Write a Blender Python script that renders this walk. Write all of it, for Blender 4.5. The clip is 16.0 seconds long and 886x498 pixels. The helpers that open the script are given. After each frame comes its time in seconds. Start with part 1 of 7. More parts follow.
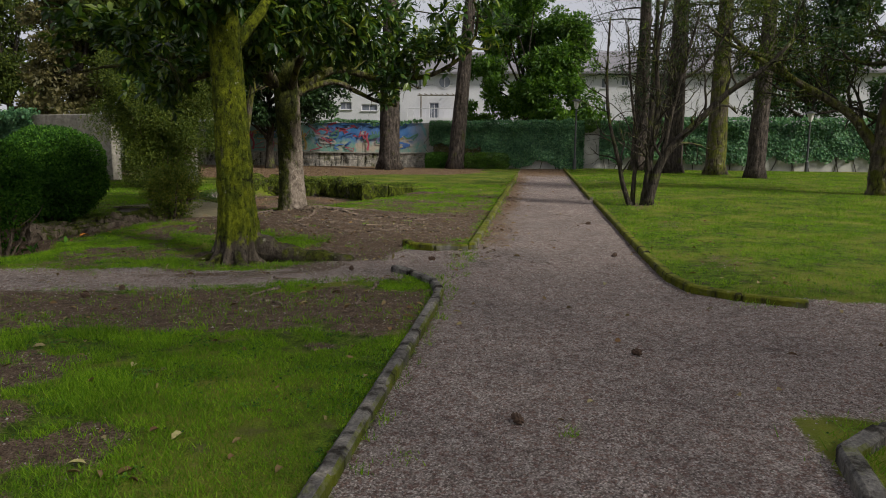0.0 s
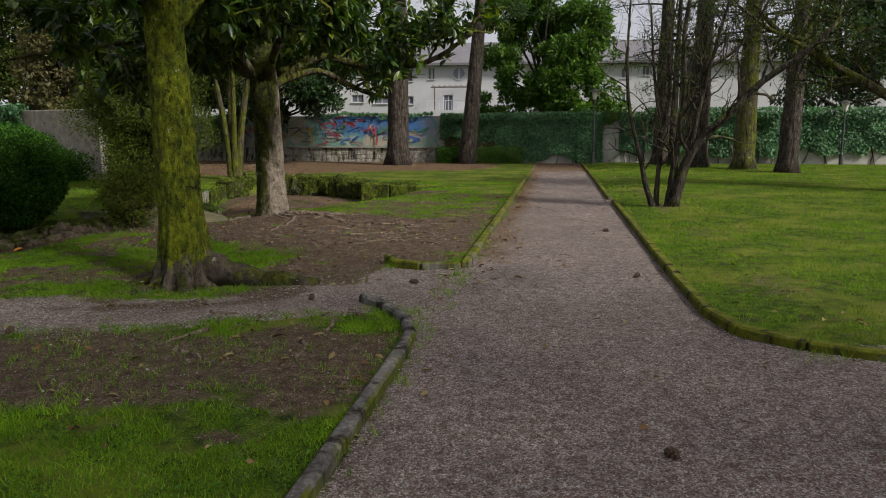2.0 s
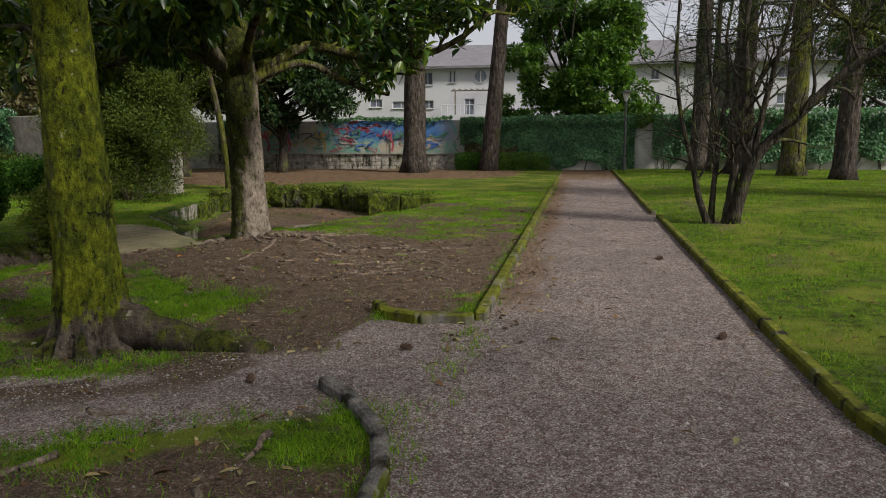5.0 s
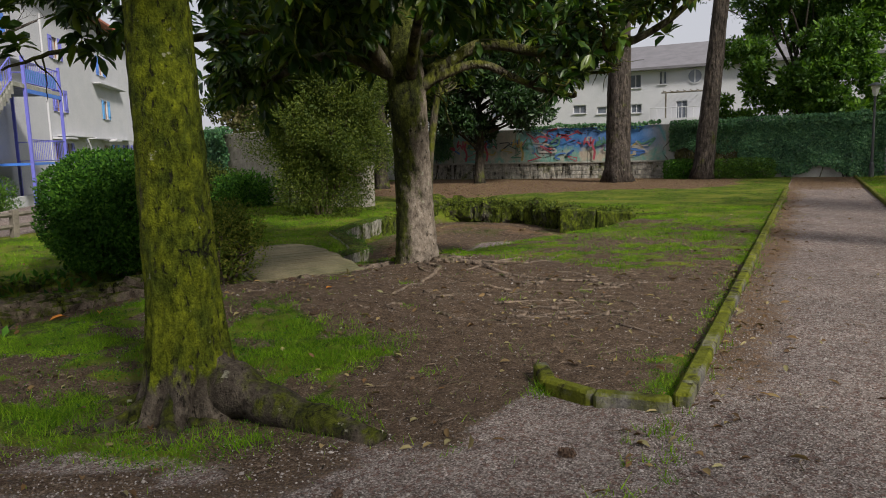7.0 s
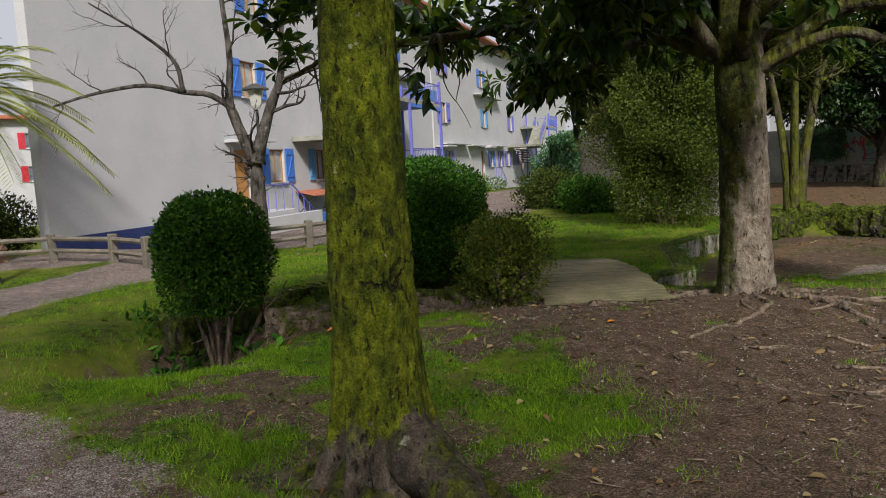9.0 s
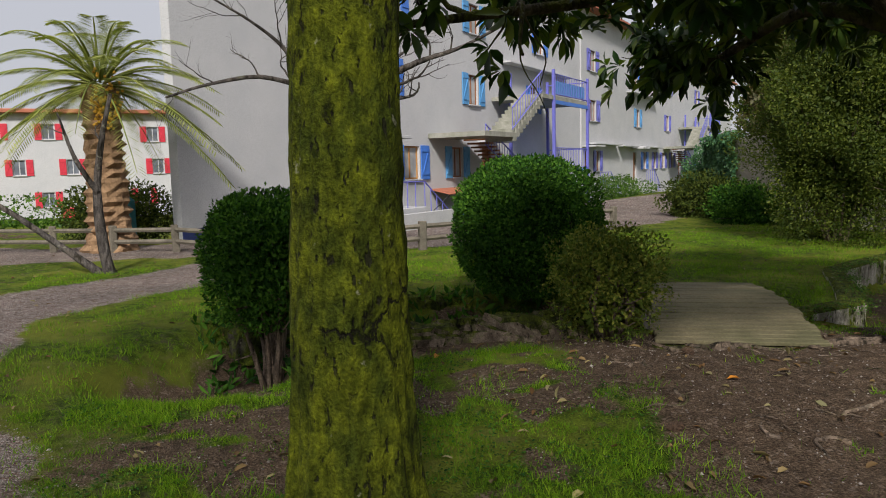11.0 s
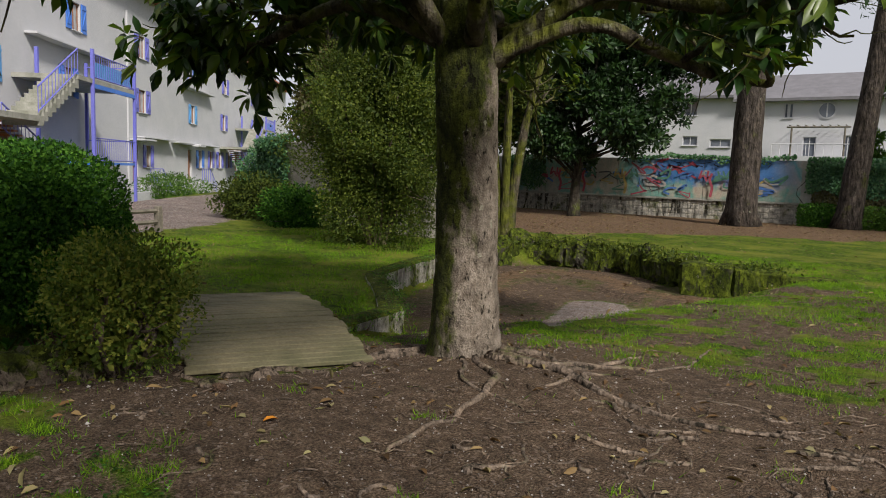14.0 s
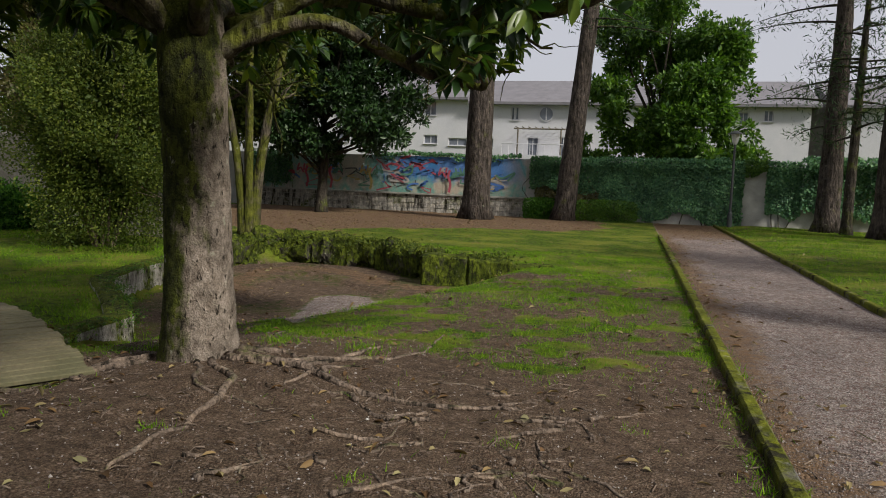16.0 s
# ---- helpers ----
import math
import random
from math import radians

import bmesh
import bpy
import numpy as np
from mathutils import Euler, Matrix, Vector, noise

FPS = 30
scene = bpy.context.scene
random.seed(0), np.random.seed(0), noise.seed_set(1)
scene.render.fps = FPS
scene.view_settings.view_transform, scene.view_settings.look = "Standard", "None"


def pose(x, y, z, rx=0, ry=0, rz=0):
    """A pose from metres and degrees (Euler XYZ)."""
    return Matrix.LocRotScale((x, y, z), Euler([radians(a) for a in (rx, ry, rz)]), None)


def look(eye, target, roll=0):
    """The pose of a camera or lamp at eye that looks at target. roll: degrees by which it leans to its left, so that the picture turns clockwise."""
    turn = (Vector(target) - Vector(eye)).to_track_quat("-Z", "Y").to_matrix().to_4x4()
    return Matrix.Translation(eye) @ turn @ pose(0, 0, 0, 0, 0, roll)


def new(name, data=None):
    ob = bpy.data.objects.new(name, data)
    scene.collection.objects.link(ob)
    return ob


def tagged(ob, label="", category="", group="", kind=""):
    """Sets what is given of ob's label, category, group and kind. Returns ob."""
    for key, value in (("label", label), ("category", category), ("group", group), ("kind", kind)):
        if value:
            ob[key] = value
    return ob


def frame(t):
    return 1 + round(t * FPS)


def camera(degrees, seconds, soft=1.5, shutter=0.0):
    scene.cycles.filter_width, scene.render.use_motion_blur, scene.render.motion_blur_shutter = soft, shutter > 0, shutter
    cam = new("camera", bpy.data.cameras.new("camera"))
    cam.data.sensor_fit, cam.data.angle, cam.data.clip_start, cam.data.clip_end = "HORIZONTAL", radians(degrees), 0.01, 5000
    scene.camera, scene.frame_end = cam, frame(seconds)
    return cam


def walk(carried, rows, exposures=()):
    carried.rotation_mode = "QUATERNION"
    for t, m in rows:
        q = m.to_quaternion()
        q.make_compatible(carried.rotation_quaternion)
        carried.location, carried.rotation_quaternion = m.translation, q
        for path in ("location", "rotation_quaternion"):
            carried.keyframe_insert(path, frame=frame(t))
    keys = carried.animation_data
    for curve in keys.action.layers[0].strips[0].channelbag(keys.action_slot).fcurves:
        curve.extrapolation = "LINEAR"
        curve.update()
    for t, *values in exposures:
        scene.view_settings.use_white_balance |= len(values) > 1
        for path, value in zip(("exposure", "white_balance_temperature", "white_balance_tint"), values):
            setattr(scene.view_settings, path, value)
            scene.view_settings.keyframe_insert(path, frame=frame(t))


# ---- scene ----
cam = camera(62.7, 16.0, soft=1.0)
METRES, EYE, TILT, LEAN, TURN = 9.7, 1.5, 0.0, 0.0, 7.3
ROWS = [
    (0.0, 0.0, 0.0, 0.0, 0.07, -8.63, -0.47),
    (0.5, 0.008, 0.0376, 0.0049, 0.38, -8.8, -0.38),
    (1.0, 0.0244, 0.084, 0.0039, 0.96, -8.87, -0.24),
    (1.5, 0.0354, 0.1271, 0.0053, 1.34, -9.06, -0.07),
    (2.0, 0.0367, 0.1683, 0.0053, 1.53, -9.21, -0.05),
    (2.5, 0.0403, 0.2077, 0.0044, 1.89, -9.31, 0.02),
    (3.0, 0.0435, 0.2467, 0.0019, 2.3, -9.42, 0.13),
    (5.5, 0.0471, 0.4423, 0.0037, 4.19, -8.53, 0.4),
    (6.0, 0.0507, 0.485, 0.0056, 9.67, -8.41, 1.19),
    (6.5, 0.0493, 0.5287, 0.0046, 15.75, -8.17, 1.61),
    (7.0, 0.0481, 0.5673, 0.0058, 19.28, -7.92, 1.62),
    (7.5, 0.0525, 0.6079, 0.0081, 28.02, -7.66, 2.31),
    (8.0, 0.0522, 0.6459, 0.0052, 33.97, -7.21, 2.42),
    (8.5, 0.0498, 0.6858, 0.0074, 39.01, -7.14, 2.41),
    (9.0, 0.0485, 0.7247, 0.005, 48.15, -6.61, 2.88),
    (9.2, 0.0410, 0.7390, 0.0050, 51.7, -6.6, 2.75),
    (11.3, -0.0191, 0.8620, 0.0028, 60.30, -6.25, 1.4),
    (11.5, -0.0261, 0.8700, 0.0024, 60.25, -6.3, 1.2),
    (12.0, -0.0500, 0.8960, 0.0008, 54.0, -6.48, 0.35),
    (12.5, -0.0700, 0.9170, -0.0003, 46.95, -6.48, -0.5),
    (13.0, -0.0795, 0.9265, 0.0000, 37.6, -6.27, -1.55),
    (13.5, -0.0775, 0.9360, -0.0010, 30.0, -6.18, -1.87),
    (14.0, -0.0681, 0.9391, -0.0003, 26.64, -6.08, -1.83),
    (14.5, -0.0638, 0.9394, 0.0003, 21.91, -6.0, -1.94),
    (15.0, -0.0622, 0.9408, -0.0003, 16.76, -5.89, -2.07),
    (15.5, -0.0587, 0.941, -0.0014, 11.68, -5.82, -2.08),
    (16.0, -0.0566, 0.9397, -0.0005, 7.19, -5.71, -2.05),
]
walk(cam, [(t, pose(0, 0, EYE, TILT, LEAN, TURN) @ pose(METRES * x, METRES * y, METRES * z, 90 + pitch, roll, yaw)) for t, x, y, z, yaw, pitch, roll in ROWS], exposures=[(0.0, 0.15), (3.0, 0.17), (5.5, 0.22), (6.5, 0.26), (9.0, 0.27), (11.5, 0.2), (12.5, 0.54), (13.0, 0.42), (14.5, 0.28), (16.0, 0.22)])

# ---- light ----
world = bpy.data.worlds.new("overcast_sky")
scene.world = world
world.use_nodes = True
SUN_EL, SUN_AZ = 40.0, 117.0        # elevation; compass angle of the sun, clockwise from +y
wn, wl = world.node_tree.nodes, world.node_tree.links
sky = wn.new("ShaderNodeTexSky")
sky.sky_type, sky.sun_disc = "NISHITA", False
sky.sun_elevation, sky.sun_rotation = radians(SUN_EL), radians(SUN_AZ)
sky.air_density, sky.dust_density = 1.0, 4.0
cloud = wn.new("ShaderNodeMix")
cloud.data_type = "RGBA"
cloud.inputs[0].default_value = 0.8
wl.new(sky.outputs[0], cloud.inputs[6])
cloud.inputs[7].default_value = (7.0, 7.0, 7.6, 1)
wl.new(cloud.outputs[2], wn["Background"].inputs[0])
wn["Background"].inputs[1].default_value = 0.078
sun = new("sun", bpy.data.lights.new("sun", "SUN"))
sun.data.energy, sun.data.angle, sun.data.color = 4.2, radians(9), (1.0, 0.95, 0.87)
sa, se = radians(SUN_AZ), radians(SUN_EL)
sun.matrix_world = look((math.sin(sa) * math.cos(se) * 60, math.cos(sa) * math.cos(se) * 60, math.sin(se) * 60), (0, 0, 0))

# ---- small tools ----
rng = np.random.default_rng(7)


def vnoise(x, y, scale, seed):
    """Smooth noise between 0 and 1 on a plane."""
    tab = np.random.default_rng(seed).random((128, 128))
    u, v = np.asarray(x) / scale, np.asarray(y) / scale
    i, j = np.floor(u).astype(int), np.floor(v).astype(int)
    f, g = u - i, v - j
    f, g = f * f * (3 - 2 * f), g * g * (3 - 2 * g)
    a, b, c, d = tab[i % 128, j % 128], tab[(i + 1) % 128, j % 128], tab[i % 128, (j + 1) % 128], tab[(i + 1) % 128, (j + 1) % 128]
    return (a * (1 - f) + b * f) * (1 - g) + (c * (1 - f) + d * f) * g


def ss(a, b, x):
    """Smooth step from 0 at a to 1 at b."""
    t = np.clip((np.asarray(x, float) - a) / (b - a), 0, 1)
    return t * t * (3 - 2 * t)


def line_dist(x, y, pts):
    """Distance from (x, y) to a polyline."""
    best = np.full(np.shape(x), 1e9)
    for (ax, ay), (bx, by) in zip(pts[:-1], pts[1:]):
        dx, dy = bx - ax, by - ay
        t = np.clip(((x - ax) * dx + (y - ay) * dy) / (dx * dx + dy * dy), 0, 1)
        best = np.minimum(best, np.hypot(x - ax - t * dx, y - ay - t * dy))
    return best


def inside(x, y, poly):
    """Signed distance to a closed outline, positive within."""
    hit = np.zeros(np.shape(x), bool)
    for (ax, ay), (bx, by) in zip(poly, poly[1:] + poly[:1]):
        hit ^= ((ay > y) != (by > y)) & (x < (bx - ax) * (y - ay) / (by - ay + 1e-12) + ax)
    d = line_dist(x, y, poly + poly[:1])
    return np.where(hit, d, -d)


def obj(name, V, F, mat, parent=None, label="", smooth=False):
    """One mesh object from arrays of corners and faces."""
    me = bpy.data.meshes.new(name)
    if isinstance(F, np.ndarray):
        k = F.shape[1]
        me.vertices.add(len(V)), me.loops.add(F.size), me.polygons.add(len(F))
        me.vertices.foreach_set("co", np.asarray(V, np.float32).ravel())
        me.loops.foreach_set("vertex_index", F.astype(np.int32).ravel())
        me.polygons.foreach_set("loop_start", np.arange(0, F.size, k, dtype=np.int32))
        me.update(calc_edges=True)
    else:
        me.from_pydata([tuple(map(float, v)) for v in V], [], [tuple(map(int, f)) for f in F])
    if mat:
        me.materials.append(mat)
    if smooth:
        me.polygons.foreach_set("use_smooth", [True] * len(me.polygons))
    me.update()
    ob = new(name, me)
    ob.parent = parent
    if label:
        tagged(ob, label)
    return ob


def part(name, bm, material, parent, label="", smooth=False):
    """Link a bmesh as one mesh object under a thing or a part."""
    me = bpy.data.meshes.new(name)
    bm.to_mesh(me)
    bm.free()
    me.materials.append(material)
    if smooth:
        me.polygons.foreach_set("use_smooth", [True] * len(me.polygons))
    ob = new(name, me)
    ob.parent = parent
    if label:
        tagged(ob, label)
    return ob


def thing(name, label, category, group="", kind="", at=None):
    """An Empty at a thing's base, which its parts hang on."""
    ob = new(name)
    ob.empty_display_size = 0.1
    if at is not None:
        ob.matrix_world = at
    return tagged(ob, label, category, group, kind)


def box(bm, x0, x1, y0, y1, z0, z1, bevel=0.0, m=None):
    """Add a box, bevelled if asked, to a bmesh."""
    r = bmesh.ops.create_cube(bm, size=1.0, matrix=Matrix.Translation(((x0 + x1) / 2, (y0 + y1) / 2, (z0 + z1) / 2)) @ Matrix.Diagonal((abs(x1 - x0), abs(y1 - y0), abs(z1 - z0), 1)))
    vs = r["verts"]
    if bevel:
        es = list({e for v in vs for e in v.link_edges})
        vs = list({v for f in bmesh.ops.bevel(bm, geom=es, offset=bevel, segments=1, affect="EDGES")["faces"] for v in f.verts})
    if m is not None:
        bmesh.ops.transform(bm, matrix=m, verts=vs)
    return bm


def boxed(*a, **k):
    return box(bmesh.new(), *a, **k)


def tube(P, R, sides=8, rough=0.0, seed=0, cap=True):
    """Corners and faces of a round bar along the points P with the radii R."""
    P, R = np.asarray(P, float), np.asarray(R, float)
    T = np.gradient(P, axis=0)
    T /= np.linalg.norm(T, axis=1)[:, None] + 1e-9
    ref = np.array([1.0, 0, 0]) if abs(T[0][2]) > 0.7 else np.array([0, 0, 1.0])
    U = np.cross(T, ref)
    U /= np.linalg.norm(U, axis=1)[:, None] + 1e-9
    W = np.cross(T, U)
    a = np.linspace(0, 2 * np.pi, sides, endpoint=False)
    rr = R[:, None] * (1 + rough * (np.random.default_rng(seed).random((len(P), sides)) - 0.5) * 2)
    V = P[:, None] + rr[..., None] * (np.cos(a)[None, :, None] * U[:, None] + np.sin(a)[None, :, None] * W[:, None])
    V = V.reshape(-1, 3)
    i, j = np.meshgrid(np.arange(len(P) - 1), np.arange(sides), indexing="ij")
    j2 = (j + 1) % sides
    F = np.stack([i * sides + j, i * sides + j2, (i + 1) * sides + j2, (i + 1) * sides + j], -1).reshape(-1, 4)
    F = [tuple(f) for f in F]
    if cap:
        n = (len(P) - 1) * sides
        F.append(tuple(range(n, n + sides)))
        F.append(tuple(range(sides - 1, -1, -1)))
    return V, F


def joined(pieces):
    """Join several (corners, faces) into one."""
    V, F, n = [], [], 0
    for v, f in pieces:
        V.append(np.asarray(v))
        F += [tuple(k + n for k in q) for q in f]
        n += len(v)
    return np.concatenate(V), F


def bar(P, Q, r, sides=6):
    return tube(np.array([P, Q], float), np.array([r, r]), sides)


def unit(v):
    v = np.asarray(v, float)
    return v / (np.linalg.norm(v, axis=-1, keepdims=True) + 1e-9)


def curve_pts(ctrl, n):
    """n points on a smooth curve through the control points."""
    C = np.asarray(ctrl, float)
    C = np.concatenate([[2 * C[0] - C[1]], C, [2 * C[-1] - C[-2]]])
    out = []
    m = len(C) - 3
    for s in np.linspace(0, m - 1e-6, n):
        i = int(s)
        t = s - i
        a, b, c, d = C[i:i + 4]
        out.append(0.5 * (2 * b + (c - a) * t + (2 * a - 5 * b + 4 * c - d) * t * t + (3 * b - a - 3 * c + d) * t ** 3))
    return np.array(out)


def leaves(P, D, N, length, width, fold=0.2, fine=False):
    """Leaf blades as arrays: base points P, axes D, rough normals N."""
    D = unit(D)
    S = unit(np.cross(D, N))
    N = np.cross(S, D)
    L, W = np.asarray(length)[:, None], np.asarray(width)[:, None]
    n = len(P)
    up = N * W * fold
    if fine:
        V = np.stack([P, P + D * L * 0.3 + S * W * 0.42 + up, P + D * L * 0.68 + S * W * 0.45 + up * 0.8, P + D * L - N * L * 0.12, P + D * L * 0.68 - S * W * 0.45 + up * 0.8, P + D * L * 0.3 - S * W * 0.42 + up, P + D * L * 0.5], 1).reshape(-1, 3)
        o = np.arange(n)[:, None] * 7
        F = np.concatenate([o + np.array([q]) for q in ([0, 6, 1], [1, 6, 2], [6, 3, 2], [0, 5, 6], [5, 4, 6], [6, 4, 3])])
    else:
        V = np.stack([P, P + D * L * 0.5 + S * W * 0.5 + up, P + D * L, P + D * L * 0.5 - S * W * 0.5 + up], 1).reshape(-1, 3)
        o = np.arange(n)[:, None] * 4
        F = np.concatenate([o + np.array([[0, 2, 1]]), o + np.array([[0, 3, 2]])])
    return V, F


def scatter_dirs(n, r):
    d = r.normal(size=(n, 3))
    return unit(d)


# ---- materials ----
def material(name, rough=0.8, metal=0.0, spec=0.3):
    m = bpy.data.materials.new(name)
    m.use_nodes = True
    b = m.node_tree.nodes["Principled BSDF"]
    b.inputs["Roughness"].default_value, b.inputs["Metallic"].default_value = rough, metal
    b.inputs["Specular IOR Level"].default_value = spec
    return m, m.node_tree.nodes, m.node_tree.links, b


def tex(nodes, links, coord, scale, detail=4, kind="noise", stretch=None):
    src = coord
    if stretch:
        mp = nodes.new("ShaderNodeMapping")
        mp.inputs["Scale"].default_value = stretch
        links.new(coord, mp.inputs["Vector"])
        src = mp.outputs[0]
    t = nodes.new("ShaderNodeTexNoise" if kind == "noise" else "ShaderNodeTexVoronoi")
    t.inputs["Scale"].default_value = scale
    if kind == "noise":
        t.inputs["Detail"].default_value = detail
        t.inputs["Roughness"].default_value = 0.6
    links.new(src, t.inputs["Vector"])
    return t


def ramp(nodes, links, fac, stops):
    r = nodes.new("ShaderNodeValToRGB")
    e = r.color_ramp.elements
    while len(e) < len(stops):
        e.new(0.5)
    for el, (p, c) in zip(e, stops):
        el.position, el.color = p, (*c, 1) if len(c) == 3 else c
    links.new(fac, r.inputs[0])
    return r.outputs[0]


def mixc(nodes, links, fac, a, b, mode="MIX"):
    m = nodes.new("ShaderNodeMix")
    m.data_type, m.blend_type = "RGBA", mode
    for sock, v in ((m.inputs[0], fac), (m.inputs[6], a), (m.inputs[7], b)):
        if isinstance(v, (int, float)):
            sock.default_value = v
        elif isinstance(v, tuple):
            sock.default_value = (*v, 1)
        else:
            links.new(v, sock)
    return m.outputs[2]


def calc(nodes, links, op, a, b=0.0, c=None):
    m = nodes.new("ShaderNodeMath")
    m.operation = op
    for k, v in enumerate((a, b, c)):
        if v is None:
            continue
        if isinstance(v, (int, float)):
            m.inputs[k].default_value = v
        else:
            links.new(v, m.inputs[k])
    return m.outputs[0]


def bump(nodes, links, b, height, strength=0.5, dist=0.01):
    n = nodes.new("ShaderNodeBump")
    n.inputs["Strength"].default_value, n.inputs["Distance"].default_value = strength, dist
    links.new(height, n.inputs["Height"])
    links.new(n.outputs[0], b.inputs["Normal"])


def place_of(nodes):
    return nodes.new("ShaderNodeNewGeometry").outputs["Position"]


def plain(name, col, col2=None, scale=6.0, rough=0.7, spec=0.3, metal=0.0, bumps=0.3, grain=60.0, dist=0.004, stretch=None):
    """A surface of two near colours at two scales, with fine relief."""
    m, n, l, b = material(name, rough, metal, spec)
    p = place_of(n)
    col2 = col2 or tuple(c * 0.7 for c in col)
    big, fine = tex(n, l, p, scale, 5, stretch=stretch), tex(n, l, p, grain, 3, stretch=stretch)
    c = mixc(n, l, ramp(n, l, big.outputs[0], [(0.35, (0, 0, 0)), (0.68, (1, 1, 1))]), col, col2)
    f = ramp(n, l, fine.outputs[0], [(0.3, (0.78, 0.78, 0.78)), (0.7, (1.18, 1.18, 1.18))])
    l.new(mixc(n, l, 1.0, c, f, "MULTIPLY"), b.inputs["Base Color"])
    bump(n, l, b, fine.outputs[0], bumps, dist)
    return m


def leafy(name, cols, rough=0.5, spec=0.4, through_light=0.25):
    """Leaves: each blade has its own shade, with some light passing through."""
    m, n, l, b = material(name, rough, 0, spec)
    g = n.new("ShaderNodeNewGeometry")
    k = len(cols) - 1
    c = ramp(n, l, g.outputs["Random Per Island"], [(i / k, col) for i, col in enumerate(cols)])
    big = tex(n, l, g.outputs["Position"], 1.6, 3)
    c = mixc(n, l, 1.0, c, ramp(n, l, big.outputs[0], [(0.3, (0.55, 0.6, 0.55)), (0.7, (1.3, 1.25, 1.1))]), "MULTIPLY")
    l.new(c, b.inputs["Base Color"])
    t = n.new("ShaderNodeBsdfTranslucent")
    l.new(mixc(n, l, 1.0, c, (1.25, 1.35, 0.55), "MULTIPLY"), t.inputs[0])
    mx = n.new("ShaderNodeMixShader")
    mx.inputs[0].default_value = through_light
    l.new(b.outputs[0], mx.inputs[1])
    l.new(t.outputs[0], mx.inputs[2])
    l.new(mx.outputs[0], n["Material Output"].inputs[0])
    return m


def bark(name, wood, wood2, moss, moss_amount, crack=9.0, side=(0, 0, 0), lichen=0.0, bare_foot=0.0, gap=0.37):
    """Bark: upright fissures, moss in patches (more on one side), pale lichen spots."""
    m, n, l, b = material(name, 0.9, 0, 0.15)
    p = place_of(n)
    fis = tex(n, l, p, crack, 5, stretch=(1, 1, 0.22))
    fine = tex(n, l, p, 55, 4)
    vor = tex(n, l, p, crack * 2.4, kind="voronoi", stretch=(1, 1, 0.3))
    c = ramp(n, l, fis.outputs[0], [(0.34, tuple(v * 0.35 for v in wood2)), (0.5, wood), (0.72, wood2)])
    c = mixc(n, l, 1.0, c, ramp(n, l, fine.outputs[0], [(0.3, (0.6, 0.6, 0.6)), (0.7, (1.3, 1.3, 1.3))]), "MULTIPLY")
    patch = tex(n, l, p, 2.3, 6)
    geo = n.new("ShaderNodeNewGeometry")
    dot = n.new("ShaderNodeVectorMath")
    dot.operation = "DOT_PRODUCT"
    l.new(geo.outputs["Normal"], dot.inputs[0])
    dot.inputs[1].default_value = side
    f = calc(n, l, "ADD", patch.outputs[0], calc(n, l, "MULTIPLY", dot.outputs["Value"], 0.22))
    f = calc(n, l, "ADD", f, calc(n, l, "MULTIPLY", fine.outputs[0], 0.25))
    f = ramp(n, l, f, [(0.78 - moss_amount * 0.42, (0, 0, 0)), (0.92 - moss_amount * 0.42, (1, 1, 1))])
    if bare_foot:
        sep = n.new("ShaderNodeSeparateXYZ")
        l.new(p, sep.inputs[0])
        up = calc(n, l, "ADD", calc(n, l, "MULTIPLY", sep.outputs[2], 1 / bare_foot), calc(n, l, "MULTIPLY", patch.outputs[0], 1.2))
        f = calc(n, l, "MULTIPLY", f, ramp(n, l, up, [(0.62, (0.12, 0.12, 0.12)), (1.0, (1, 1, 1))]))
    mossc = mixc(n, l, fine.outputs[0], moss, tuple(v * 0.45 for v in moss))
    c = mixc(n, l, f, c, mossc)
    c = mixc(n, l, ramp(n, l, fis.outputs[0], [(gap, (0.9, 0.9, 0.9)), (gap + 0.08, (0, 0, 0))]), c, (0.018, 0.015, 0.01))
    worn = tex(n, l, p, 5.5, 5)
    c = mixc(n, l, 1.0, c, ramp(n, l, worn.outputs[0], [(0.3, (0.55, 0.55, 0.55)), (0.5, (0.95, 0.95, 0.95)), (0.7, (1.45, 1.4, 1.3))]), "MULTIPLY")
    if lichen:
        sp = tex(n, l, p, 7, 3)
        c = mixc(n, l, ramp(n, l, sp.outputs[0], [(0.67 - lichen * 0.1, (0, 0, 0)), (0.78 - lichen * 0.1, (0.6, 0.6, 0.6))]), c, (0.30, 0.30, 0.23))
    l.new(c, b.inputs["Base Color"])
    h = calc(n, l, "ADD", calc(n, l, "MULTIPLY", fis.outputs[0], 1.4), calc(n, l, "MULTIPLY", vor.outputs["Distance"], 0.5))
    h = calc(n, l, "ADD", h, calc(n, l, "MULTIPLY", fine.outputs[0], 0.35))
    bump(n, l, b, h, 1.0, 0.05)
    return m


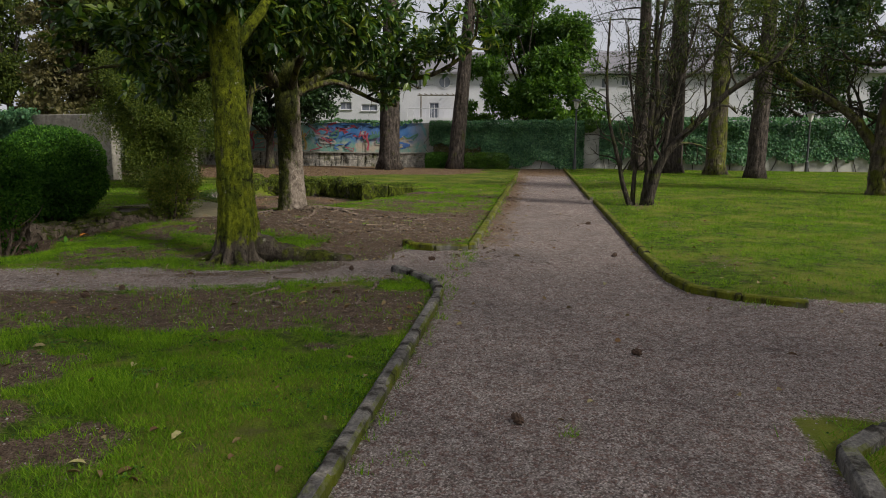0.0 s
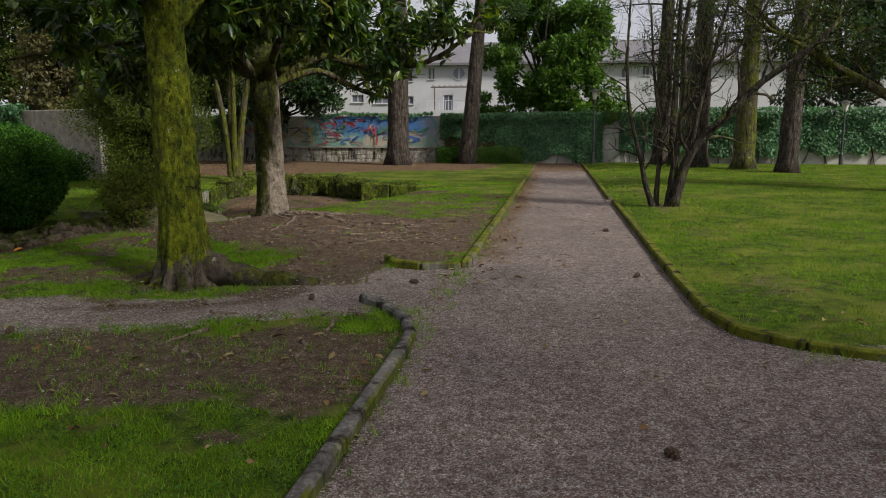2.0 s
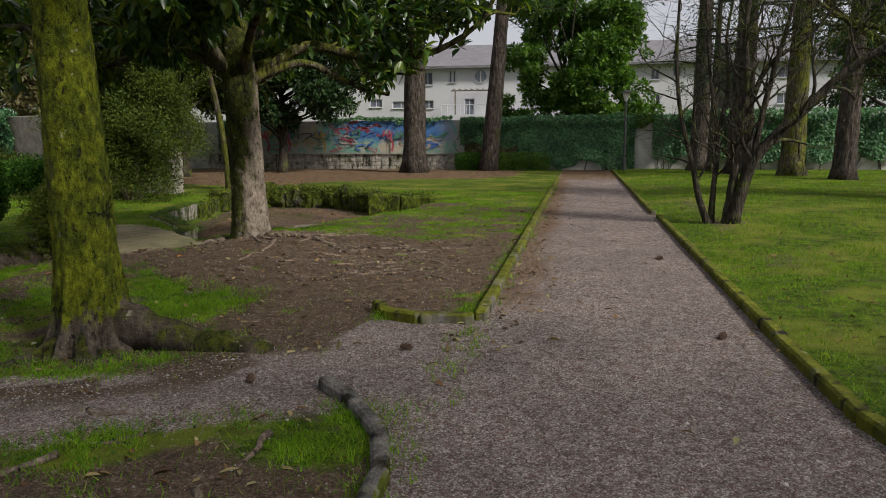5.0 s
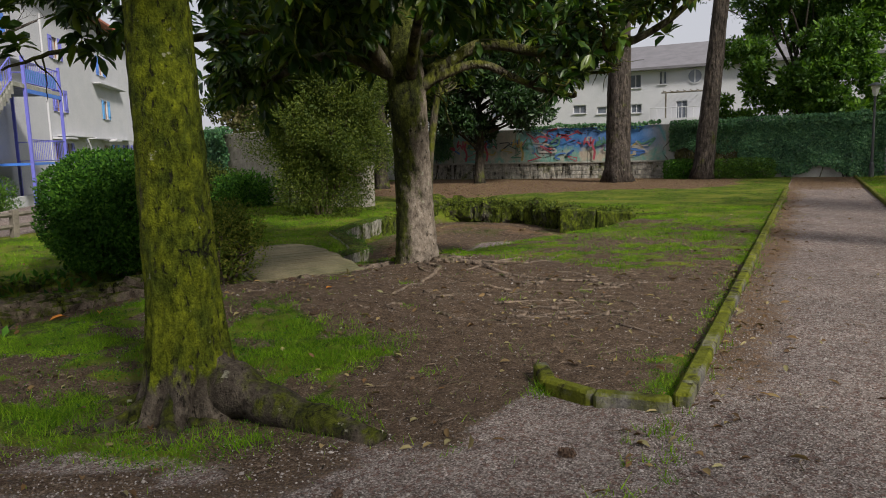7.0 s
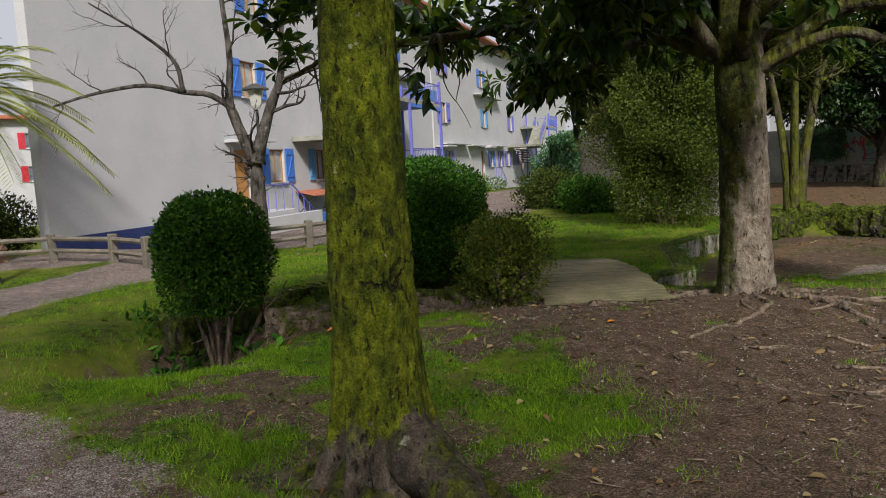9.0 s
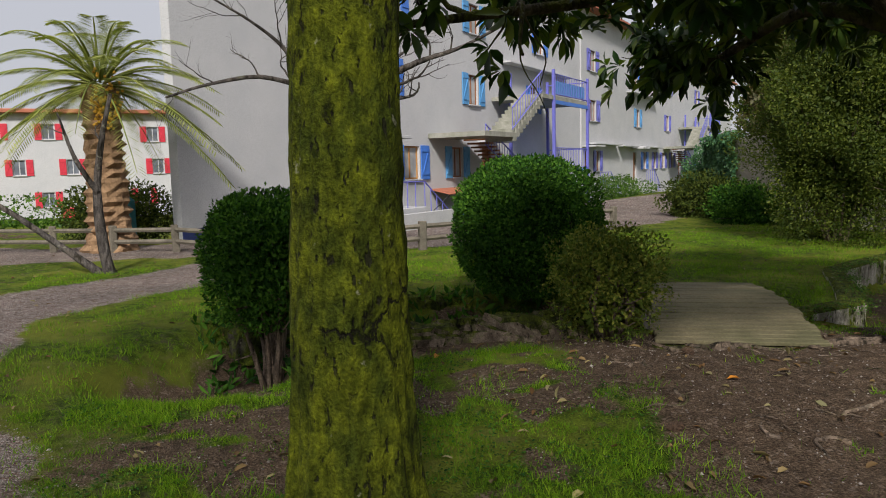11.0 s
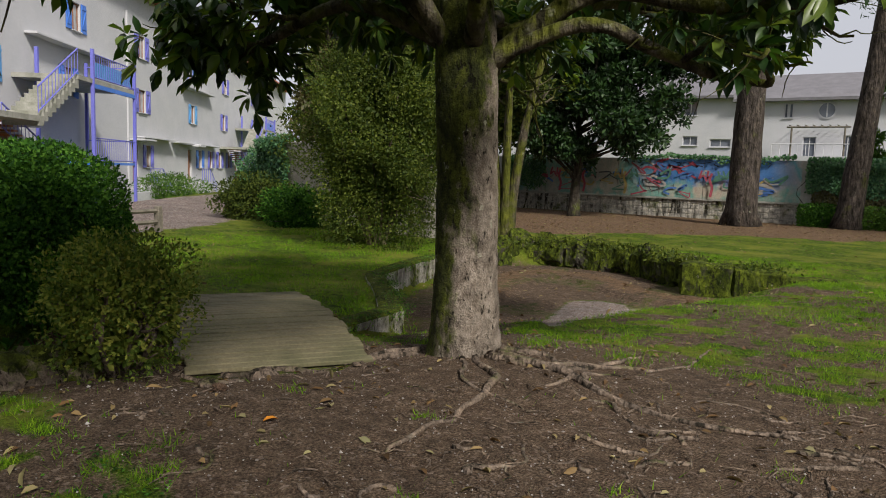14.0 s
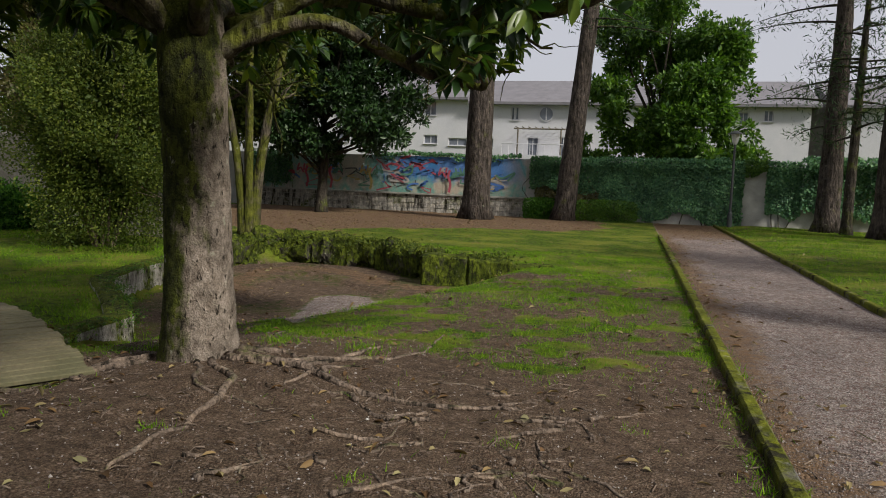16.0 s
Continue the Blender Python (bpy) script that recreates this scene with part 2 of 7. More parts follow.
def magnolia_bark(name, wood, wood2, moss, moss2, amount, side, high=0.0, foot=0.0, crack=0.5, lichen=0.3):
    """Smooth scaly bark: moss cushions in uneven patches, short dark pits, a few long cracks and pale lichen."""
    m, n, l, b = material(name, 0.92, 0, 0.12)
    geo = n.new("ShaderNodeNewGeometry")
    p = geo.outputs["Position"]
    sep = n.new("ShaderNodeSeparateXYZ")
    l.new(p, sep.inputs[0])
    fine, mid, large = tex(n, l, p, 85, 5), tex(n, l, p, 21, 5, stretch=(1, 1, 0.65)), tex(n, l, p, 3.4, 5, stretch=(1, 1, 0.5))
    tone = tex(n, l, p, 7.5, 5, stretch=(1, 1, 0.6))
    c = mixc(n, l, ramp(n, l, mid.outputs[0], [(0.36, (0, 0, 0)), (0.62, (1, 1, 1))]), wood, wood2)
    c = mixc(n, l, 1.0, c, ramp(n, l, fine.outputs[0], [(0.3, (0.62, 0.61, 0.6)), (0.7, (1.3, 1.28, 1.26))]), "MULTIPLY")
    c = mixc(n, l, 1.0, c, ramp(n, l, tone.outputs[0], [(0.32, (0.5, 0.48, 0.46)), (0.66, (1.25, 1.22, 1.2))]), "MULTIPLY")
    dot = n.new("ShaderNodeVectorMath")
    dot.operation = "DOT_PRODUCT"
    l.new(geo.outputs["Normal"], dot.inputs[0])
    dot.inputs[1].default_value = side
    f = calc(n, l, "ADD", calc(n, l, "MULTIPLY_ADD", mid.outputs[0], 0.35, -0.175), large.outputs[0])
    f = calc(n, l, "ADD", f, calc(n, l, "MULTIPLY", dot.outputs["Value"], 0.2))
    f = calc(n, l, "ADD", f, calc(n, l, "MULTIPLY_ADD", sep.outputs[2], high, -high))
    if foot:
        f = calc(n, l, "SUBTRACT", f, ramp(n, l, calc(n, l, "ADD", sep.outputs[2], calc(n, l, "MULTIPLY", tone.outputs[0], 0.5)), [(foot, (0.55, 0.55, 0.55)), (foot + 0.3, (0, 0, 0))]))
    f = ramp(n, l, f, [(0.62 - amount * 0.4, (0, 0, 0)), (0.76 - amount * 0.4, (1, 1, 1))])
    mc = mixc(n, l, ramp(n, l, tone.outputs[0], [(0.36, (0, 0, 0)), (0.6, (1, 1, 1))]), moss2, moss)
    mc = mixc(n, l, 1.0, mc, ramp(n, l, mid.outputs[0], [(0.34, (0.35, 0.38, 0.35)), (0.55, (1.0, 1.0, 1.0)), (0.72, (1.45, 1.4, 1.2))]), "MULTIPLY")
    mc = mixc(n, l, 1.0, mc, ramp(n, l, fine.outputs[0], [(0.3, (0.55, 0.55, 0.55)), (0.7, (1.35, 1.35, 1.3))]), "MULTIPLY")
    c = mixc(n, l, f, c, mc)
    sp = tex(n, l, p, 11, 4)
    c = mixc(n, l, ramp(n, l, sp.outputs[0], [(0.70 - lichen * 0.1, (0, 0, 0)), (0.75 - lichen * 0.1, (0.65, 0.65, 0.65))]), c, (0.34, 0.335, 0.25))
    pit = tex(n, l, p, 30, 3, stretch=(1, 1, 0.42))
    pits = ramp(n, l, pit.outputs[0], [(0.33, (0.85, 0.85, 0.85)), (0.39, (0, 0, 0))])
    c = mixc(n, l, pits, c, (0.016, 0.014, 0.010))
    bend = n.new("ShaderNodeVectorMath")
    bend.operation = "MULTIPLY_ADD"
    l.new(mid.outputs["Color"], bend.inputs[0])
    bend.inputs[1].default_value = (0.16, 0.16, 0.16)
    l.new(p, bend.inputs[2])
    edge = tex(n, l, bend.outputs[0], 5.5, kind="voronoi", stretch=(1, 1, 0.55))
    edge.feature = "DISTANCE_TO_EDGE"
    cr = calc(n, l, "MULTIPLY", ramp(n, l, edge.outputs[0], [(0.012, (1, 1, 1)), (0.04, (0, 0, 0))]), ramp(n, l, large.outputs[0], [(0.62 - crack * 0.3, (0, 0, 0)), (0.70 - crack * 0.3, (0.95, 0.95, 0.95))]))
    c = mixc(n, l, cr, c, (0.014, 0.012, 0.009))
    l.new(c, b.inputs["Base Color"])
    h = calc(n, l, "ADD", calc(n, l, "MULTIPLY", mid.outputs[0], 1.3), calc(n, l, "MULTIPLY", fine.outputs[0], 0.45))
    h = calc(n, l, "SUBTRACT", h, calc(n, l, "ADD", calc(n, l, "MULTIPLY", pits, 0.7), cr))
    bump(n, l, b, h, 1.0, 0.035)
    return m


MAGNOLIA_1_BARK = magnolia_bark("mossy_magnolia_bark", (0.06, 0.05, 0.04), (0.115, 0.10, 0.08), (0.135, 0.155, 0.010), (0.055, 0.074, 0.008), 0.95, (0.5, -0.4, 0.1), 0.0, 0.30, 0.25, 0.35)
MAGNOLIA_2_BARK = magnolia_bark("grey_magnolia_bark", (0.155, 0.13, 0.105), (0.265, 0.232, 0.195), (0.07, 0.08, 0.014), (0.026, 0.03, 0.010), 0.46, (-1.5, -0.7, 0.0), 0.20, 0.0, 0.12, 0.5)
FOOT_BARK = magnolia_bark("bare_root_bark", (0.06, 0.05, 0.04), (0.11, 0.095, 0.075), (0.07, 0.08, 0.010), (0.035, 0.042, 0.008), 0.22, (0.2, -0.2, 0.5), 0.0, 0.0, 0.2, 0.3)
PINE_BARK = bark("pine_bark", (0.055, 0.045, 0.038), (0.115, 0.095, 0.082), (0.09, 0.10, 0.02), 0.12, 12, (0, 0, 0), 0.1)
MOSSY_BARK = bark("mossy_bark", (0.08, 0.066, 0.048), (0.15, 0.13, 0.10), (0.11, 0.12, 0.018), 0.42, 9, (0.3, -0.4, 0.4), 0.3)
TWIG_BARK = bark("twig_bark", (0.045, 0.038, 0.03), (0.085, 0.072, 0.058), (0.10, 0.12, 0.02), 0.3, 14, (0, 0, 0.5), 0.3)
GREY_BARK = bark("grey_bark", (0.075, 0.065, 0.06), (0.13, 0.12, 0.11), (0.10, 0.11, 0.03), 0.12, 10, (0, 0, 0), 0.4)
ROOT_BARK = bark("root_bark", (0.17, 0.13, 0.10), (0.27, 0.21, 0.165), (0.09, 0.11, 0.02), 0.12, 12, (0, 0, 0.3), 0.2)
MAGNOLIA_LEAF = leafy("magnolia_leaf", [(0.012, 0.036, 0.012), (0.026, 0.066, 0.015), (0.06, 0.115, 0.018), (0.16, 0.21, 0.026)], 0.38, 0.45, 0.35)
BOX_LEAF = leafy("box_leaf", [(0.012, 0.045, 0.008), (0.04, 0.12, 0.014), (0.10, 0.22, 0.026)], 0.75, 0.15)
DRY_BOX_LEAF = leafy("ageing_box_leaf", [(0.05, 0.09, 0.015), (0.13, 0.18, 0.03), (0.24, 0.25, 0.05)], 0.7, 0.15, 0.25)
VIBURNUM_LEAF = leafy("olive_evergreen_leaf", [(0.03, 0.055, 0.010), (0.065, 0.095, 0.014), (0.12, 0.145, 0.024)], 0.6, 0.2, 0.35)
IVY_LEAF = leafy("ivy_leaf", [(0.03, 0.095, 0.052), (0.075, 0.19, 0.095), (0.15, 0.29, 0.14)], 0.5, 0.35, 0.3)
IVY_DRY = leafy("dry_ivy_leaf", [(0.07, 0.065, 0.03), (0.10, 0.095, 0.035), (0.13, 0.11, 0.05)], 0.6, 0.3)
CEDAR_LEAF = leafy("conifer_needles", [(0.012, 0.03, 0.014), (0.035, 0.075, 0.03), (0.05, 0.09, 0.04)], 0.6, 0.25)
BAY_LEAF = leafy("bright_evergreen_leaf", [(0.025, 0.07, 0.012), (0.065, 0.15, 0.018), (0.13, 0.235, 0.028)], 0.5, 0.35, 0.35)
OLIVE_LEAF = leafy("olive_green_leaf", [(0.014, 0.026, 0.006), (0.05, 0.075, 0.013), (0.085, 0.105, 0.018)], 0.8, 0.15)
PALM_LEAF = leafy("palm_frond", [(0.16, 0.19, 0.05), (0.24, 0.28, 0.07), (0.34, 0.36, 0.12)], 0.5, 0.35)
DARK_LEAF = leafy("dark_glossy_leaf", [(0.006, 0.018, 0.006), (0.016, 0.042, 0.012), (0.04, 0.085, 0.022)], 0.45, 0.35, 0.2)
GRASS_BLADE = leafy("grass_blade", [(0.07, 0.16, 0.008), (0.125, 0.25, 0.012), (0.22, 0.34, 0.022)], 0.7, 0.15, 0.35)
FALLEN_LEAF = leafy("fallen_leaf", [(0.09, 0.05, 0.025), (0.15, 0.085, 0.04), (0.22, 0.16, 0.08), (0.27, 0.24, 0.13)], 0.7, 0.2, 0.1)
# ---- ground ----
POND = [(-5.7, 13.95), (-6.15, 13.9), (-6.38, 15.0), (-7.3, 16.0), (-8.1, 16.8), (-8.6, 18.1), (-9.2, 21.4), (-8.4, 22.7), (-6.6, 22.8), (-5.1, 21.4), (-3.0, 21.8), (-3.4, 20.0), (-4.3, 17.6), (-5.1, 15.4)]
POND_WALLED = [POND[i] for i in range(11)]
CHANNEL = [(-7.3, 12.95), (-8.0, 12.4), (-8.4, 11.2), (-8.6, 10.0), (-8.0, 8.9), (-7.1, 8.45)]
SIDE_PATH = [(1.0, 5.6), (6.0, 5.4), (14.0, 5.0), (30.0, 4.0)]
LEFT_PATH = [(-0.8, 8.9), (-3.0, 7.6), (-5.0, 6.95), (-8.0, 5.85), (-10.7, 6.0), (-11.9, 7.4), (-13.0, 8.8), (-15.0, 10.6), (-17.5, 14.5), (-21.0, 21.0)]
DIRT = [(-0.95, 8.2), (-1.9, 8.6), (-2.9, 9.3), (-3.3, 10.3), (-4.4, 10.9), (-5.4, 10.9), (-6.2, 11.4), (-6.2, 12.6), (-5.8, 13.6), (-5.2, 14.5), (-4.0, 14.9), (-2.6, 14.3), (-1.9, 14.3), (-1.2, 15.4), (-0.9, 15.2)]
BARE_PATCH = [(-1.05, 5.4), (-2.4, 5.35), (-4.4, 5.1), (-6.6, 5.6), (-6.2, 6.6), (-3.9, 6.5), (-2.0, 6.9), (-1.05, 6.9)]
NEEDLE_BED = [(-18.0, 27.5), (-10.6, 25.6), (-6.6, 29.8), (-3.2, 31.4), (-2.2, 33.5), (-3.0, 38.0), (-18.0, 38.0)]


def height(x, y):
    """Height of the ground."""
    x, y = np.asarray(x, float), np.asarray(y, float)
    z = 0.17 * np.exp(-((x + 5.2) ** 2 / 2.2 + (y - 11.3) ** 2 / 1.6)) + 0.15 * np.exp(-((x + 4.3) ** 2 / 1.2 + (y - 13.5) ** 2 / 1.8))
    z -= 0.07 * np.exp(-line_dist(x, y, [(-5.75, 11.95), (-5.45, 13.2)]) ** 2 / 0.12) + 0.09 * np.exp(-((x + 3.8) ** 2 + (y - 8.9) ** 2) / 0.9)
    z += 0.05 * ss(1.55, 2.6, x) * (1 - ss(60, 90, np.hypot(x, y))) * ss(6.8, 7.6, y)
    z += 0.035 * (vnoise(x, y, 1.7, 3) - 0.5) * ss(1.2, 2.4, np.abs(x - 0.3)) + 0.012 * (vnoise(x, y, 0.35, 4) - 0.5)
    fn, fs = (x + 19.9) * 0.797 + (y - 9.03) * 0.604, (y - 9.03) * 0.797 - (x + 19.9) * 0.604
    z -= (0.9 + 0.018 * np.clip(fs, 0, 60)) * ss(4.5, 0.4, fn) * ss(-0.5, 4, fs) + 1.9 * ss(-24, -45, x) * ss(-1, -5, fs)
    bed = ss(-0.15, 0.35, inside(x, y, DIRT))
    z += bed * 0.04 * (vnoise(x, y, 0.22, 5) - 0.5)
    d = inside(x, y, POND)
    wall = line_dist(x, y, POND_WALLED)
    soft = line_dist(x, y, [POND[10], POND[11], POND[12], POND[13], POND[0]])
    hard = ss(-0.05, 0.12, d)
    z = z * (1 - ss(-0.6, 0.3, d)) - 0.36 * hard * ss(0.0, 1.3, soft) - 0.06 * ss(-1.4, 0.0, d) * (wall > 1.5)
    c = line_dist(x, y, CHANNEL)
    z -= 0.5 * (1 - ss(0.25, 0.95, c + 0.25 * (vnoise(x, y, 0.5, 9) - 0.5)))
    return z


def zones(x, y):
    """How much gravel, bare soil and needle litter lies at a place; the rest is grass."""
    x, y = np.asarray(x, float), np.asarray(y, float)
    w = (vnoise(x, y, 0.6, 21) - 0.5) * 0.35 + (vnoise(x, y, 0.17, 22) - 0.5) * 0.2
    main = np.minimum(x + 0.86, 1.43 - x)
    gravel = ss(-0.03, 0.05, main + w * 0.05) * ss(-60, -40, y) * (1 - ss(37.6, 38.2, y))
    side = ss(-0.15, 0.25, 1.62 - line_dist(x, y, SIDE_PATH) + w * 0.6) * (x > 1.2)
    left = ss(-0.25, 0.35, 0.72 - line_dist(x, y, LEFT_PATH[:4]) + w) * (x < -0.7) * (y > 5)
    left2 = ss(-0.15, 0.25, 1.05 - line_dist(x, y, LEFT_PATH[3:]) + w * 0.5) * (x < -6)
    road = ss(-0.1, 0.1, inside(x, y, [(-14.6, 13.4), (-16.6, 20.6), (-24, 34), (-32, 34), (-19, 9), (-19.5, 6), (-40, -10), (-40, -16), (-16.8, 5.5)]))
    ends = np.maximum(ss(-0.04, 0.04, inside(x, y, [(-0.9, 6.5), (-0.95, 7.0), (-1.1, 7.4), (-1.4, 7.85), (-1.7, 8.2), (-1.9, 9.0), (-1.8, 9.85), (-0.7, 9.9), (-0.7, 6.4)])), ss(-0.04, 0.04, inside(x, y, [(1.3, 8.4), (1.4, 8.4), (1.42, 7.9), (1.55, 7.36), (1.95, 7.0), (2.48, 6.79), (3.3, 6.6), (3.3, 5.0), (1.3, 5.0)])))
    gravel = np.maximum.reduce([gravel, side, left, left2, road, ends])
    soil = ss(-0.35, 0.3, inside(x, y, DIRT) + w * 1.2)
    soil = np.maximum(soil, ss(-0.3, 0.3, inside(x, y, BARE_PATCH) + w * 1.6) * 0.9)
    soil = np.maximum(soil, ss(-0.1, 0.2, inside(x, y, POND) - 0.1 + w * 0.5) * ss(0.5, 1.7, line_dist(x, y, POND[11:13])) * (0.55 + 0.45 * ss(0.35, 0.6, vnoise(x, y, 0.6, 43))))
    soil = np.maximum(soil, 1 - ss(0.4, 0.8, line_dist(x, y, CHANNEL) + w))
    soil = np.maximum(soil, ss(0.5, 0.2, line_dist(x, y, [(-6.2, 11.6), (-7.3, 9.8), (-7.0, 9.0)]) + w * 0.7))
    soil = np.maximum(soil, 0.75 * ss(0.75, 0.35, np.hypot(x + 3.8, y - 8.8) + w))
    soil = np.maximum(soil, 0.8 * ss(0.5, 0.15, line_dist(x, y, [(-3.6, 8.8), (-2.6, 8.5)]) + w))
    soil = np.maximum(soil, 0.55 * ss(0.5, 0.75, vnoise(x, y, 1.3, 31)) * ss(1.7, 2.4, x) * ss(3.4, 2.0, x) * ss(7, 8, y))
    soil = np.maximum(soil, 0.85 * ss(0.54, 0.7, vnoise(x, y, 0.8, 33) * 0.6 + vnoise(x, y, 0.25, 34) * 0.4) * (x < -0.9) * ss(6.2, 5.0, y))
    soil = np.maximum(soil, 0.7 * ss(0.6, 0.1, np.hypot(x - 2.4, y - 17.0) + w))
    soil = np.maximum(soil, 0.85 * ss(0.44, 0.58, vnoise(x, y, 0.2, 35) * 0.4 + vnoise(x, y, 0.5, 39) * 0.3 + vnoise(x, y, 1.1, 36) * 0.3) * ss(3.3, 1.8, np.hypot(x + 4.1, y - 9.7)))
    soil = np.maximum(soil, 0.85 * ss(0.43, 0.6, vnoise(x, y, 0.3, 37) * 0.6 + vnoise(x, y, 1.0, 38) * 0.4) * ss(6.0, 0.8, np.abs(y - 15.2)) * ss(-0.9, -1.2, x) * ss(-5.5, -4, x))
    soil = np.maximum(soil, 0.75 * ss(0.46, 0.66, vnoise(x, y, 0.19, 45) * 0.55 + vnoise(x, y, 0.55, 46) * 0.45) * ss(12.5, 14.0, y) * ss(25.0, 19.0, y) * (x < -0.86) * ss(-7.0, -5.5, x))
    slab = ss(0.75, 0.35, line_dist(x, y, [(-5.35, 16.0), (-5.4, 17.2), (-5.75, 19.0)]) + w * 0.8)
    gravel, soil = np.maximum(gravel, slab * 0.9), soil * (1 - slab)
    litter = ss(-0.8, 0.8, inside(x, y, NEEDLE_BED) + w * 3)
    litter = np.maximum(litter, 0.85 * ss(0.0, 0.4, inside(x, y, POND) - 0.5) * ss(2.0, 0.6, line_dist(x, y, POND_WALLED) + w * 1.5))
    litter = np.maximum(litter, 0.6 * gravel * ss(0.9, 0.2, x + 0.86 + w) * ss(9, 11, y) * (x > -0.9))
    litter = np.maximum(litter, 0.7 * gravel * ss(27, 33, y + w * 4) * (np.abs(x - 0.3) < 1.3))
    soil = np.maximum(soil, ss(0.28, 0.05, x + 0.86) * (x > -0.86) * 0.5 * (vnoise(x, y, 0.9, 41)))
    soil[...] = soil * (1 - np.maximum.reduce([left2, road, side, ends * 0.8]))
    return gravel, np.clip(soil, 0, 1), np.clip(litter, 0, 1)


def ground_material():
    m, n, l, b = material("park_ground", 0.95, 0, 0.12)
    p = place_of(n)

    def mask(name):
        a = n.new("ShaderNodeAttribute")
        a.attribute_name = name
        return a.outputs["Fac"]
    fine, mid, big = tex(n, l, p, 70, 5), tex(n, l, p, 9, 5), tex(n, l, p, 0.9, 4)
    stones = tex(n, l, p, 95, kind="voronoi")
    stones2 = tex(n, l, p, 48, kind="voronoi")
    # gravel: crushed stone in greys and rose browns
    g = ramp(n, l, stones.outputs["Color"], [(0.1, (0.17, 0.145, 0.13)), (0.42, (0.35, 0.31, 0.285)), (0.7, (0.46, 0.415, 0.385)), (0.95, (0.66, 0.62, 0.59))])
    g = mixc(n, l, ramp(n, l, stones2.outputs["Color"], [(0.62, (0, 0, 0)), (0.72, (1, 1, 1))]), g, (0.26, 0.19, 0.165))
    g = mixc(n, l, 1.0, g, ramp(n, l, stones.outputs["Distance"], [(0.15, (1.12, 1.12, 1.12)), (0.75, (0.5, 0.5, 0.5))]), "MULTIPLY")
    g = mixc(n, l, 1.0, g, ramp(n, l, big.outputs[0], [(0.3, (0.72, 0.71, 0.72)), (0.7, (1.16, 1.12, 1.1))]), "MULTIPLY")
    g = mixc(n, l, 1.0, g, ramp(n, l, fine.outputs[0], [(0.3, (0.72, 0.7, 0.69)), (0.7, (1.3, 1.28, 1.27))]), "MULTIPLY")
    g = mixc(n, l, 1.0, g, ramp(n, l, mid.outputs[0], [(0.32, (0.7, 0.67, 0.66)), (0.6, (1.1, 1.1, 1.1))]), "MULTIPLY")
    g = mixc(n, l, ramp(n, l, tex(n, l, p, 26, 4).outputs[0], [(0.63, (0, 0, 0)), (0.7, (0.8, 0.8, 0.8))]), g, (0.10, 0.06, 0.05))
    # soil: dark trodden earth with bits
    s = ramp(n, l, fine.outputs[0], [(0.3, (0.03, 0.022, 0.016)), (0.52, (0.108, 0.08, 0.056)), (0.75, (0.27, 0.212, 0.156))])
    s = mixc(n, l, ramp(n, l, stones2.outputs["Color"], [(0.8, (0, 0, 0)), (0.86, (0.8, 0.8, 0.8))]), s, (0.30, 0.25, 0.21))
    s = mixc(n, l, 1.0, s, ramp(n, l, mid.outputs[0], [(0.3, (0.5, 0.48, 0.46)), (0.7, (1.35, 1.28, 1.22))]), "MULTIPLY")
    s = mixc(n, l, 0.3, s, mixc(n, l, 1.0, g, (0.60, 0.50, 0.39), "MULTIPLY"))
    # litter: brown needles and leaf bits
    t = ramp(n, l, fine.outputs[0], [(0.3, (0.07, 0.045, 0.028)), (0.5, (0.165, 0.108, 0.066)), (0.72, (0.28, 0.20, 0.13))])
    t = mixc(n, l, 1.0, t, ramp(n, l, mid.outputs[0], [(0.3, (0.6, 0.6, 0.6)), (0.7, (1.3, 1.25, 1.2))]), "MULTIPLY")
    # turf: moss and grass between blades
    k = ramp(n, l, fine.outputs[0], [(0.28, (0.022, 0.038, 0.005)), (0.5, (0.075, 0.135, 0.010)), (0.75, (0.18, 0.265, 0.02))])
    k = mixc(n, l, 1.0, k, ramp(n, l, mid.outputs[0], [(0.3, (0.28, 0.3, 0.26)), (0.7, (1.5, 1.4, 1.2))]), "MULTIPLY")
    k = mixc(n, l, ramp(n, l, tex(n, l, p, 5.5, 6).outputs[0], [(0.55, (0, 0, 0)), (0.66, (0.75, 0.75, 0.75))]), k, (0.085, 0.068, 0.045))
    k = mixc(n, l, ramp(n, l, big.outputs[0], [(0.45, (0, 0, 0)), (0.62, (0.75, 0.75, 0.75))]), k, (0.20, 0.215, 0.03))
    jitter = calc(n, l, "MULTIPLY", calc(n, l, "ADD", calc(n, l, "SUBTRACT", mid.outputs[0], 0.5), calc(n, l, "SUBTRACT", fine.outputs[0], 0.5)), 0.75)

    def over(base, col, name):
        f = calc(n, l, "ADD", mask(name), calc(n, l, "MULTIPLY", jitter, calc(n, l, "MULTIPLY", calc(n, l, "COMPARE", mask(name), 0.5, 0.499), 1.0)))
        return mixc(n, l, ramp(n, l, f, [(0.36, (0, 0, 0)), (0.62, (1, 1, 1))]), base, col)
    c = over(k, g, "gravel")
    c = over(c, s, "soil")
    c = over(c, t, "litter")
    l.new(c, b.inputs["Base Color"])
    h = calc(n, l, "ADD", calc(n, l, "MULTIPLY", stones.outputs["Distance"], -0.6), calc(n, l, "MULTIPLY", fine.outputs[0], 1.2))
    h = calc(n, l, "ADD", h, calc(n, l, "MULTIPLY", mid.outputs[0], 1.0))
    bump(n, l, b, h, 1.0, 0.035)
    return m


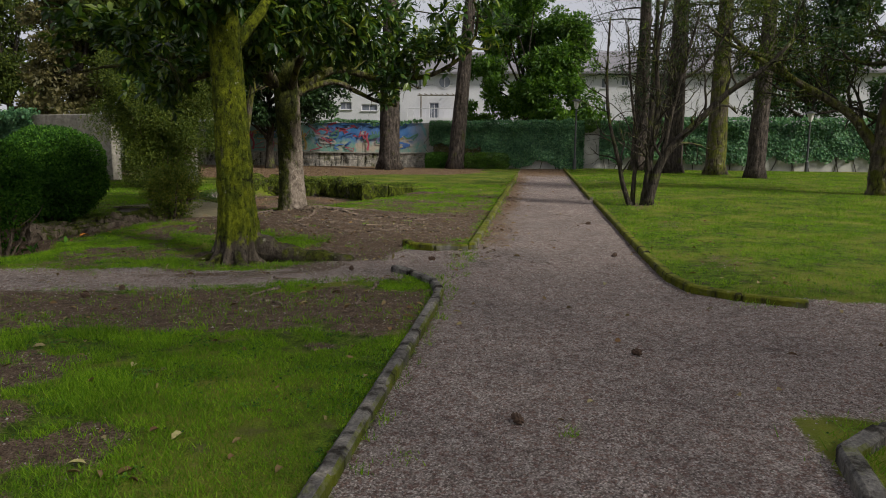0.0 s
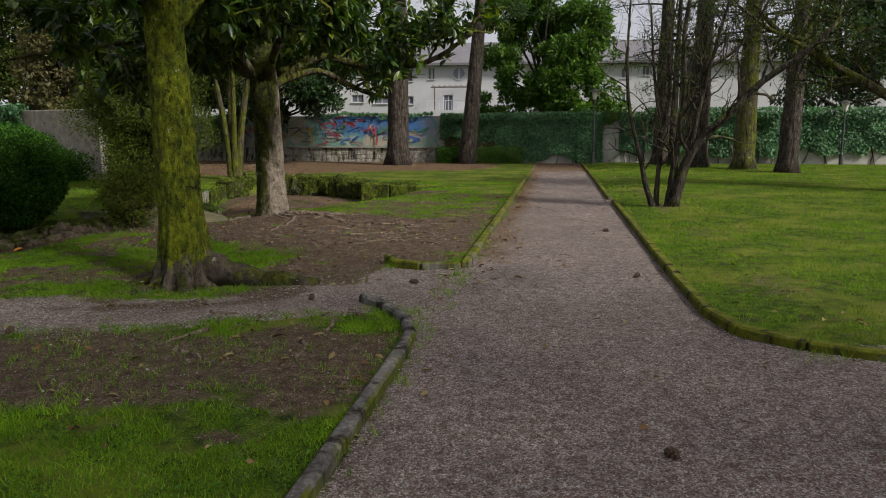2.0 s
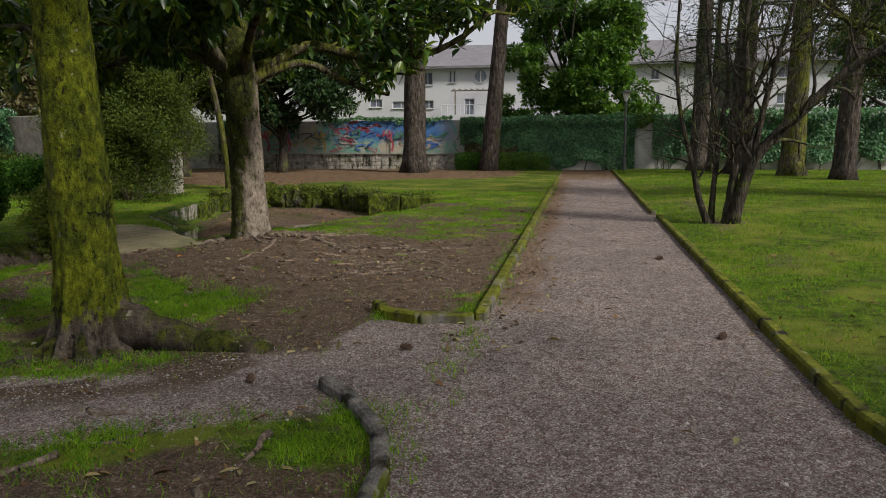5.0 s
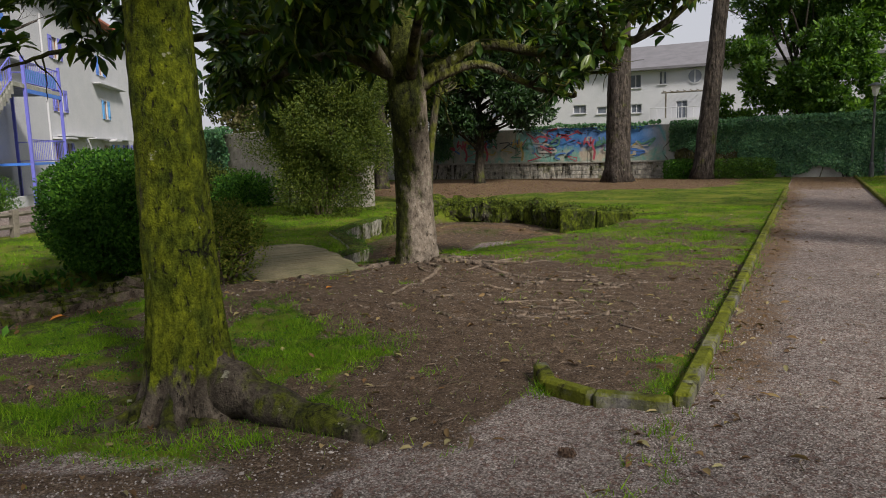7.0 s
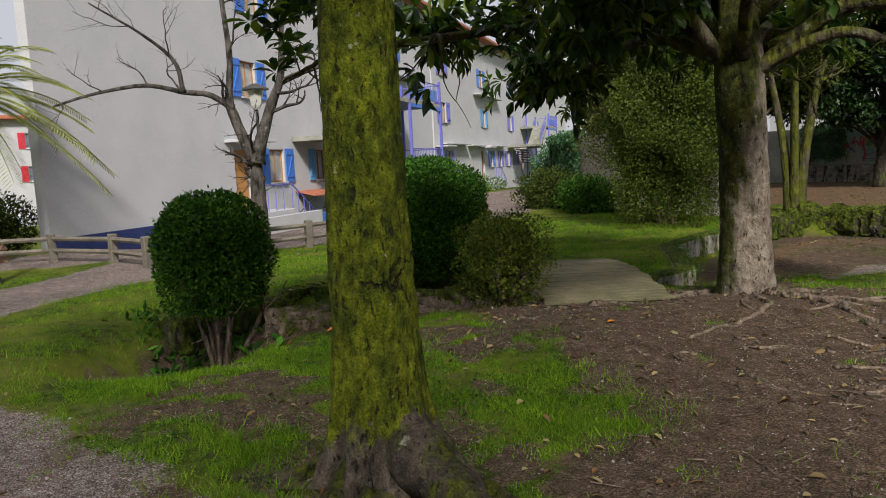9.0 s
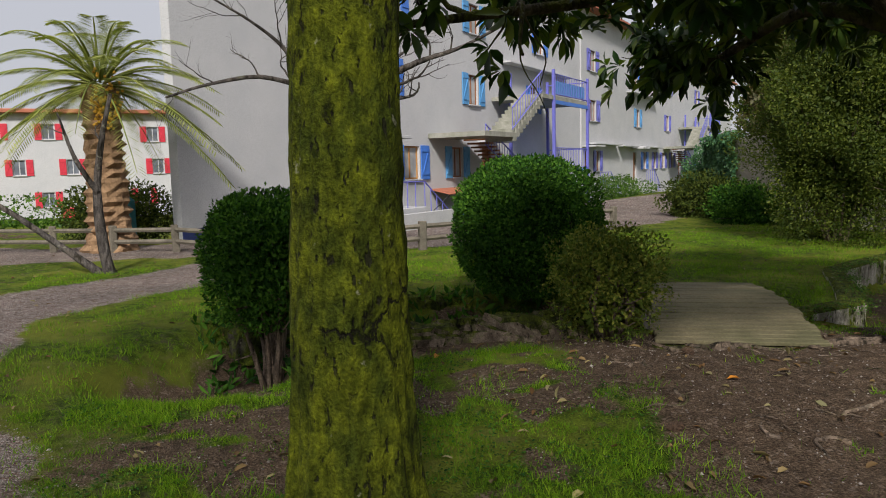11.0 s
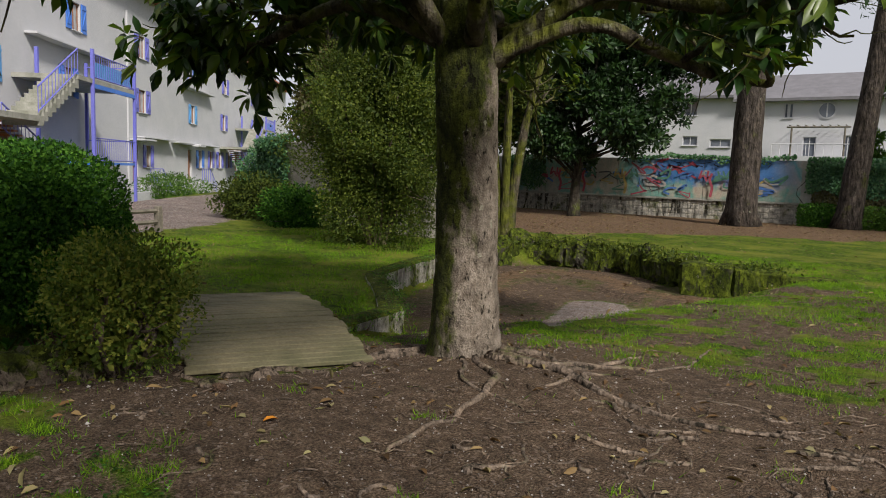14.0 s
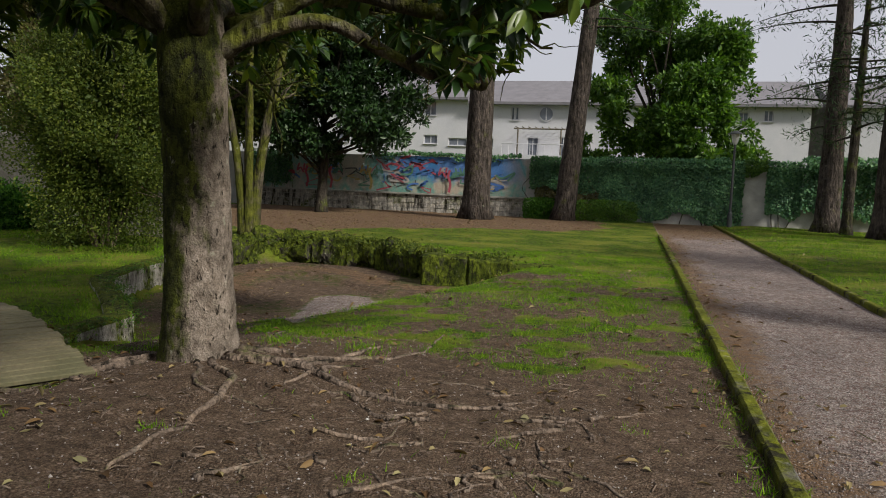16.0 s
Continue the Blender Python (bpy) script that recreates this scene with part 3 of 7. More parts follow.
def ground():
    far = [1500, 600, 250, 120, 70, 50]
    xs = np.concatenate([-np.array(far, float), np.arange(-34, -12, 0.4), np.arange(-12, 4, 0.085), np.arange(4, 22, 0.3), [26, 34], np.array(far[::-1], float)])
    ys = np.concatenate([-np.array(far, float), np.arange(-30, -2, 2.0), np.arange(-2, 2, 0.4), np.arange(2, 24, 0.085), np.arange(24, 40, 0.3), [44, 52, 60], np.array(far[::-1], float)[1:]])
    X, Y = np.meshgrid(xs, np.unique(ys), indexing="ij")
    Z = height(X, Y)
    a, b = X.shape
    i = np.arange(a * b).reshape(a, b)
    F = np.stack([i[:-1, :-1], i[1:, :-1], i[1:, 1:], i[:-1, 1:]], -1).reshape(-1, 4)
    ob = obj("ground", np.stack([X, Y, Z], -1).reshape(-1, 3), F, ground_material(), smooth=True)
    for name, v in zip(("gravel", "soil", "litter"), zones(X.ravel(), Y.ravel())):
        at = ob.data.attributes.new(name, "FLOAT", "POINT")
        at.data.foreach_set("value", np.asarray(v, np.float32))
    return tagged(ob, "park ground of mossy lawn, gravel paths and trodden soil", "ground", kind="structure")


ground()


def gz(x, y):
    return float(height(x, y))


# ---- kerbs ----
KERB = bark("mossy_kerb_stone", (0.13, 0.122, 0.11), (0.20, 0.19, 0.17), (0.11, 0.13, 0.013), 0.30, 6, (0.8, 0.0, -0.2), 0.2)


KERB_MOSS = bark("moss_grown_kerb_stone", (0.13, 0.122, 0.11), (0.20, 0.188, 0.17), (0.14, 0.155, 0.013), 0.72, 5, (-0.2, 0.2, 0.3), 0.2)


def kerb(pts, label, top=0.075, width=0.105, mat=KERB, moss_gap=0.005, step=1.15):
    """A row of kerb stones along a line, each a part of its own."""
    ob = thing("kerb", label, "kerb", kind="structure", at=pose(pts[0][0], pts[0][1], 0))
    for (ax, ay), (bx, by) in zip(pts[:-1], pts[1:]):
        L = math.hypot(bx - ax, by - ay)
        k = max(1, round(L / step))
        ang = math.degrees(math.atan2(by - ay, bx - ax))
        for i in range(k):
            s = (i + 0.5) / k
            cx, cy = ax + (bx - ax) * s, ay + (by - ay) * s
            bm = bmesh.new()
            hl = L / k / 2 - moss_gap / 2
            box(bm, -hl, hl, -width / 2, width / 2, -0.15, top, 0.018)
            bmesh.ops.subdivide_edges(bm, edges=[e for e in bm.edges if e.calc_length() > 0.3], cuts=4)
            for v in bm.verts:
                v.co += Vector(noise.noise_vector((v.co + Vector((cx * 7, cy * 7, 0))) * 4)) * 0.004
            st = part("kerb_stone", bm, mat, ob)
            st.matrix_parent_inverse = ob.matrix_world.inverted()
            st.matrix_basis = pose(cx, cy, random.uniform(-0.008, 0.006), random.uniform(-1.2, 1.2), random.uniform(-0.3, 0.3), ang + random.uniform(-0.4, 0.4))
    return ob


kerb([(-0.87, -3.0), (-0.89, 6.4), (-0.92, 6.9), (-1.05, 7.35), (-1.35, 7.8), (-1.6, 8.04)], "grey stone kerb with moss along gravel path", width=0.092)
kerb([(-1.84, 10.12), (-1.68, 9.82), (-1.35, 9.68), (-0.9, 9.74)], "low mossy kerb stones rounding lawn corner", 0.09, mat=KERB_MOSS)
kerb([(-0.86, 9.81), (-0.84, 30.5)], "moss-covered stone kerb along gravel path", 0.08, mat=KERB_MOSS)
kerb([(2.48, 6.83), (1.96, 7.04), (1.57, 7.4), (1.45, 7.95), (1.42, 9.5), (1.41, 18.0)], "mossy stone kerb bordering the lawn", 0.085, mat=KERB_MOSS)
kerb([(1.36, 18.6), (1.34, 37.4)], "mossy stone kerb bordering the far lawn", 0.085, mat=KERB_MOSS)
kerb([(1.5, -3.0), (1.42, 3.0), (1.5, 3.5), (1.78, 3.8), (3.2, 3.95), (7.0, 3.9)], "rounded corner kerb beside gravel crossing")

# ---- trees ----


def trunk_mesh(base, ctrl, radii, sides=14, flare=1.55, lobes=5, seed=0, n=26, rough=0.05, ribs=0.05):
    """A trunk with a fluted, spreading foot."""
    P = curve_pts([np.array(c, float) for c in ctrl], n)
    R = np.interp(np.linspace(0, 1, n), np.linspace(0, 1, len(radii)), radii)
    V, F = tube(P, R, sides, rough, seed)
    V = V.copy()
    h = V[:, 2] - base[2]
    ang = np.arctan2(V[:, 1] - P[0][1], V[:, 0] - P[0][0])
    k = np.exp(-np.clip(h + 0.1, 0, 9) / 0.26)
    amt = (flare - 1) * k * (0.55 + 0.95 * np.abs(np.sin(ang * lobes / 2 + seed)) ** 1.5 - 0.25 + 0.25 * np.sin(ang * (lobes + 3) + 2))
    ridge = ribs * np.exp(-np.clip(h, 0, 9) / 1.2) * np.sin(ang * (lobes * 2) + seed * 2 + h * 0.6)
    C = np.repeat(P, sides, 0)
    C = np.concatenate([C, V[len(C):]]) if len(V) > len(C) else C
    V[:, :2] = C[:, :2] + (V[:, :2] - C[:, :2]) * (1 + amt + ridge)[:, None]
    swell = np.array([noise.noise(Vector(v) * 5.0) * 0.03 + noise.noise(Vector(v) * 13.0) * 0.014 for v in V])
    V[:, :2] = C[:, :2] + (V[:, :2] - C[:, :2]) * (1 + swell * 1.6)[:, None]
    return V, F


def grow(start, direction, length, radius, r, depth=3, spread=0.7, droop=0.0, lift=0.0, kids=4, wig=0.25):
    """A limb with its branches: a list of tubes and the points of its twigs."""
    pieces, tips = [], []

    def limb(p, d, L, rad, lvl):
        k = 7 if lvl else 10
        pts, q, dd = [p], np.array(p, float), unit(d)
        for i in range(k):
            dd = unit(dd + r.normal(size=3) * wig / (1 + 0.3 * lvl) + np.array([0, 0, lift - droop * (i / k)]))
            q = q + dd * L / k
            pts.append(q)
        R = np.linspace(rad, rad * 0.35, len(pts))
        pieces.append(tube(pts, R, 7 if rad > 0.05 else (5 if rad > 0.015 else 4), 0.06, int(r.integers(999)), False))
        if lvl >= depth:
            tips.extend((pts[i], dd) for i in range(2, len(pts), 2))
            tips.append((pts[-1], dd))
            return
        for i in range(kids):
            s = 0.3 + 0.7 * (i + r.random()) / kids
            j = min(int(s * k), k)
            side = unit(np.cross(dd, r.normal(size=3)))
            limb(pts[j], unit(dd * (1 - spread * 0.5) + side * spread), L * (0.42 + 0.25 * r.random()), R[j] * 0.6, lvl + 1)
        tips.append((pts[-1], dd))
    limb(np.array(start, float), np.array(direction, float), length, radius, 0)
    return pieces, tips


def rosettes(tips, r, per=9, length=0.17, width=0.07, droop=0.35, jitter=0.12, fine=True, reps=1):
    """Whorls of leaves at twig points."""
    P, D, N = [], [], []
    for p, d in tips:
        for _ in range(reps):
            c = p + r.normal(size=3) * jitter
            a = r.random() * 6.28
            u = unit(np.cross(d, [0.3, 0.2, 1.0]))
            w = np.cross(unit(d), u)
            for k in range(per):
                t = a + k * 2.4
                out = u * math.cos(t) + w * math.sin(t)
                dirn = unit(out + unit(d) * r.uniform(0.1, 0.9) - np.array([0, 0, droop * r.uniform(0.2, 1.5)]))
                P.append(c + out * 0.015), D.append(dirn), N.append(np.array([0, 0, 1.0]) + r.normal(size=3) * 0.35)
    n = len(P)
    s = r.uniform(0.65, 1.2, n)
    return leaves(np.array(P), np.array(D), np.array(N), length * s, width * s, 0.2, fine)


def cloud_leaves(centres, radii, count, length, width, r, fine=False, shell=0.55):
    """Leaves through clumps given by centres and radii."""
    C, R = np.asarray(centres, float), np.asarray(radii, float)
    k = r.choice(len(C), count, p=R ** 2 / (R ** 2).sum())
    d = scatter_dirs(count, r)
    rad = (shell + (1 - shell) * r.random(count) ** 0.6) * R[k]
    P = C[k] + d * rad[:, None] * np.array([1, 1, 0.75])
    D = unit(d + r.normal(size=(count, 3)) * 0.8)
    s = r.uniform(0.6, 1.3, count)
    return leaves(P, D, d + r.normal(size=(count, 3)) * 0.5, length * s, width * s, 0.15, fine)


def tree(name, label, base, group=""):
    return thing(name, label, "tree", group, at=pose(*base))


def under(ob, parent):
    """Hang a part modelled in world places on its thing without moving it."""
    ob.parent = parent
    ob.matrix_parent_inverse = parent.matrix_world.inverted()
    return ob


def hung(name, VF, mat, parent, label="", smooth=True):
    return under(obj(name, VF[0], VF[1], mat, None, label, smooth), parent)


# magnolia with the mossy trunk, beside the crossing
r1 = np.random.default_rng(11)
b1 = (-3.78, 8.86, gz(-3.78, 8.86) - 0.06)
mag1 = tree("magnolia_tree", "magnolia with thick moss-green trunk and glossy leaves", b1)
hung("trunk", trunk_mesh(b1, [b1, (-3.8, 8.86, 0.7), (-3.84, 8.88, 1.6), (-3.9, 8.92, 2.6), (-3.95, 8.95, 3.6), (-3.9, 8.9, 5.2)], [0.255, 0.225, 0.21, 0.195, 0.17, 0.11], 80, 2.1, 9, 3, 120, 0.012, 0.06), MAGNOLIA_1_BARK, mag1, "mossy fluted trunk")
FOOT = []
for i, (ctrl, r0) in enumerate((([(-3.78, 8.86, 0.34), (-3.5, 8.88, 0.2), (-3.15, 8.86, 0.09), (-2.75, 8.8, 0.035), (-2.25, 8.68, 0.0)], 0.2), ([(-3.72, 8.9, 0.2), (-3.4, 9.1, 0.04), (-3.0, 9.1, -0.015), (-2.75, 9.2, -0.05)], 0.075), ([(-3.84, 8.78, 0.2), (-3.97, 8.48, 0.02), (-4.1, 8.2, -0.03), (-4.35, 8.1, -0.05)], 0.07), ([(-3.74, 8.76, 0.24), (-3.62, 8.5, 0.03), (-3.42, 8.3, -0.02), (-3.3, 8.1, -0.06)], 0.08), ([(-3.86, 8.84, 0.22), (-4.2, 8.75, 0.02), (-4.5, 8.6, -0.04)], 0.07), ([(-3.95, 8.62, 0.02), (-3.75, 8.55, 0.025), (-3.55, 8.62, 0.02), (-3.42, 8.75, 0.0)], 0.05), ([(-3.75, 8.45, -0.02), (-3.95, 8.2, -0.01), (-4.25, 8.35, -0.03)], 0.035))):
    pts = curve_pts(ctrl, 16)
    pts[:, 2] += np.array([gz(px, py) for px, py, _ in pts])
    FOOT.append(tube(pts, np.linspace(r0, max(0.03, r0 * 0.32), 16) * (1 + 0.12 * np.sin(np.arange(16) * 1.7 + i)), 14, 0.10, 30 + i))
hung("root", joined(FOOT), FOOT_BARK, mag1, "thick surface roots")
P1, T1 = [], []
for st, dr, ln, rd in (((-3.9, 8.92, 2.5), (0.75, 0.1, 0.75), 2.4, 0.09), ((-3.92, 8.93, 3.1), (-0.6, 0.5, 0.7), 2.4, 0.085), ((-3.94, 8.94, 3.2), (0.2, 0.8, 0.5), 2.2, 0.08), ((-3.95, 8.95, 3.6), (-0.5, -0.5, 0.7), 2.2, 0.07), ((-3.95, 8.95, 3.8), (0.6, -0.5, 0.6), 2.0, 0.07), ((-3.92, 8.92, 4.4), (0.0, 0.2, 1.0), 1.8, 0.07)):
    a, t = grow(st, dr, ln, rd, r1, 2, 0.8, 0.12, 0.0, 4)
    P1 += a
    T1 += t
tagged(hung("fine_branch", joined(P1), MAGNOLIA_1_BARK, mag1), kind="stuff")
T1 = [t for t in T1 if t[0][2] > 3.0 and r1.random() < (0.3 if t[0][2] > 4.1 else 1.0)]
hung("crown", rosettes(T1, r1, 9, 0.19, 0.075, 0.4, 0.14, True, 4), MAGNOLIA_LEAF, mag1, "glossy dark green leaves")

# magnolia with the grey trunk, among bare roots
r2 = np.random.default_rng(12)
b2 = (-4.70, 13.62, gz(-4.70, 13.62) - 0.06)
mag2 = tree("magnolia_tree", "magnolia with cracked grey trunk and wide low limbs", b2)
hung("trunk", trunk_mesh(b2, [b2, (-4.71, 13.61, 0.8), (-4.73, 13.61, 1.6), (-4.76, 13.6, 2.3), (-4.82, 13.65, 3.2), (-4.9, 13.7, 5.0)], [0.27, 0.235, 0.225, 0.235, 0.17, 0.10], 64, 1.16, 5, 1, 100, 0.010, 0.012), MAGNOLIA_2_BARK, mag2, "cracked grey bark with pale lichen")
P2, T2 = [], []
LOW_LIMBS = [[(-4.7, 13.6, 2.2), (-4.1, 13.85, 2.7), (-3.75, 13.95, 2.79), (-3.2, 14.05, 2.66), (-2.6, 14.1, 2.62), (-2.05, 14.05, 2.7), (-1.5, 14.0, 3.0), (-1.2, 13.9, 3.4)],
         [(-4.65, 13.6, 2.3), (-3.95, 13.85, 2.56), (-3.5, 14.0, 2.38), (-3.1, 14.05, 2.2), (-2.75, 14.05, 2.12)],
         [(-4.85, 13.55, 2.4), (-5.3, 13.1, 2.95), (-5.8, 12.3, 2.95), (-5.95, 11.3, 2.75), (-5.9, 10.4, 2.6), (-5.8, 9.9, 2.5)],
         [(-4.85, 13.6, 2.4), (-5.6, 13.3, 2.75), (-6.5, 13.3, 2.55), (-7.1, 13.3, 2.35)],
         [(-4.8, 13.8, 2.5), (-5.2, 14.8, 2.9), (-5.8, 15.8, 2.8), (-6.2, 16.6, 2.6)],
         [(-4.65, 13.5, 2.4), (-4.2, 12.9, 2.95), (-3.6, 12.2, 3.15), (-2.9, 11.5, 3.1)],
         [(-4.85, 13.5, 2.4), (-5.0, 13.1, 2.9), (-4.9, 12.4, 3.2), (-4.6, 11.6, 3.2)],
         [(-4.6, 13.8, 2.5), (-4.2, 14.9, 2.95), (-3.8, 15.9, 2.85), (-3.4, 16.8, 2.6)],
         [(-4.85, 13.7, 2.5), (-5.6, 14.2, 3.0), (-6.6, 14.7, 3.2), (-7.4, 15.0, 3.1)],
         [(-4.8, 13.75, 2.8), (-4.4, 14.6, 3.3), (-3.6, 15.4, 3.4), (-2.6, 16.0, 3.2)],
         [(-4.85, 13.6, 3.2), (-4.6, 12.6, 3.6), (-4.5, 11.6, 3.5), (-4.5, 10.8, 3.2)]]
for i, ctrl in enumerate(LOW_LIMBS):
    pts = curve_pts(ctrl, 22)
    hung("limb", tube(pts, np.linspace((0.085, 0.065)[i] if i < 2 else 0.07, 0.026, 22), 9, 0.08, i), MOSSY_BARK, mag2, "dark mossy limb")
    for k in range(7, 22, 2):
        if i == 1 and k not in (9, 13, 21):
            continue
        dd = unit(pts[k] - pts[k - 1])
        side = unit(np.cross(dd, [0, 0, 1]) * (1 if k % 4 == 1 else -1) + np.array([0, 0, r2.uniform(0.3, 0.9) if i < 2 else r2.uniform(-0.1, 0.5)]))
        a, t = grow(pts[k], unit(side + dd * 0.5), r2.uniform(0.5, 1.0), 0.028, r2, 1, 0.8, 0.05, 0.03, 3)
        P2 += a
        T2 += t
for dr in ((0.7, 0.2, 0.8), (-0.6, 0.4, 0.8), (0.1, -0.7, 0.8), (0, 0.3, 1)):
    a, t = grow((-4.85, 13.65, 3.4), dr, 2.6, 0.08, r2, 2, 0.8, 0.05, 0.0, 4)
    P2 += a
    T2 += t
tagged(hung("fine_branch", joined(P2), MOSSY_BARK, mag2, "dark mossy twigs"), kind="stuff")
def kept(p):
    """Whether a twig of the grey magnolia still carries leaves: the low limbs over the lawn are bare below."""
    x, y, z = p
    if x > -3.9:
        return z > 2.72 or (z > 2.2 and min(math.hypot(x + 2.75, y - 14.05), math.hypot(x + 1.9, y - 14.0)) < 0.42)
    if y > 14.4:
        return z > 2.75
    if x < -6.4 and y > 12.4:
        return z > 2.3
    return z > (2.72 if x < -5.0 and y > 11.2 else 2.5)


T2 = [t for t in T2 if kept(t[0])]
T2 = [t for t in T2 if r2.random() < (0.42 if t[0][2] > 3.7 else 1.0 if t[0][0] < -4.6 else 0.55)]
hung("crown", rosettes(T2, r2, 9, 0.19, 0.075, 0.4, 0.13, True, 3), MAGNOLIA_LEAF, mag2, "glossy dark green leaves")


def conifer(base, height_, radius, bark_mat, label, lean=(0, 0), first=4.5, seed=0, boughs=26, reach=3.2, name="pine_tree", leaf=None, leafn=150):
    """A tall straight trunk with flat drooping boughs above."""
    r = np.random.default_rng(seed)
    b = (base[0], base[1], gz(*base) - 0.08)
    ob = tree(name, label, b)
    top = np.array([b[0] + lean[0], b[1] + lean[1], height_])
    P = [np.array(b) + (top - np.array(b)) * s for s in (0, 0.25, 0.5, 0.75, 1)]
    hung("trunk", trunk_mesh(b, P, [radius, radius * 0.85, radius * 0.65, radius * 0.4, 0.05], 16, 1.5, 5, seed, 30), bark_mat, ob)
    pieces, C, R = [], [], []
    for k in range(boughs):
        s = (k + r.random()) / boughs
        z = first + (height_ - first) * s
        p = np.array(b) + (top - np.array(b)) * ((z - b[2]) / (height_ - b[2]))
        a = r.random() * 6.28
        L = reach * (1.05 - 0.75 * s) * r.uniform(0.6, 1.15)
        d = np.array([math.cos(a), math.sin(a), r.uniform(-0.15, 0.25)])
        pts = [p + d * L * q + np.array([0, 0, -0.18 * L * q * q]) for q in np.linspace(0, 1, 7)]
        pieces.append(tube(pts, np.linspace(0.05, 0.01, 7), 5, 0.1, k, False))
        for q in range(2, 7):
            for _ in range(2):
                C.append(pts[q] + r.normal(size=3) * np.array([0.35, 0.35, 0.08])), R.append(0.35 + 0.12 * r.random())
    for piece in pieces:
        hung("bough", piece, TWIG_BARK, ob)
    n = leafn * boughs
    V, F = cloud_leaves(C, R, n, 0.2, 0.035, r, False, 0.1)
    hung("crown", (V, F), leaf or CEDAR_LEAF, ob, smooth=False)
    return ob


conifer((-7.15, 35.0), 17, 0.52, PINE_BARK, "tall pine with thick red-brown trunk by painted wall", (0.2, 0), 6.5, 21, 30, 3.4)
conifer((-4.15, 36.9), 18, 0.40, PINE_BARK, "tall pine with slightly leaning brown trunk", (1.5, 0), 6.5, 22, 30, 3.2)
conifer((5.95, 33.9), 17, 0.46, PINE_BARK, "tall dark-trunked pine on the lawn", (0.2, 0), 4.6, 23, 34, 3.4)
conifer((7.55, 32.6), 16, 0.42, MOSSY_BARK, "tall pine with mossy trunk on the lawn", (0.1, 0), 5.0, 24, 34, 3.4)
conifer((8.55, 30.3), 16, 0.36, PINE_BARK, "tall brown-trunked pine on the lawn", (0.4, 0), 5.0, 25, 32, 3.4)
conifer((4.9, 36.6), 15, 0.40, PINE_BARK, "thick-trunked cedar close to garden wall", (0.0, 0), 3.2, 26, 34, 3.6)
conifer((5.15, 35.2), 11, 0.17, TWIG_BARK, "slim young conifer by the garden wall", (0.1, 0), 3.0, 27, 22, 2.0)

# three pines added out of view to cast shade on the near ground
conifer((13.5, 0.6), 20, 0.4, PINE_BARK, "unseen tall pine added to shade the side path", (0, 0), 4.0, 31, 60, 4.2, leafn=240)
conifer((15.5, -3.0), 20, 0.4, PINE_BARK, "unseen tall pine added to shade right foreground", (0, 0), 4.0, 32, 60, 4.2, leafn=240)
conifer((9.8, -2.2), 20, 0.4, PINE_BARK, "unseen tall pine added to shade the near lawn", (0, 0), 3.5, 34, 60, 4.2, leafn=240)

# ---- boundary walls ----
STONE = plain("rubble_stone", (0.30, 0.28, 0.235), (0.17, 0.16, 0.13), 5, 0.9, 0.2, 0, 0.8, 25, 0.02)
RENDER = plain("weathered_render", (0.42, 0.41, 0.37), (0.25, 0.25, 0.225), 1.2, 0.9, 0.2)
WALL_Y = 38.0


def wall_run(name, a, b, z1, thick, label, mat):
    L = math.hypot(b[0] - a[0], b[1] - a[1])
    ang = math.degrees(math.atan2(b[1] - a[1], b[0] - a[0]))
    ob = part(name, boxed(0, L, 0, thick, -0.4, z1, 0.02), mat, None)
    ob.matrix_world = pose(a[0], a[1], 0, 0, 0, ang)
    return tagged(ob, label, "wall", kind="structure")


wall_run("wall_north", (-23.0, WALL_Y), (45, WALL_Y), 2.3, 0.35, "old garden wall of grey weathered render", RENDER)
wall_run("wall_west", (-14.4, 23.35), (-20.8, 26.2), 2.25, -0.35, "old stone garden wall partly grown with ivy", STONE)
# ---- more surfaces ----
WHITE = plain("white_render", (0.48, 0.48, 0.50), (0.43, 0.435, 0.46), 0.8, 0.9, 0.2, 0, 0.15, 40)
NAVY = plain("navy_paint", (0.03, 0.045, 0.16), (0.025, 0.035, 0.12), 3, 0.6)
BLUE = plain("blue_paint", (0.05, 0.16, 0.55), (0.06, 0.19, 0.6), 4, 0.45, 0.4)
SKY_BLUE = plain("pale_blue_paint", (0.08, 0.27, 0.55), (0.10, 0.30, 0.58), 4, 0.5, 0.4)
VIOLET = plain("violet_blue_paint", (0.13, 0.13, 0.48), (0.15, 0.16, 0.52), 4, 0.5, 0.4)
RED = plain("red_paint", (0.55, 0.03, 0.06), (0.5, 0.03, 0.05), 4, 0.5, 0.4)
ORANGE_WOOD = plain("varnished_wood", (0.48, 0.24, 0.07), (0.36, 0.17, 0.05), 6, 0.45, 0.4, 0, 0.2, 30, 0.003, (1, 1, 0.15))
BROWN_WOOD = plain("brown_window_wood", (0.28, 0.11, 0.045), (0.2, 0.08, 0.035), 6, 0.5)
GREY_WOOD = plain("weathered_fence_wood", (0.17, 0.15, 0.12), (0.10, 0.09, 0.072), 4, 0.85, 0.2, 0, 0.6, 30, 0.006)
DECK = plain("weathered_deck_board", (0.215, 0.185, 0.11), (0.10, 0.095, 0.05), 1.6, 0.8, 0.25, 0, 0.6, 40, 0.005)
CONCRETE = plain("old_concrete", (0.34, 0.335, 0.30), (0.20, 0.205, 0.165), 2.5, 0.9, 0.2, 0, 0.5, 30, 0.01)
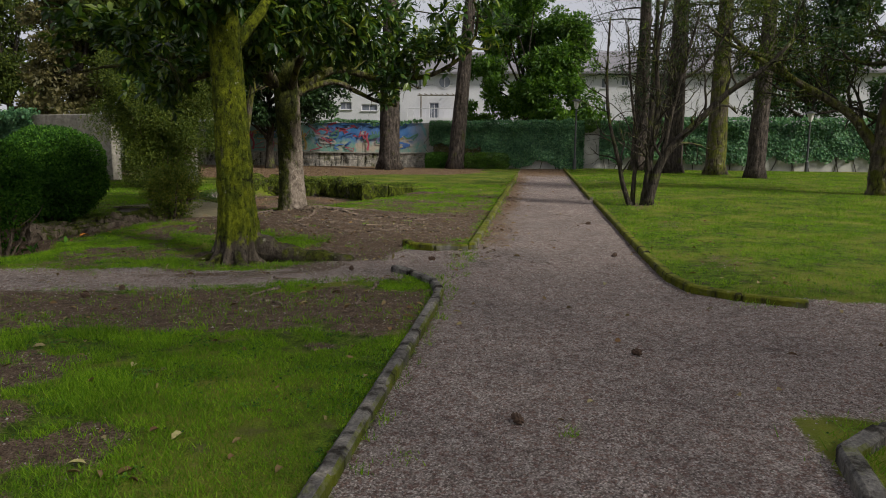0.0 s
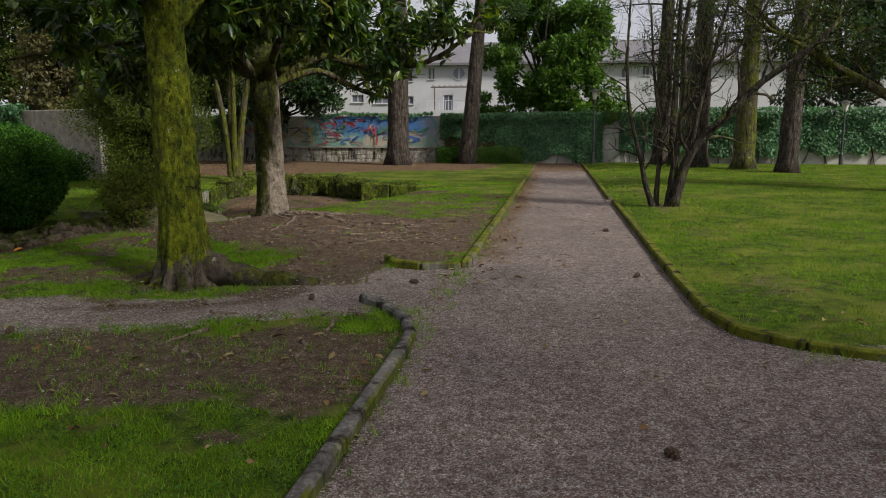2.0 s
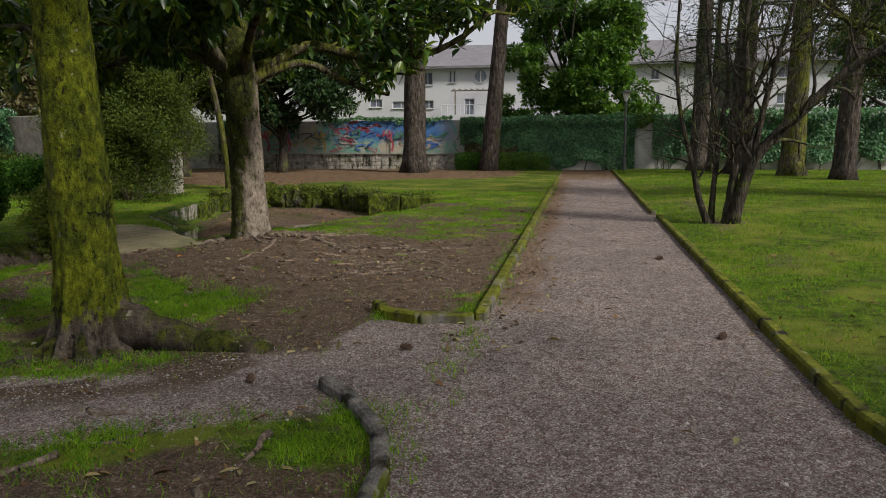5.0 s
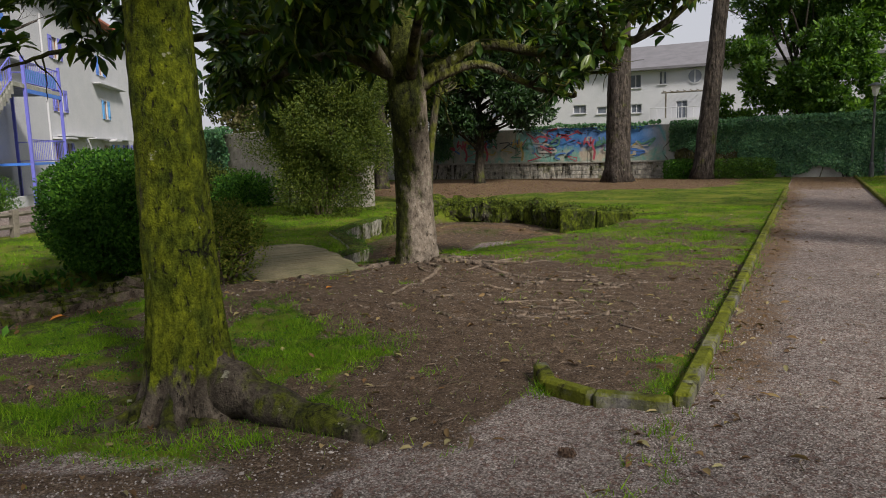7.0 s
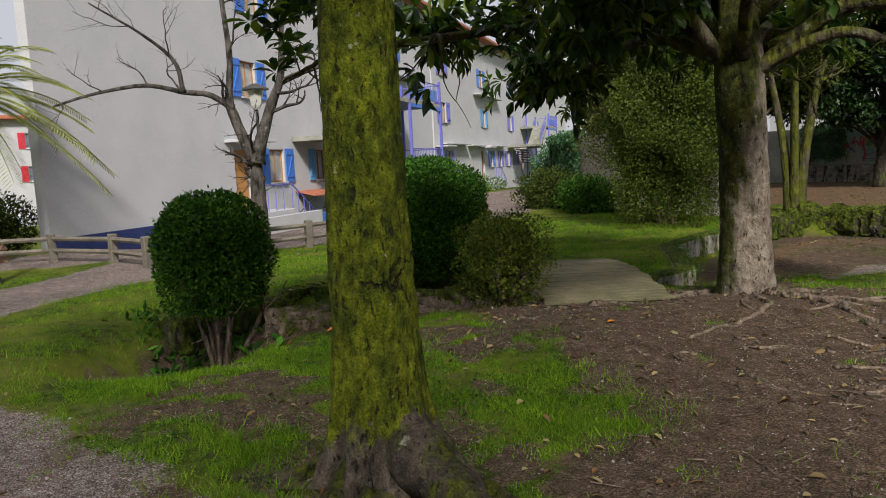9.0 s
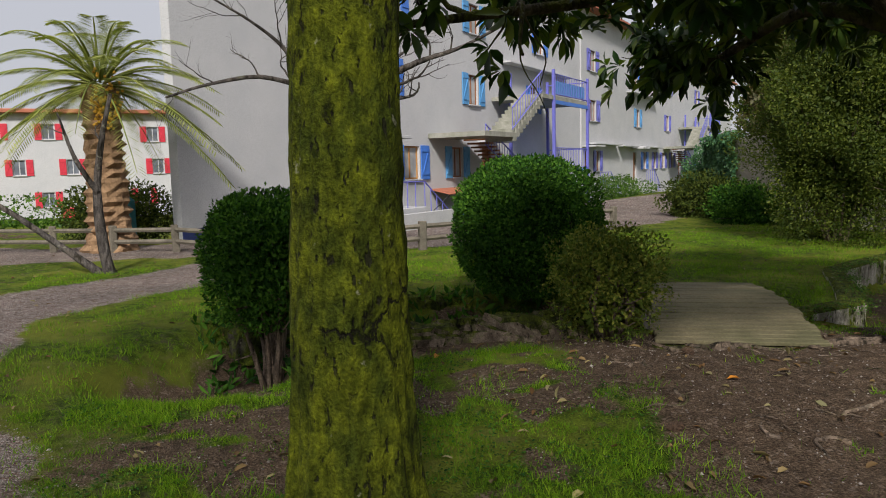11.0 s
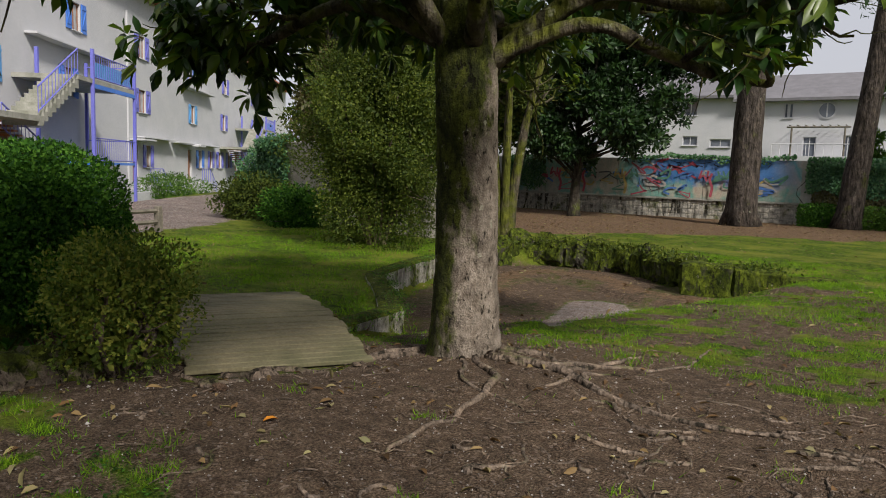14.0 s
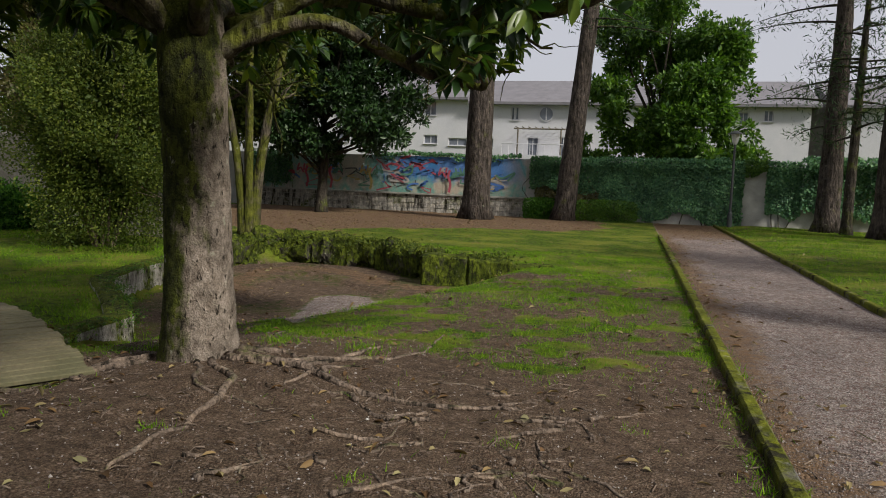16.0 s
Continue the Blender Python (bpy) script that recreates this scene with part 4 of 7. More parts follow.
MOSS_STONE = magnolia_bark("mossy_rock", (0.05, 0.046, 0.04), (0.11, 0.105, 0.09), (0.095, 0.12, 0.012), (0.025, 0.036, 0.006), 0.75, (0.0, 0.0, 1.2), 0.0, 0.0, 0.3, 0.4)
EARTH_ROCK = magnolia_bark("earthy_rock", (0.20, 0.16, 0.125), (0.31, 0.26, 0.21), (0.10, 0.12, 0.014), (0.04, 0.05, 0.01), 0.35, (0.0, 0.0, 1.0), 0.0, 0.0, 0.35, 0.1)
PALE_COPING = magnolia_bark("flaking_pale_coping", (0.30, 0.29, 0.25), (0.52, 0.51, 0.47), (0.10, 0.125, 0.012), (0.045, 0.06, 0.01), 0.42, (0.0, 0.0, 1.4), 0.0, 0.0, 0.4, 0.5)
IRON = plain("dark_iron", (0.035, 0.04, 0.042), (0.05, 0.05, 0.05), 5, 0.5, 0.5)
ROOF_GREY = plain("grey_roof", (0.17, 0.165, 0.18), (0.13, 0.125, 0.135), 1.5, 0.8)
ROOF_RED = plain("red_clay_roof", (0.42, 0.15, 0.09), (0.32, 0.11, 0.07), 3, 0.8)
PALM_TRUNK = plain("palm_bark", (0.30, 0.19, 0.11), (0.16, 0.10, 0.06), 6, 0.95, 0.15, 0, 0.9, 20, 0.03)
FRUIT = plain("orange_palm_fruit", (0.62, 0.36, 0.04), (0.5, 0.25, 0.03), 12, 0.6)
CONE = plain("pine_cone_scale", (0.05, 0.03, 0.02), (0.09, 0.055, 0.035), 30, 0.8)
GREEN_PAINT = plain("green_gate_paint", (0.02, 0.19, 0.11), (0.02, 0.15, 0.09), 4, 0.5)
CLOTH = plain("teal_cover_cloth", (0.02, 0.10, 0.11), (0.015, 0.07, 0.08), 4, 0.8)
LAMP_GLASS = plain("milky_lamp_glass", (0.6, 0.58, 0.55), (0.5, 0.5, 0.48), 4, 0.3, 0.5)


def glass(name, col=(0.09, 0.10, 0.12)):
    m, n, l, b = material(name, 0.08, 0, 0.5)
    t = tex(n, l, place_of(n), 1.3, 2)
    l.new(ramp(n, l, t.outputs[0], [(0.35, col), (0.7, tuple(c * 1.9 for c in col))]), b.inputs["Base Color"])
    return m


PANE = glass("window_glass")
CURTAINED = glass("curtained_glass", (0.25, 0.25, 0.25))

# ---- the long white house with blue shutters ----
HOUSE_TURN = math.degrees(math.atan2(0.797, -0.604))
house = thing("apartment_house", "long white house with blue shutters and outside stairs", "house", at=pose(-19.9, 9.03, 0, 0, 0, HOUSE_TURN))


def opened_wall(name, x0, x1, z0, z1, holes, thick, mat, parent):
    """A wall in the plane y = 0 with openings (x0, x1, z0, z1) that go through it."""
    xs = sorted({x0, x1, *(h[0] for h in holes), *(h[1] for h in holes)})
    zs = sorted({z0, z1, *(h[2] for h in holes), *(h[3] for h in holes)})
    bm = bmesh.new()
    for a, b in zip(xs[:-1], xs[1:]):
        run = None
        for c, d in zip(zs[:-1], zs[1:]):
            solid = not any(h[0] <= (a + b) / 2 <= h[1] and h[2] <= (c + d) / 2 <= h[3] for h in holes)
            if solid:
                run = (run[0], d) if run else (c, d)
            if run and (not solid or d == zs[-1]):
                box(bm, a, b, 0, thick, run[0], run[1])
                run = None
    bmesh.ops.remove_doubles(bm, verts=bm.verts, dist=0.0005)
    return part(name, bm, mat, parent)


def window(parent, s0, s1, z0, z1, frame_mat, shutter=None, panes=2, pane=PANE, sill=True, sw=None):
    """A window set back in its opening, with its shutters folded open on the wall."""
    bm = bmesh.new()
    for a, b, c, d in ((s0, s1, z0, z0 + 0.06), (s0, s1, z1 - 0.06, z1), (s0, s0 + 0.06, z0 + 0.06, z1 - 0.06), (s1 - 0.06, s1, z0 + 0.06, z1 - 0.06)):
        box(bm, a, b, 0.1, 0.16, c, d)
    for k in range(1, panes):
        x = s0 + (s1 - s0) * k / panes
        box(bm, x - 0.03, x + 0.03, 0.1, 0.16, z0 + 0.06, z1 - 0.06)
    w = part("window", bm, frame_mat, parent)
    for k in range(panes):
        a, b = s0 + (s1 - s0) * k / panes, s0 + (s1 - s0) * (k + 1) / panes
        part("pane", boxed(a + 0.03, b - 0.03, 0.125, 0.135, z0 + 0.06, z1 - 0.06), pane, w)
    if sill:
        part("sill", boxed(s0 - 0.06, s1 + 0.06, -0.1, 0.1, z0 - 0.06, z0 - 0.004, 0.01), WHITE, w)
    if shutter:
        half = sw or (s1 - s0) / 2 + 0.05
        for a, b in ((s0 - half - 0.04, s0 - 0.04), (s1 + 0.04, s1 + half + 0.04)):
            bm = boxed(a, b, -0.06, -0.02, z0 - 0.03, z1 + 0.03, 0.006)
            for zz in (z0 + 0.15, z1 - 0.2):
                box(bm, a + 0.03, b - 0.03, -0.085, -0.06, zz, zz + 0.08)
            box(bm, -0.035, 0.035, -0.085, -0.06, -0.5 * (z1 - z0) + 0.2, 0.5 * (z1 - z0) - 0.22, 0, pose((a + b) / 2, 0, (z0 + z1) / 2, 0, 25, 0))
            part("shutter", bm, shutter, parent, "open plank shutter")
    return w


WIN = []
for s0, s1, sh in ((9.88, 10.95, BLUE), (13.35, 14.25, SKY_BLUE), (31.0, 31.75, VIOLET), (41.6, 42.5, BLUE), (44.6, 45.4, VIOLET), (47.2, 48.2, VIOLET), (50.2, 51.2, VIOLET)):
    WIN.append((s0, s1, 1.22, 2.42, sh))
for s0, s1, sh in ((8.45, 9.4, BLUE), (14.85, 15.75, SKY_BLUE), (21.2, 22.0, BLUE), (29.95, 31.1, VIOLET), (39.8, 40.7, SKY_BLUE), (48.5, 49.5, VIOLET), (60.0, 61.0, VIOLET)):
    WIN.append((s0, s1, 4.2, 5.42, sh))
for s0, s1, sh in ((1.0, 1.9, BLUE), (9.0, 9.9, BLUE), (15.0, 15.9, SKY_BLUE), (22.0, 22.9, BLUE), (30.0, 31.0, VIOLET), (39.2, 40.2, BLUE), (49.0, 50.0, VIOLET), (60.0, 61.0, VIOLET)):
    WIN.append((s0, s1, 7.1, 8.3, sh))
DOORS = [(7.75, 8.65, 0.3, 2.4), (16.0, 16.85, 0.3, 2.42), (29.0, 29.8, 0.3, 2.4), (39.1, 39.95, 0.3, 2.4), (53.0, 53.9, 0.3, 2.4)]
opened_wall("wall", 0, 80, -3.2, 10.6, [w[:4] for w in WIN] + DOORS, 0.3, WHITE, house)
part("end_wall", boxed(0, 0.3, 0, 11.9, -3.2, 10.6, 0, pose(0.32, 0.28, 0, 0, 0, -47)), WHITE, house)
# added dark sheet behind the openings; the rooms' dimness is put into its colour
part("room_shade_sheet", boxed(1.3, 80, 0.9, 1.1, -3.2, 10.5), plain("painted_room_shade", (0.12, 0.11, 0.10)), house)
part("rear_wall", boxed(9.4, 80, 9.0, 9.3, -3.2, 10.6), WHITE, house)
bm = bmesh.new()
vs = [bm.verts.new(v) for v in ((-0.6, -0.7, 10.6), (80, -0.7, 10.6), (80, 4.6, 12.6), (4.4, 4.6, 12.6), (80, 9.9, 10.6), (9.6, 9.9, 10.6), (-0.6, -0.7, 10.45), (80, -0.7, 10.45), (80, 9.9, 10.45), (9.6, 9.9, 10.45))]
for f in ((0, 1, 2, 3), (3, 2, 4, 5), (6, 7, 1, 0), (9, 8, 7, 6), (5, 4, 8, 9), (0, 3, 5, 9, 6), (1, 7, 8, 4, 2)):
    bm.faces.new([vs[i] for i in f])
part("roof", bm, ROOF_RED, house)
for s0, s1, z0, z1, sh in WIN:
    window(house, s0, s1, z0, z1, ORANGE_WOOD if s0 < 12 else BROWN_WOOD, sh, 2, CURTAINED)
for i, (s0, s1, z0, z1) in enumerate(DOORS):
    bm = boxed(s0, s1, 0.12, 0.17, z0, z1, 0.008)
    for k in range(3):
        box(bm, s0 + 0.12, s1 - 0.12, 0.105, 0.12, z0 + 0.15 + k * 0.65, z0 + 0.65 + k * 0.65, 0.01)
    d = part("door", bm, ORANGE_WOOD if i == 0 else BROWN_WOOD, house, "panelled wooden door")
    part("door_handle", boxed(s1 - 0.14, s1 - 0.04, 0.06, 0.09, z0 + 1.0, z0 + 1.03), IRON, d)
    part("canopy", boxed(s0 - 0.5, s1 + 0.5, -0.85, -0.002, z1 + 0.22, z1 + 0.32, 0.01), WHITE, house)
    part("landing", boxed(s0 - 0.3, s1 + 0.9, -1.1, -0.002, -3.0, z0 - 0.02, 0.02), WHITE, house)
    bm = bmesh.new()
    for k in range(6):
        part("step", boxed(s1 + 0.9 + k * 0.28, s1 + 1.18 + k * 0.28, -1.1, -0.1, -3.0, z0 - 0.02 - (k + 1) * 0.18), CONCRETE, house)
    V, F = joined([bar((s1 + 0.9, -1.05, z0 + 0.85), (s1 + 2.5, -1.05, z0 - 0.2), 0.025), bar((s0 - 0.3, -1.05, z0 + 0.85), (s1 + 0.9, -1.05, z0 + 0.85), 0.025), *[bar((s1 + 0.9 + k * 0.4, -1.05, z0 - 0.02 - k * 0.26), (s1 + 0.9 + k * 0.4, -1.05, z0 + 0.85 - k * 0.26), 0.018) for k in range(5)], *[bar((s0 - 0.3 + k * 0.5, -1.05, z0 - 0.02), (s0 - 0.3 + k * 0.5, -1.05, z0 + 0.85), 0.018) for k in range(4)]])
    obj("railing", V, F, VIOLET, house)
part("plinth", boxed(-0.01, 5.45, -0.03, -0.003, -3.0, 0.25), NAVY, house, "navy painted plinth")
part("downpipe", boxed(28.2, 28.3, -0.12, -0.02, -2.0, 9.2), WHITE, house)
for s0, s1, z in ((18, 26, 6.2), (37.5, 44.5, 6.4), (35.5, 39, 2.75), (40.5, 46, 2.75), (29.5, 35, 2.8)):
    part("ledge", boxed(s0, s1, -0.5, -0.002, z, z + 0.09, 0.01), WHITE, house)


def outside_stair(parent, s):
    """Concrete flights with violet-blue railings and a steel landing tower."""
    bm = bmesh.new()
    for k in range(10):
        x, z = s + k * 0.3, 2.9 + k * 0.17
        part("step", boxed(x, x + 0.32, -2.4, -1.2, z - 0.32, z), CONCRETE, parent)
    box(bm, s + 3.0, s + 8.6, -2.4, -0.003, 4.45, 4.62)
    part("landing", bm, CONCRETE, parent)
    part("landing", boxed(s - 2.4, s - 0.002, -2.4, -0.003, 2.72, 2.9), CONCRETE, parent)
    for k in range(10):
        x, z = s + 3.2 - k * 0.3, 1.4 + k * 0.15
        part("step", boxed(x - 0.3, x, -1.15, -0.1, z - 0.07, z), BROWN_WOOD, parent)
    part("platform", boxed(s + 4.3, s + 8.8, -2.4, -0.2, 1.32, 1.42), BLUE, parent)
    for x in (s + 4.3, s + 8.7):
        for y in (-2.38, -0.3):
            part("post", boxed(x - 0.06, x + 0.06, y - 0.06, y + 0.06, -2.6, 5.75), VIOLET, parent)
    for z in (1.42, 4.62):
        P = [bar((s + 4.3, -2.38, z + h), (s + 8.7, -2.38, z + h), 0.025) for h in (0.08, 0.95)]
        P += [bar((s + 4.3 + k * 0.22, -2.38, z + 0.05), (s + 4.3 + k * 0.22, -2.38, z + 0.95), 0.012, 4) for k in range(21)]
        P += [bar((s + 8.7, -2.38, z + h), (s + 8.7, -0.3, z + h), 0.025) for h in (0.08, 0.95)]
        V, F = joined(P)
        obj("railing", V, F, VIOLET, parent)
    part("panel", boxed(s + 4.45, s + 8.5, -2.3, -2.26, 4.75, 5.3), SKY_BLUE, parent, "pale blue balcony panel")
    part("beam", boxed(s + 4.36, s + 8.64, -2.43, -2.33, 4.28, 4.44), BLUE, parent)
    for (xa, za, xb, zb, y) in ((s, 2.95, s + 3.0, 4.65, -2.38), (s + 0.2, 2.4, s + 3.2, 1.05, -1.1)):
        P = [bar((xa, y, za + 0.9), (xb, y, zb + 0.9), 0.03), bar((xa, y, za + 0.1), (xb, y, zb + 0.1), 0.025)]
        P += [bar((xa + (xb - xa) * k / 12, y, za + (zb - za) * k / 12 + 0.05), (xa + (xb - xa) * k / 12, y, za + (zb - za) * k / 12 + 0.9), 0.014, 4) for k in range(13)]
        V, F = joined(P)
        obj("railing", V, F, VIOLET, parent)


outside_stair(house, 14.0)
outside_stair(house, 50.0)


def front_item(name, s0, s1, off, z0, z1, mat, label, category, bevel=0.01, thick=0.12):
    ob = thing(name, label, category, at=house.matrix_world.copy())
    part("panel", boxed(s0, s1, -off - thick, -off, z0, z1, bevel), mat, ob)
    return ob


def front_wall(s0, s1, off, top, label):
    ob = part("front_wall", boxed(s0, s1, -off - 0.18, -off, -3.0, top, 0.01), WHITE, None)
    ob.matrix_world = house.matrix_world.copy()
    return tagged(ob, label, "wall", kind="structure")


front_wall(6.0, 10.9, 1.3, 0.12, "low white front garden wall")
front_wall(12.2, 28, 1.3, 0.0, "low white front garden wall")
front_item("garden_gate", 11.0, 12.1, 1.3, -1.6, 0.0, BLUE, "bright blue metal garden gate in white wall", "gate")
front_item("garden_gate", 37.2, 38.4, 4.0, -2.2, -0.3, BLUE, "blue garden gate between white posts", "gate")
for s0 in (36.5, 38.6):
    g_ = thing("gate_post", "white rendered gate post with blue cap", "gate post", "posts of the blue gate", at=house.matrix_world.copy())
    part("shaft", boxed(s0, s0 + 0.4, -4.2, -3.8, -2.4, -0.15, 0.01), WHITE, g_)
    part("cap", boxed(s0 - 0.05, s0 + 0.45, -4.25, -3.75, -0.146, 0.12, 0.02), BLUE, g_)
front_item("garden_screen", 44.5, 47.0, 3.0, -2.4, 0.25, GREEN_PAINT, "green solid garden screen by the street", "screen")
front_item("garden_screen", 50.5, 52.5, 3.0, -2.6, 0.3, GREEN_PAINT, "green solid garden screen by the street", "screen")
aw = thing("tiled_awning", "small red tiled awning above white garden wall", "awning", at=house.matrix_world.copy())
for k in range(9):
    part("tile", boxed(11.6 + k * 0.24, 11.83 + k * 0.24, -0.9, -0.01, 0.0, 0.05, 0.012, pose(0, 0, 0.78, 12, 0, 0)), ROOF_RED, aw)
V, F = joined([bar((11.7, -0.85, 0.62), (11.7, -0.1, 0.0), 0.02), bar((13.6, -0.85, 0.62), (13.6, -0.1, 0.0), 0.02)])
obj("bracket", V, F, IRON, aw)

# ---- white house behind the wall ----
back = thing("white_house", "long white two-storey house behind garden wall", "house", at=pose(0, 62, 0))
BW = [(-19.9, -18.95, 5.95, 7.0), (-17.0, -16.1, 6.0, 7.05), (-17.0, -15.95, 3.9, 4.55), (-15.1, -13.7, 3.8, 4.35), (-12.6, -11.75, 5.6, 6.6), (-12.5, -11.7, 3.75, 4.4), (-10.45, -10.22, 5.75, 6.7), (-10.15, -9.9, 5.75, 6.7), (-9.2, -8.4, 3.2, 4.5), (-6.9, -6.3, 3.2, 4.6), (5.0, 5.65, 5.7, 6.5), (5.1, 5.75, 3.85, 4.6), (6.6, 7.2, 5.9, 6.65), (-24, -23, 6, 7), (-28, -27, 6, 7), (-24, -23, 3.9, 4.6), (14, 15, 5.7, 6.6), (18, 19, 5.7, 6.6), (14, 15, 3.8, 4.6), (23, 24, 5.7, 6.6)]
opened_wall("wall", -34, 9.5, -0.3, 7.15, [w for w in BW if w[1] < 9], 0.3, WHITE, back)
opened_wall("wall", 11, 34, -0.3, 7.0, [w for w in BW if w[0] > 11], 0.3, WHITE, back)
# same dark-coloured sheet, standing for unlit rooms behind these windows
part("room_shade_sheet", boxed(-33.7, 33.7, 0.9, 1.1, -0.3, 7.0), bpy.data.materials["painted_room_shade"], back)
for w in BW:
    window(back, *w, WHITE, None, 1 if w[1] - w[0] < 0.6 else 2, PANE, True)
bm = bmesh.new()
bmesh.ops.create_cone(bm, cap_ends=True, segments=24, radius1=0.55, radius2=0.55, depth=0.1, matrix=pose(-7.9, -0.02, 6.2, 90, 0, 0))
rw = part("window", bm, WHITE, back, "round window")
bm = bmesh.new()
bmesh.ops.create_cone(bm, cap_ends=True, segments=24, radius1=0.46, radius2=0.46, depth=0.1, matrix=pose(-7.9, -0.035, 6.2, 90, 0, 0))
part("pane", bm, PANE, rw)
part("mullion", boxed(-7.94, -7.86, -0.11, -0.088, 5.76, 6.64), WHITE, rw)
bm = bmesh.new()
for xa, xb, z in ((-34.5, -13.6, 7.3), (-13.6, 10, 7.0), (10.6, 34.5, 7.0)):
    vs = [bm.verts.new(v) for v in ((xa, -0.6, z), (xb, -0.6, z), (xb, 5, z + 2.2), (xa, 5, z + 2.2), (xa, -0.6, z - 0.18), (xb, -0.6, z - 0.18), (xa, 5, z - 0.18), (xb, 5, z - 0.18))]
    for f in ((0, 1, 2, 3), (4, 5, 1, 0), (6, 7, 5, 4), (0, 3, 6, 4), (1, 5, 7, 2), (2, 7, 6, 3)):
        bm.faces.new([vs[i] for i in f])
part("roof", bm, ROOF_GREY, back)
part("terrace", boxed(-10.8, -5.6, -2.2, -0.003, -0.3, 3.2), WHITE, back)
P = []
for x in (-9.6, -6.6):
    P.append(bar((x, -2.0, 3.2), (x, -2.0, 5.0), 0.06))
P += [bar((-9.9, -2.0, 5.0), (-6.3, -2.0, 5.0), 0.06)] + [bar((-9.7 + k * 0.45, -2.4, 5.1), (-9.7 + k * 0.45, -0.1, 5.1), 0.035, 4) for k in range(8)]
for v_ in P:
    obj("pergola_beam", *v_, GREY_WOOD, back)
V, F = joined([bar((-10.7, -2.1, 3.95), (-5.7, -2.1, 3.95), 0.03)] + [bar((-10.7 + k * 0.5, -2.1, 3.2), (-10.7 + k * 0.5, -2.1, 3.95), 0.02, 4) for k in range(11)])
obj("railing", V, F, WHITE, back)

# ---- house with red shutters, far beyond the palm ----
red = thing("red_shuttered_house", "far white house with red shutters and tiled roof", "house", at=pose(-61.2, 5.4, 0, 0, 0, 92.6))
RW = [(sx * 1.43 - 0.4, sx * 1.43 + 0.4, z - 0.55, z + 0.55) for sx, z in ((-2.2, 5.0), (0.3, 5.0), (2.7, 4.8), (-3.6, 2.45), (-1.2, 2.45), (2.9, 2.4), (-2.4, 0.1), (2.1, 0.15), (-4.6, 5.0), (-5.8, 2.45), (5.2, 4.8), (5.2, 2.4))]
opened_wall("wall", -16, 10, -3.0, 6.3, RW, 0.3, WHITE, red)
# dark sheet added here too, room shade painted as its colour
part("room_shade_sheet", boxed(-16, 10, 0.8, 1.0, -3.0, 6.2), bpy.data.materials["painted_room_shade"], red)
for w in RW:
    window(red, *w, WHITE, RED, 2)
part("door", boxed(-2.6, -1.8, -0.06, -0.01, -2.2, -0.5), RED, red, "red door")
part("roof", boxed(-16.6, 10.6, -0.6, 6, 6.3, 6.6, 0.05), ROOF_RED, red)

# ---- the painted wall, its stones and the ivy ----


def mural_material():
    m, n, l, b = material("faded_mural_paint", 0.85, 0, 0.2)
    p = place_of(n)
    base, cl, fine = tex(n, l, p, 0.75, 4, stretch=(1, 1, 0.7)), tex(n, l, p, 2.2, 5), tex(n, l, p, 30, 3)
    c = ramp(n, l, base.outputs[0], [(0.28, (0.20, 0.27, 0.22)), (0.4, (0.36, 0.34, 0.29)), (0.5, (0.15, 0.33, 0.28)), (0.58, (0.42, 0.38, 0.3)), (0.7, (0.36, 0.2, 0.18))])
    sep = n.new("ShaderNodeSeparateXYZ")
    l.new(p, sep.inputs[0])
    bluef = calc(n, l, "MULTIPLY", ramp(n, l, calc(n, l, "MULTIPLY_ADD", sep.outputs[0], 0.12, 1.62), [(0.12, (0, 0, 0)), (0.35, (1, 1, 1)), (0.80, (1, 1, 1)), (0.95, (0, 0, 0))]), ramp(n, l, calc(n, l, "ADD", calc(n, l, "MULTIPLY", sep.outputs[2], 0.4), calc(n, l, "MULTIPLY", cl.outputs[0], 0.5)), [(0.72, (0, 0, 0)), (0.86, (0.85, 0.85, 0.85))]))
    c = mixc(n, l, bluef, c, (0.03, 0.16, 0.44))
    c = mixc(n, l, ramp(n, l, cl.outputs[0], [(0.6, (0, 0, 0)), (0.68, (0.7, 0.7, 0.7))]), c, (0.33, 0.31, 0.26))
    c = mixc(n, l, 1.0, c, ramp(n, l, fine.outputs[0], [(0.3, (0.8, 0.8, 0.8)), (0.7, (1.1, 1.1, 1.1))]), "MULTIPLY")
    l.new(c, b.inputs["Base Color"])
    bump(n, l, b, fine.outputs[0], 0.3, 0.005)
    return m


MURAL = mural_material()
mural = thing("mural", "faded colourful painted panels on the garden wall", "mural", at=pose(-18, WALL_Y, 0))
for k in range(7):
    x0 = -17.8 + k * 1.72
    pb = part("panel", boxed(x0, x0 + 1.70, WALL_Y - 0.05, WALL_Y - 0.002, 0.78, 2.28, 0.004), MURAL, None)
    under(pb, mural)
rg = np.random.default_rng(5)
PAINTS = [plain("spray_" + nm, tuple(1.0 * v + 0.03 for v in c), None, 3, 0.7) for nm, c in (("red", (0.36, 0.05, 0.08)), ("blue", (0.05, 0.15, 0.42)), ("black", (0.04, 0.04, 0.045)), ("yellow", (0.34, 0.26, 0.07)), ("green", (0.06, 0.18, 0.12)), ("pale", (0.36, 0.34, 0.31)))]


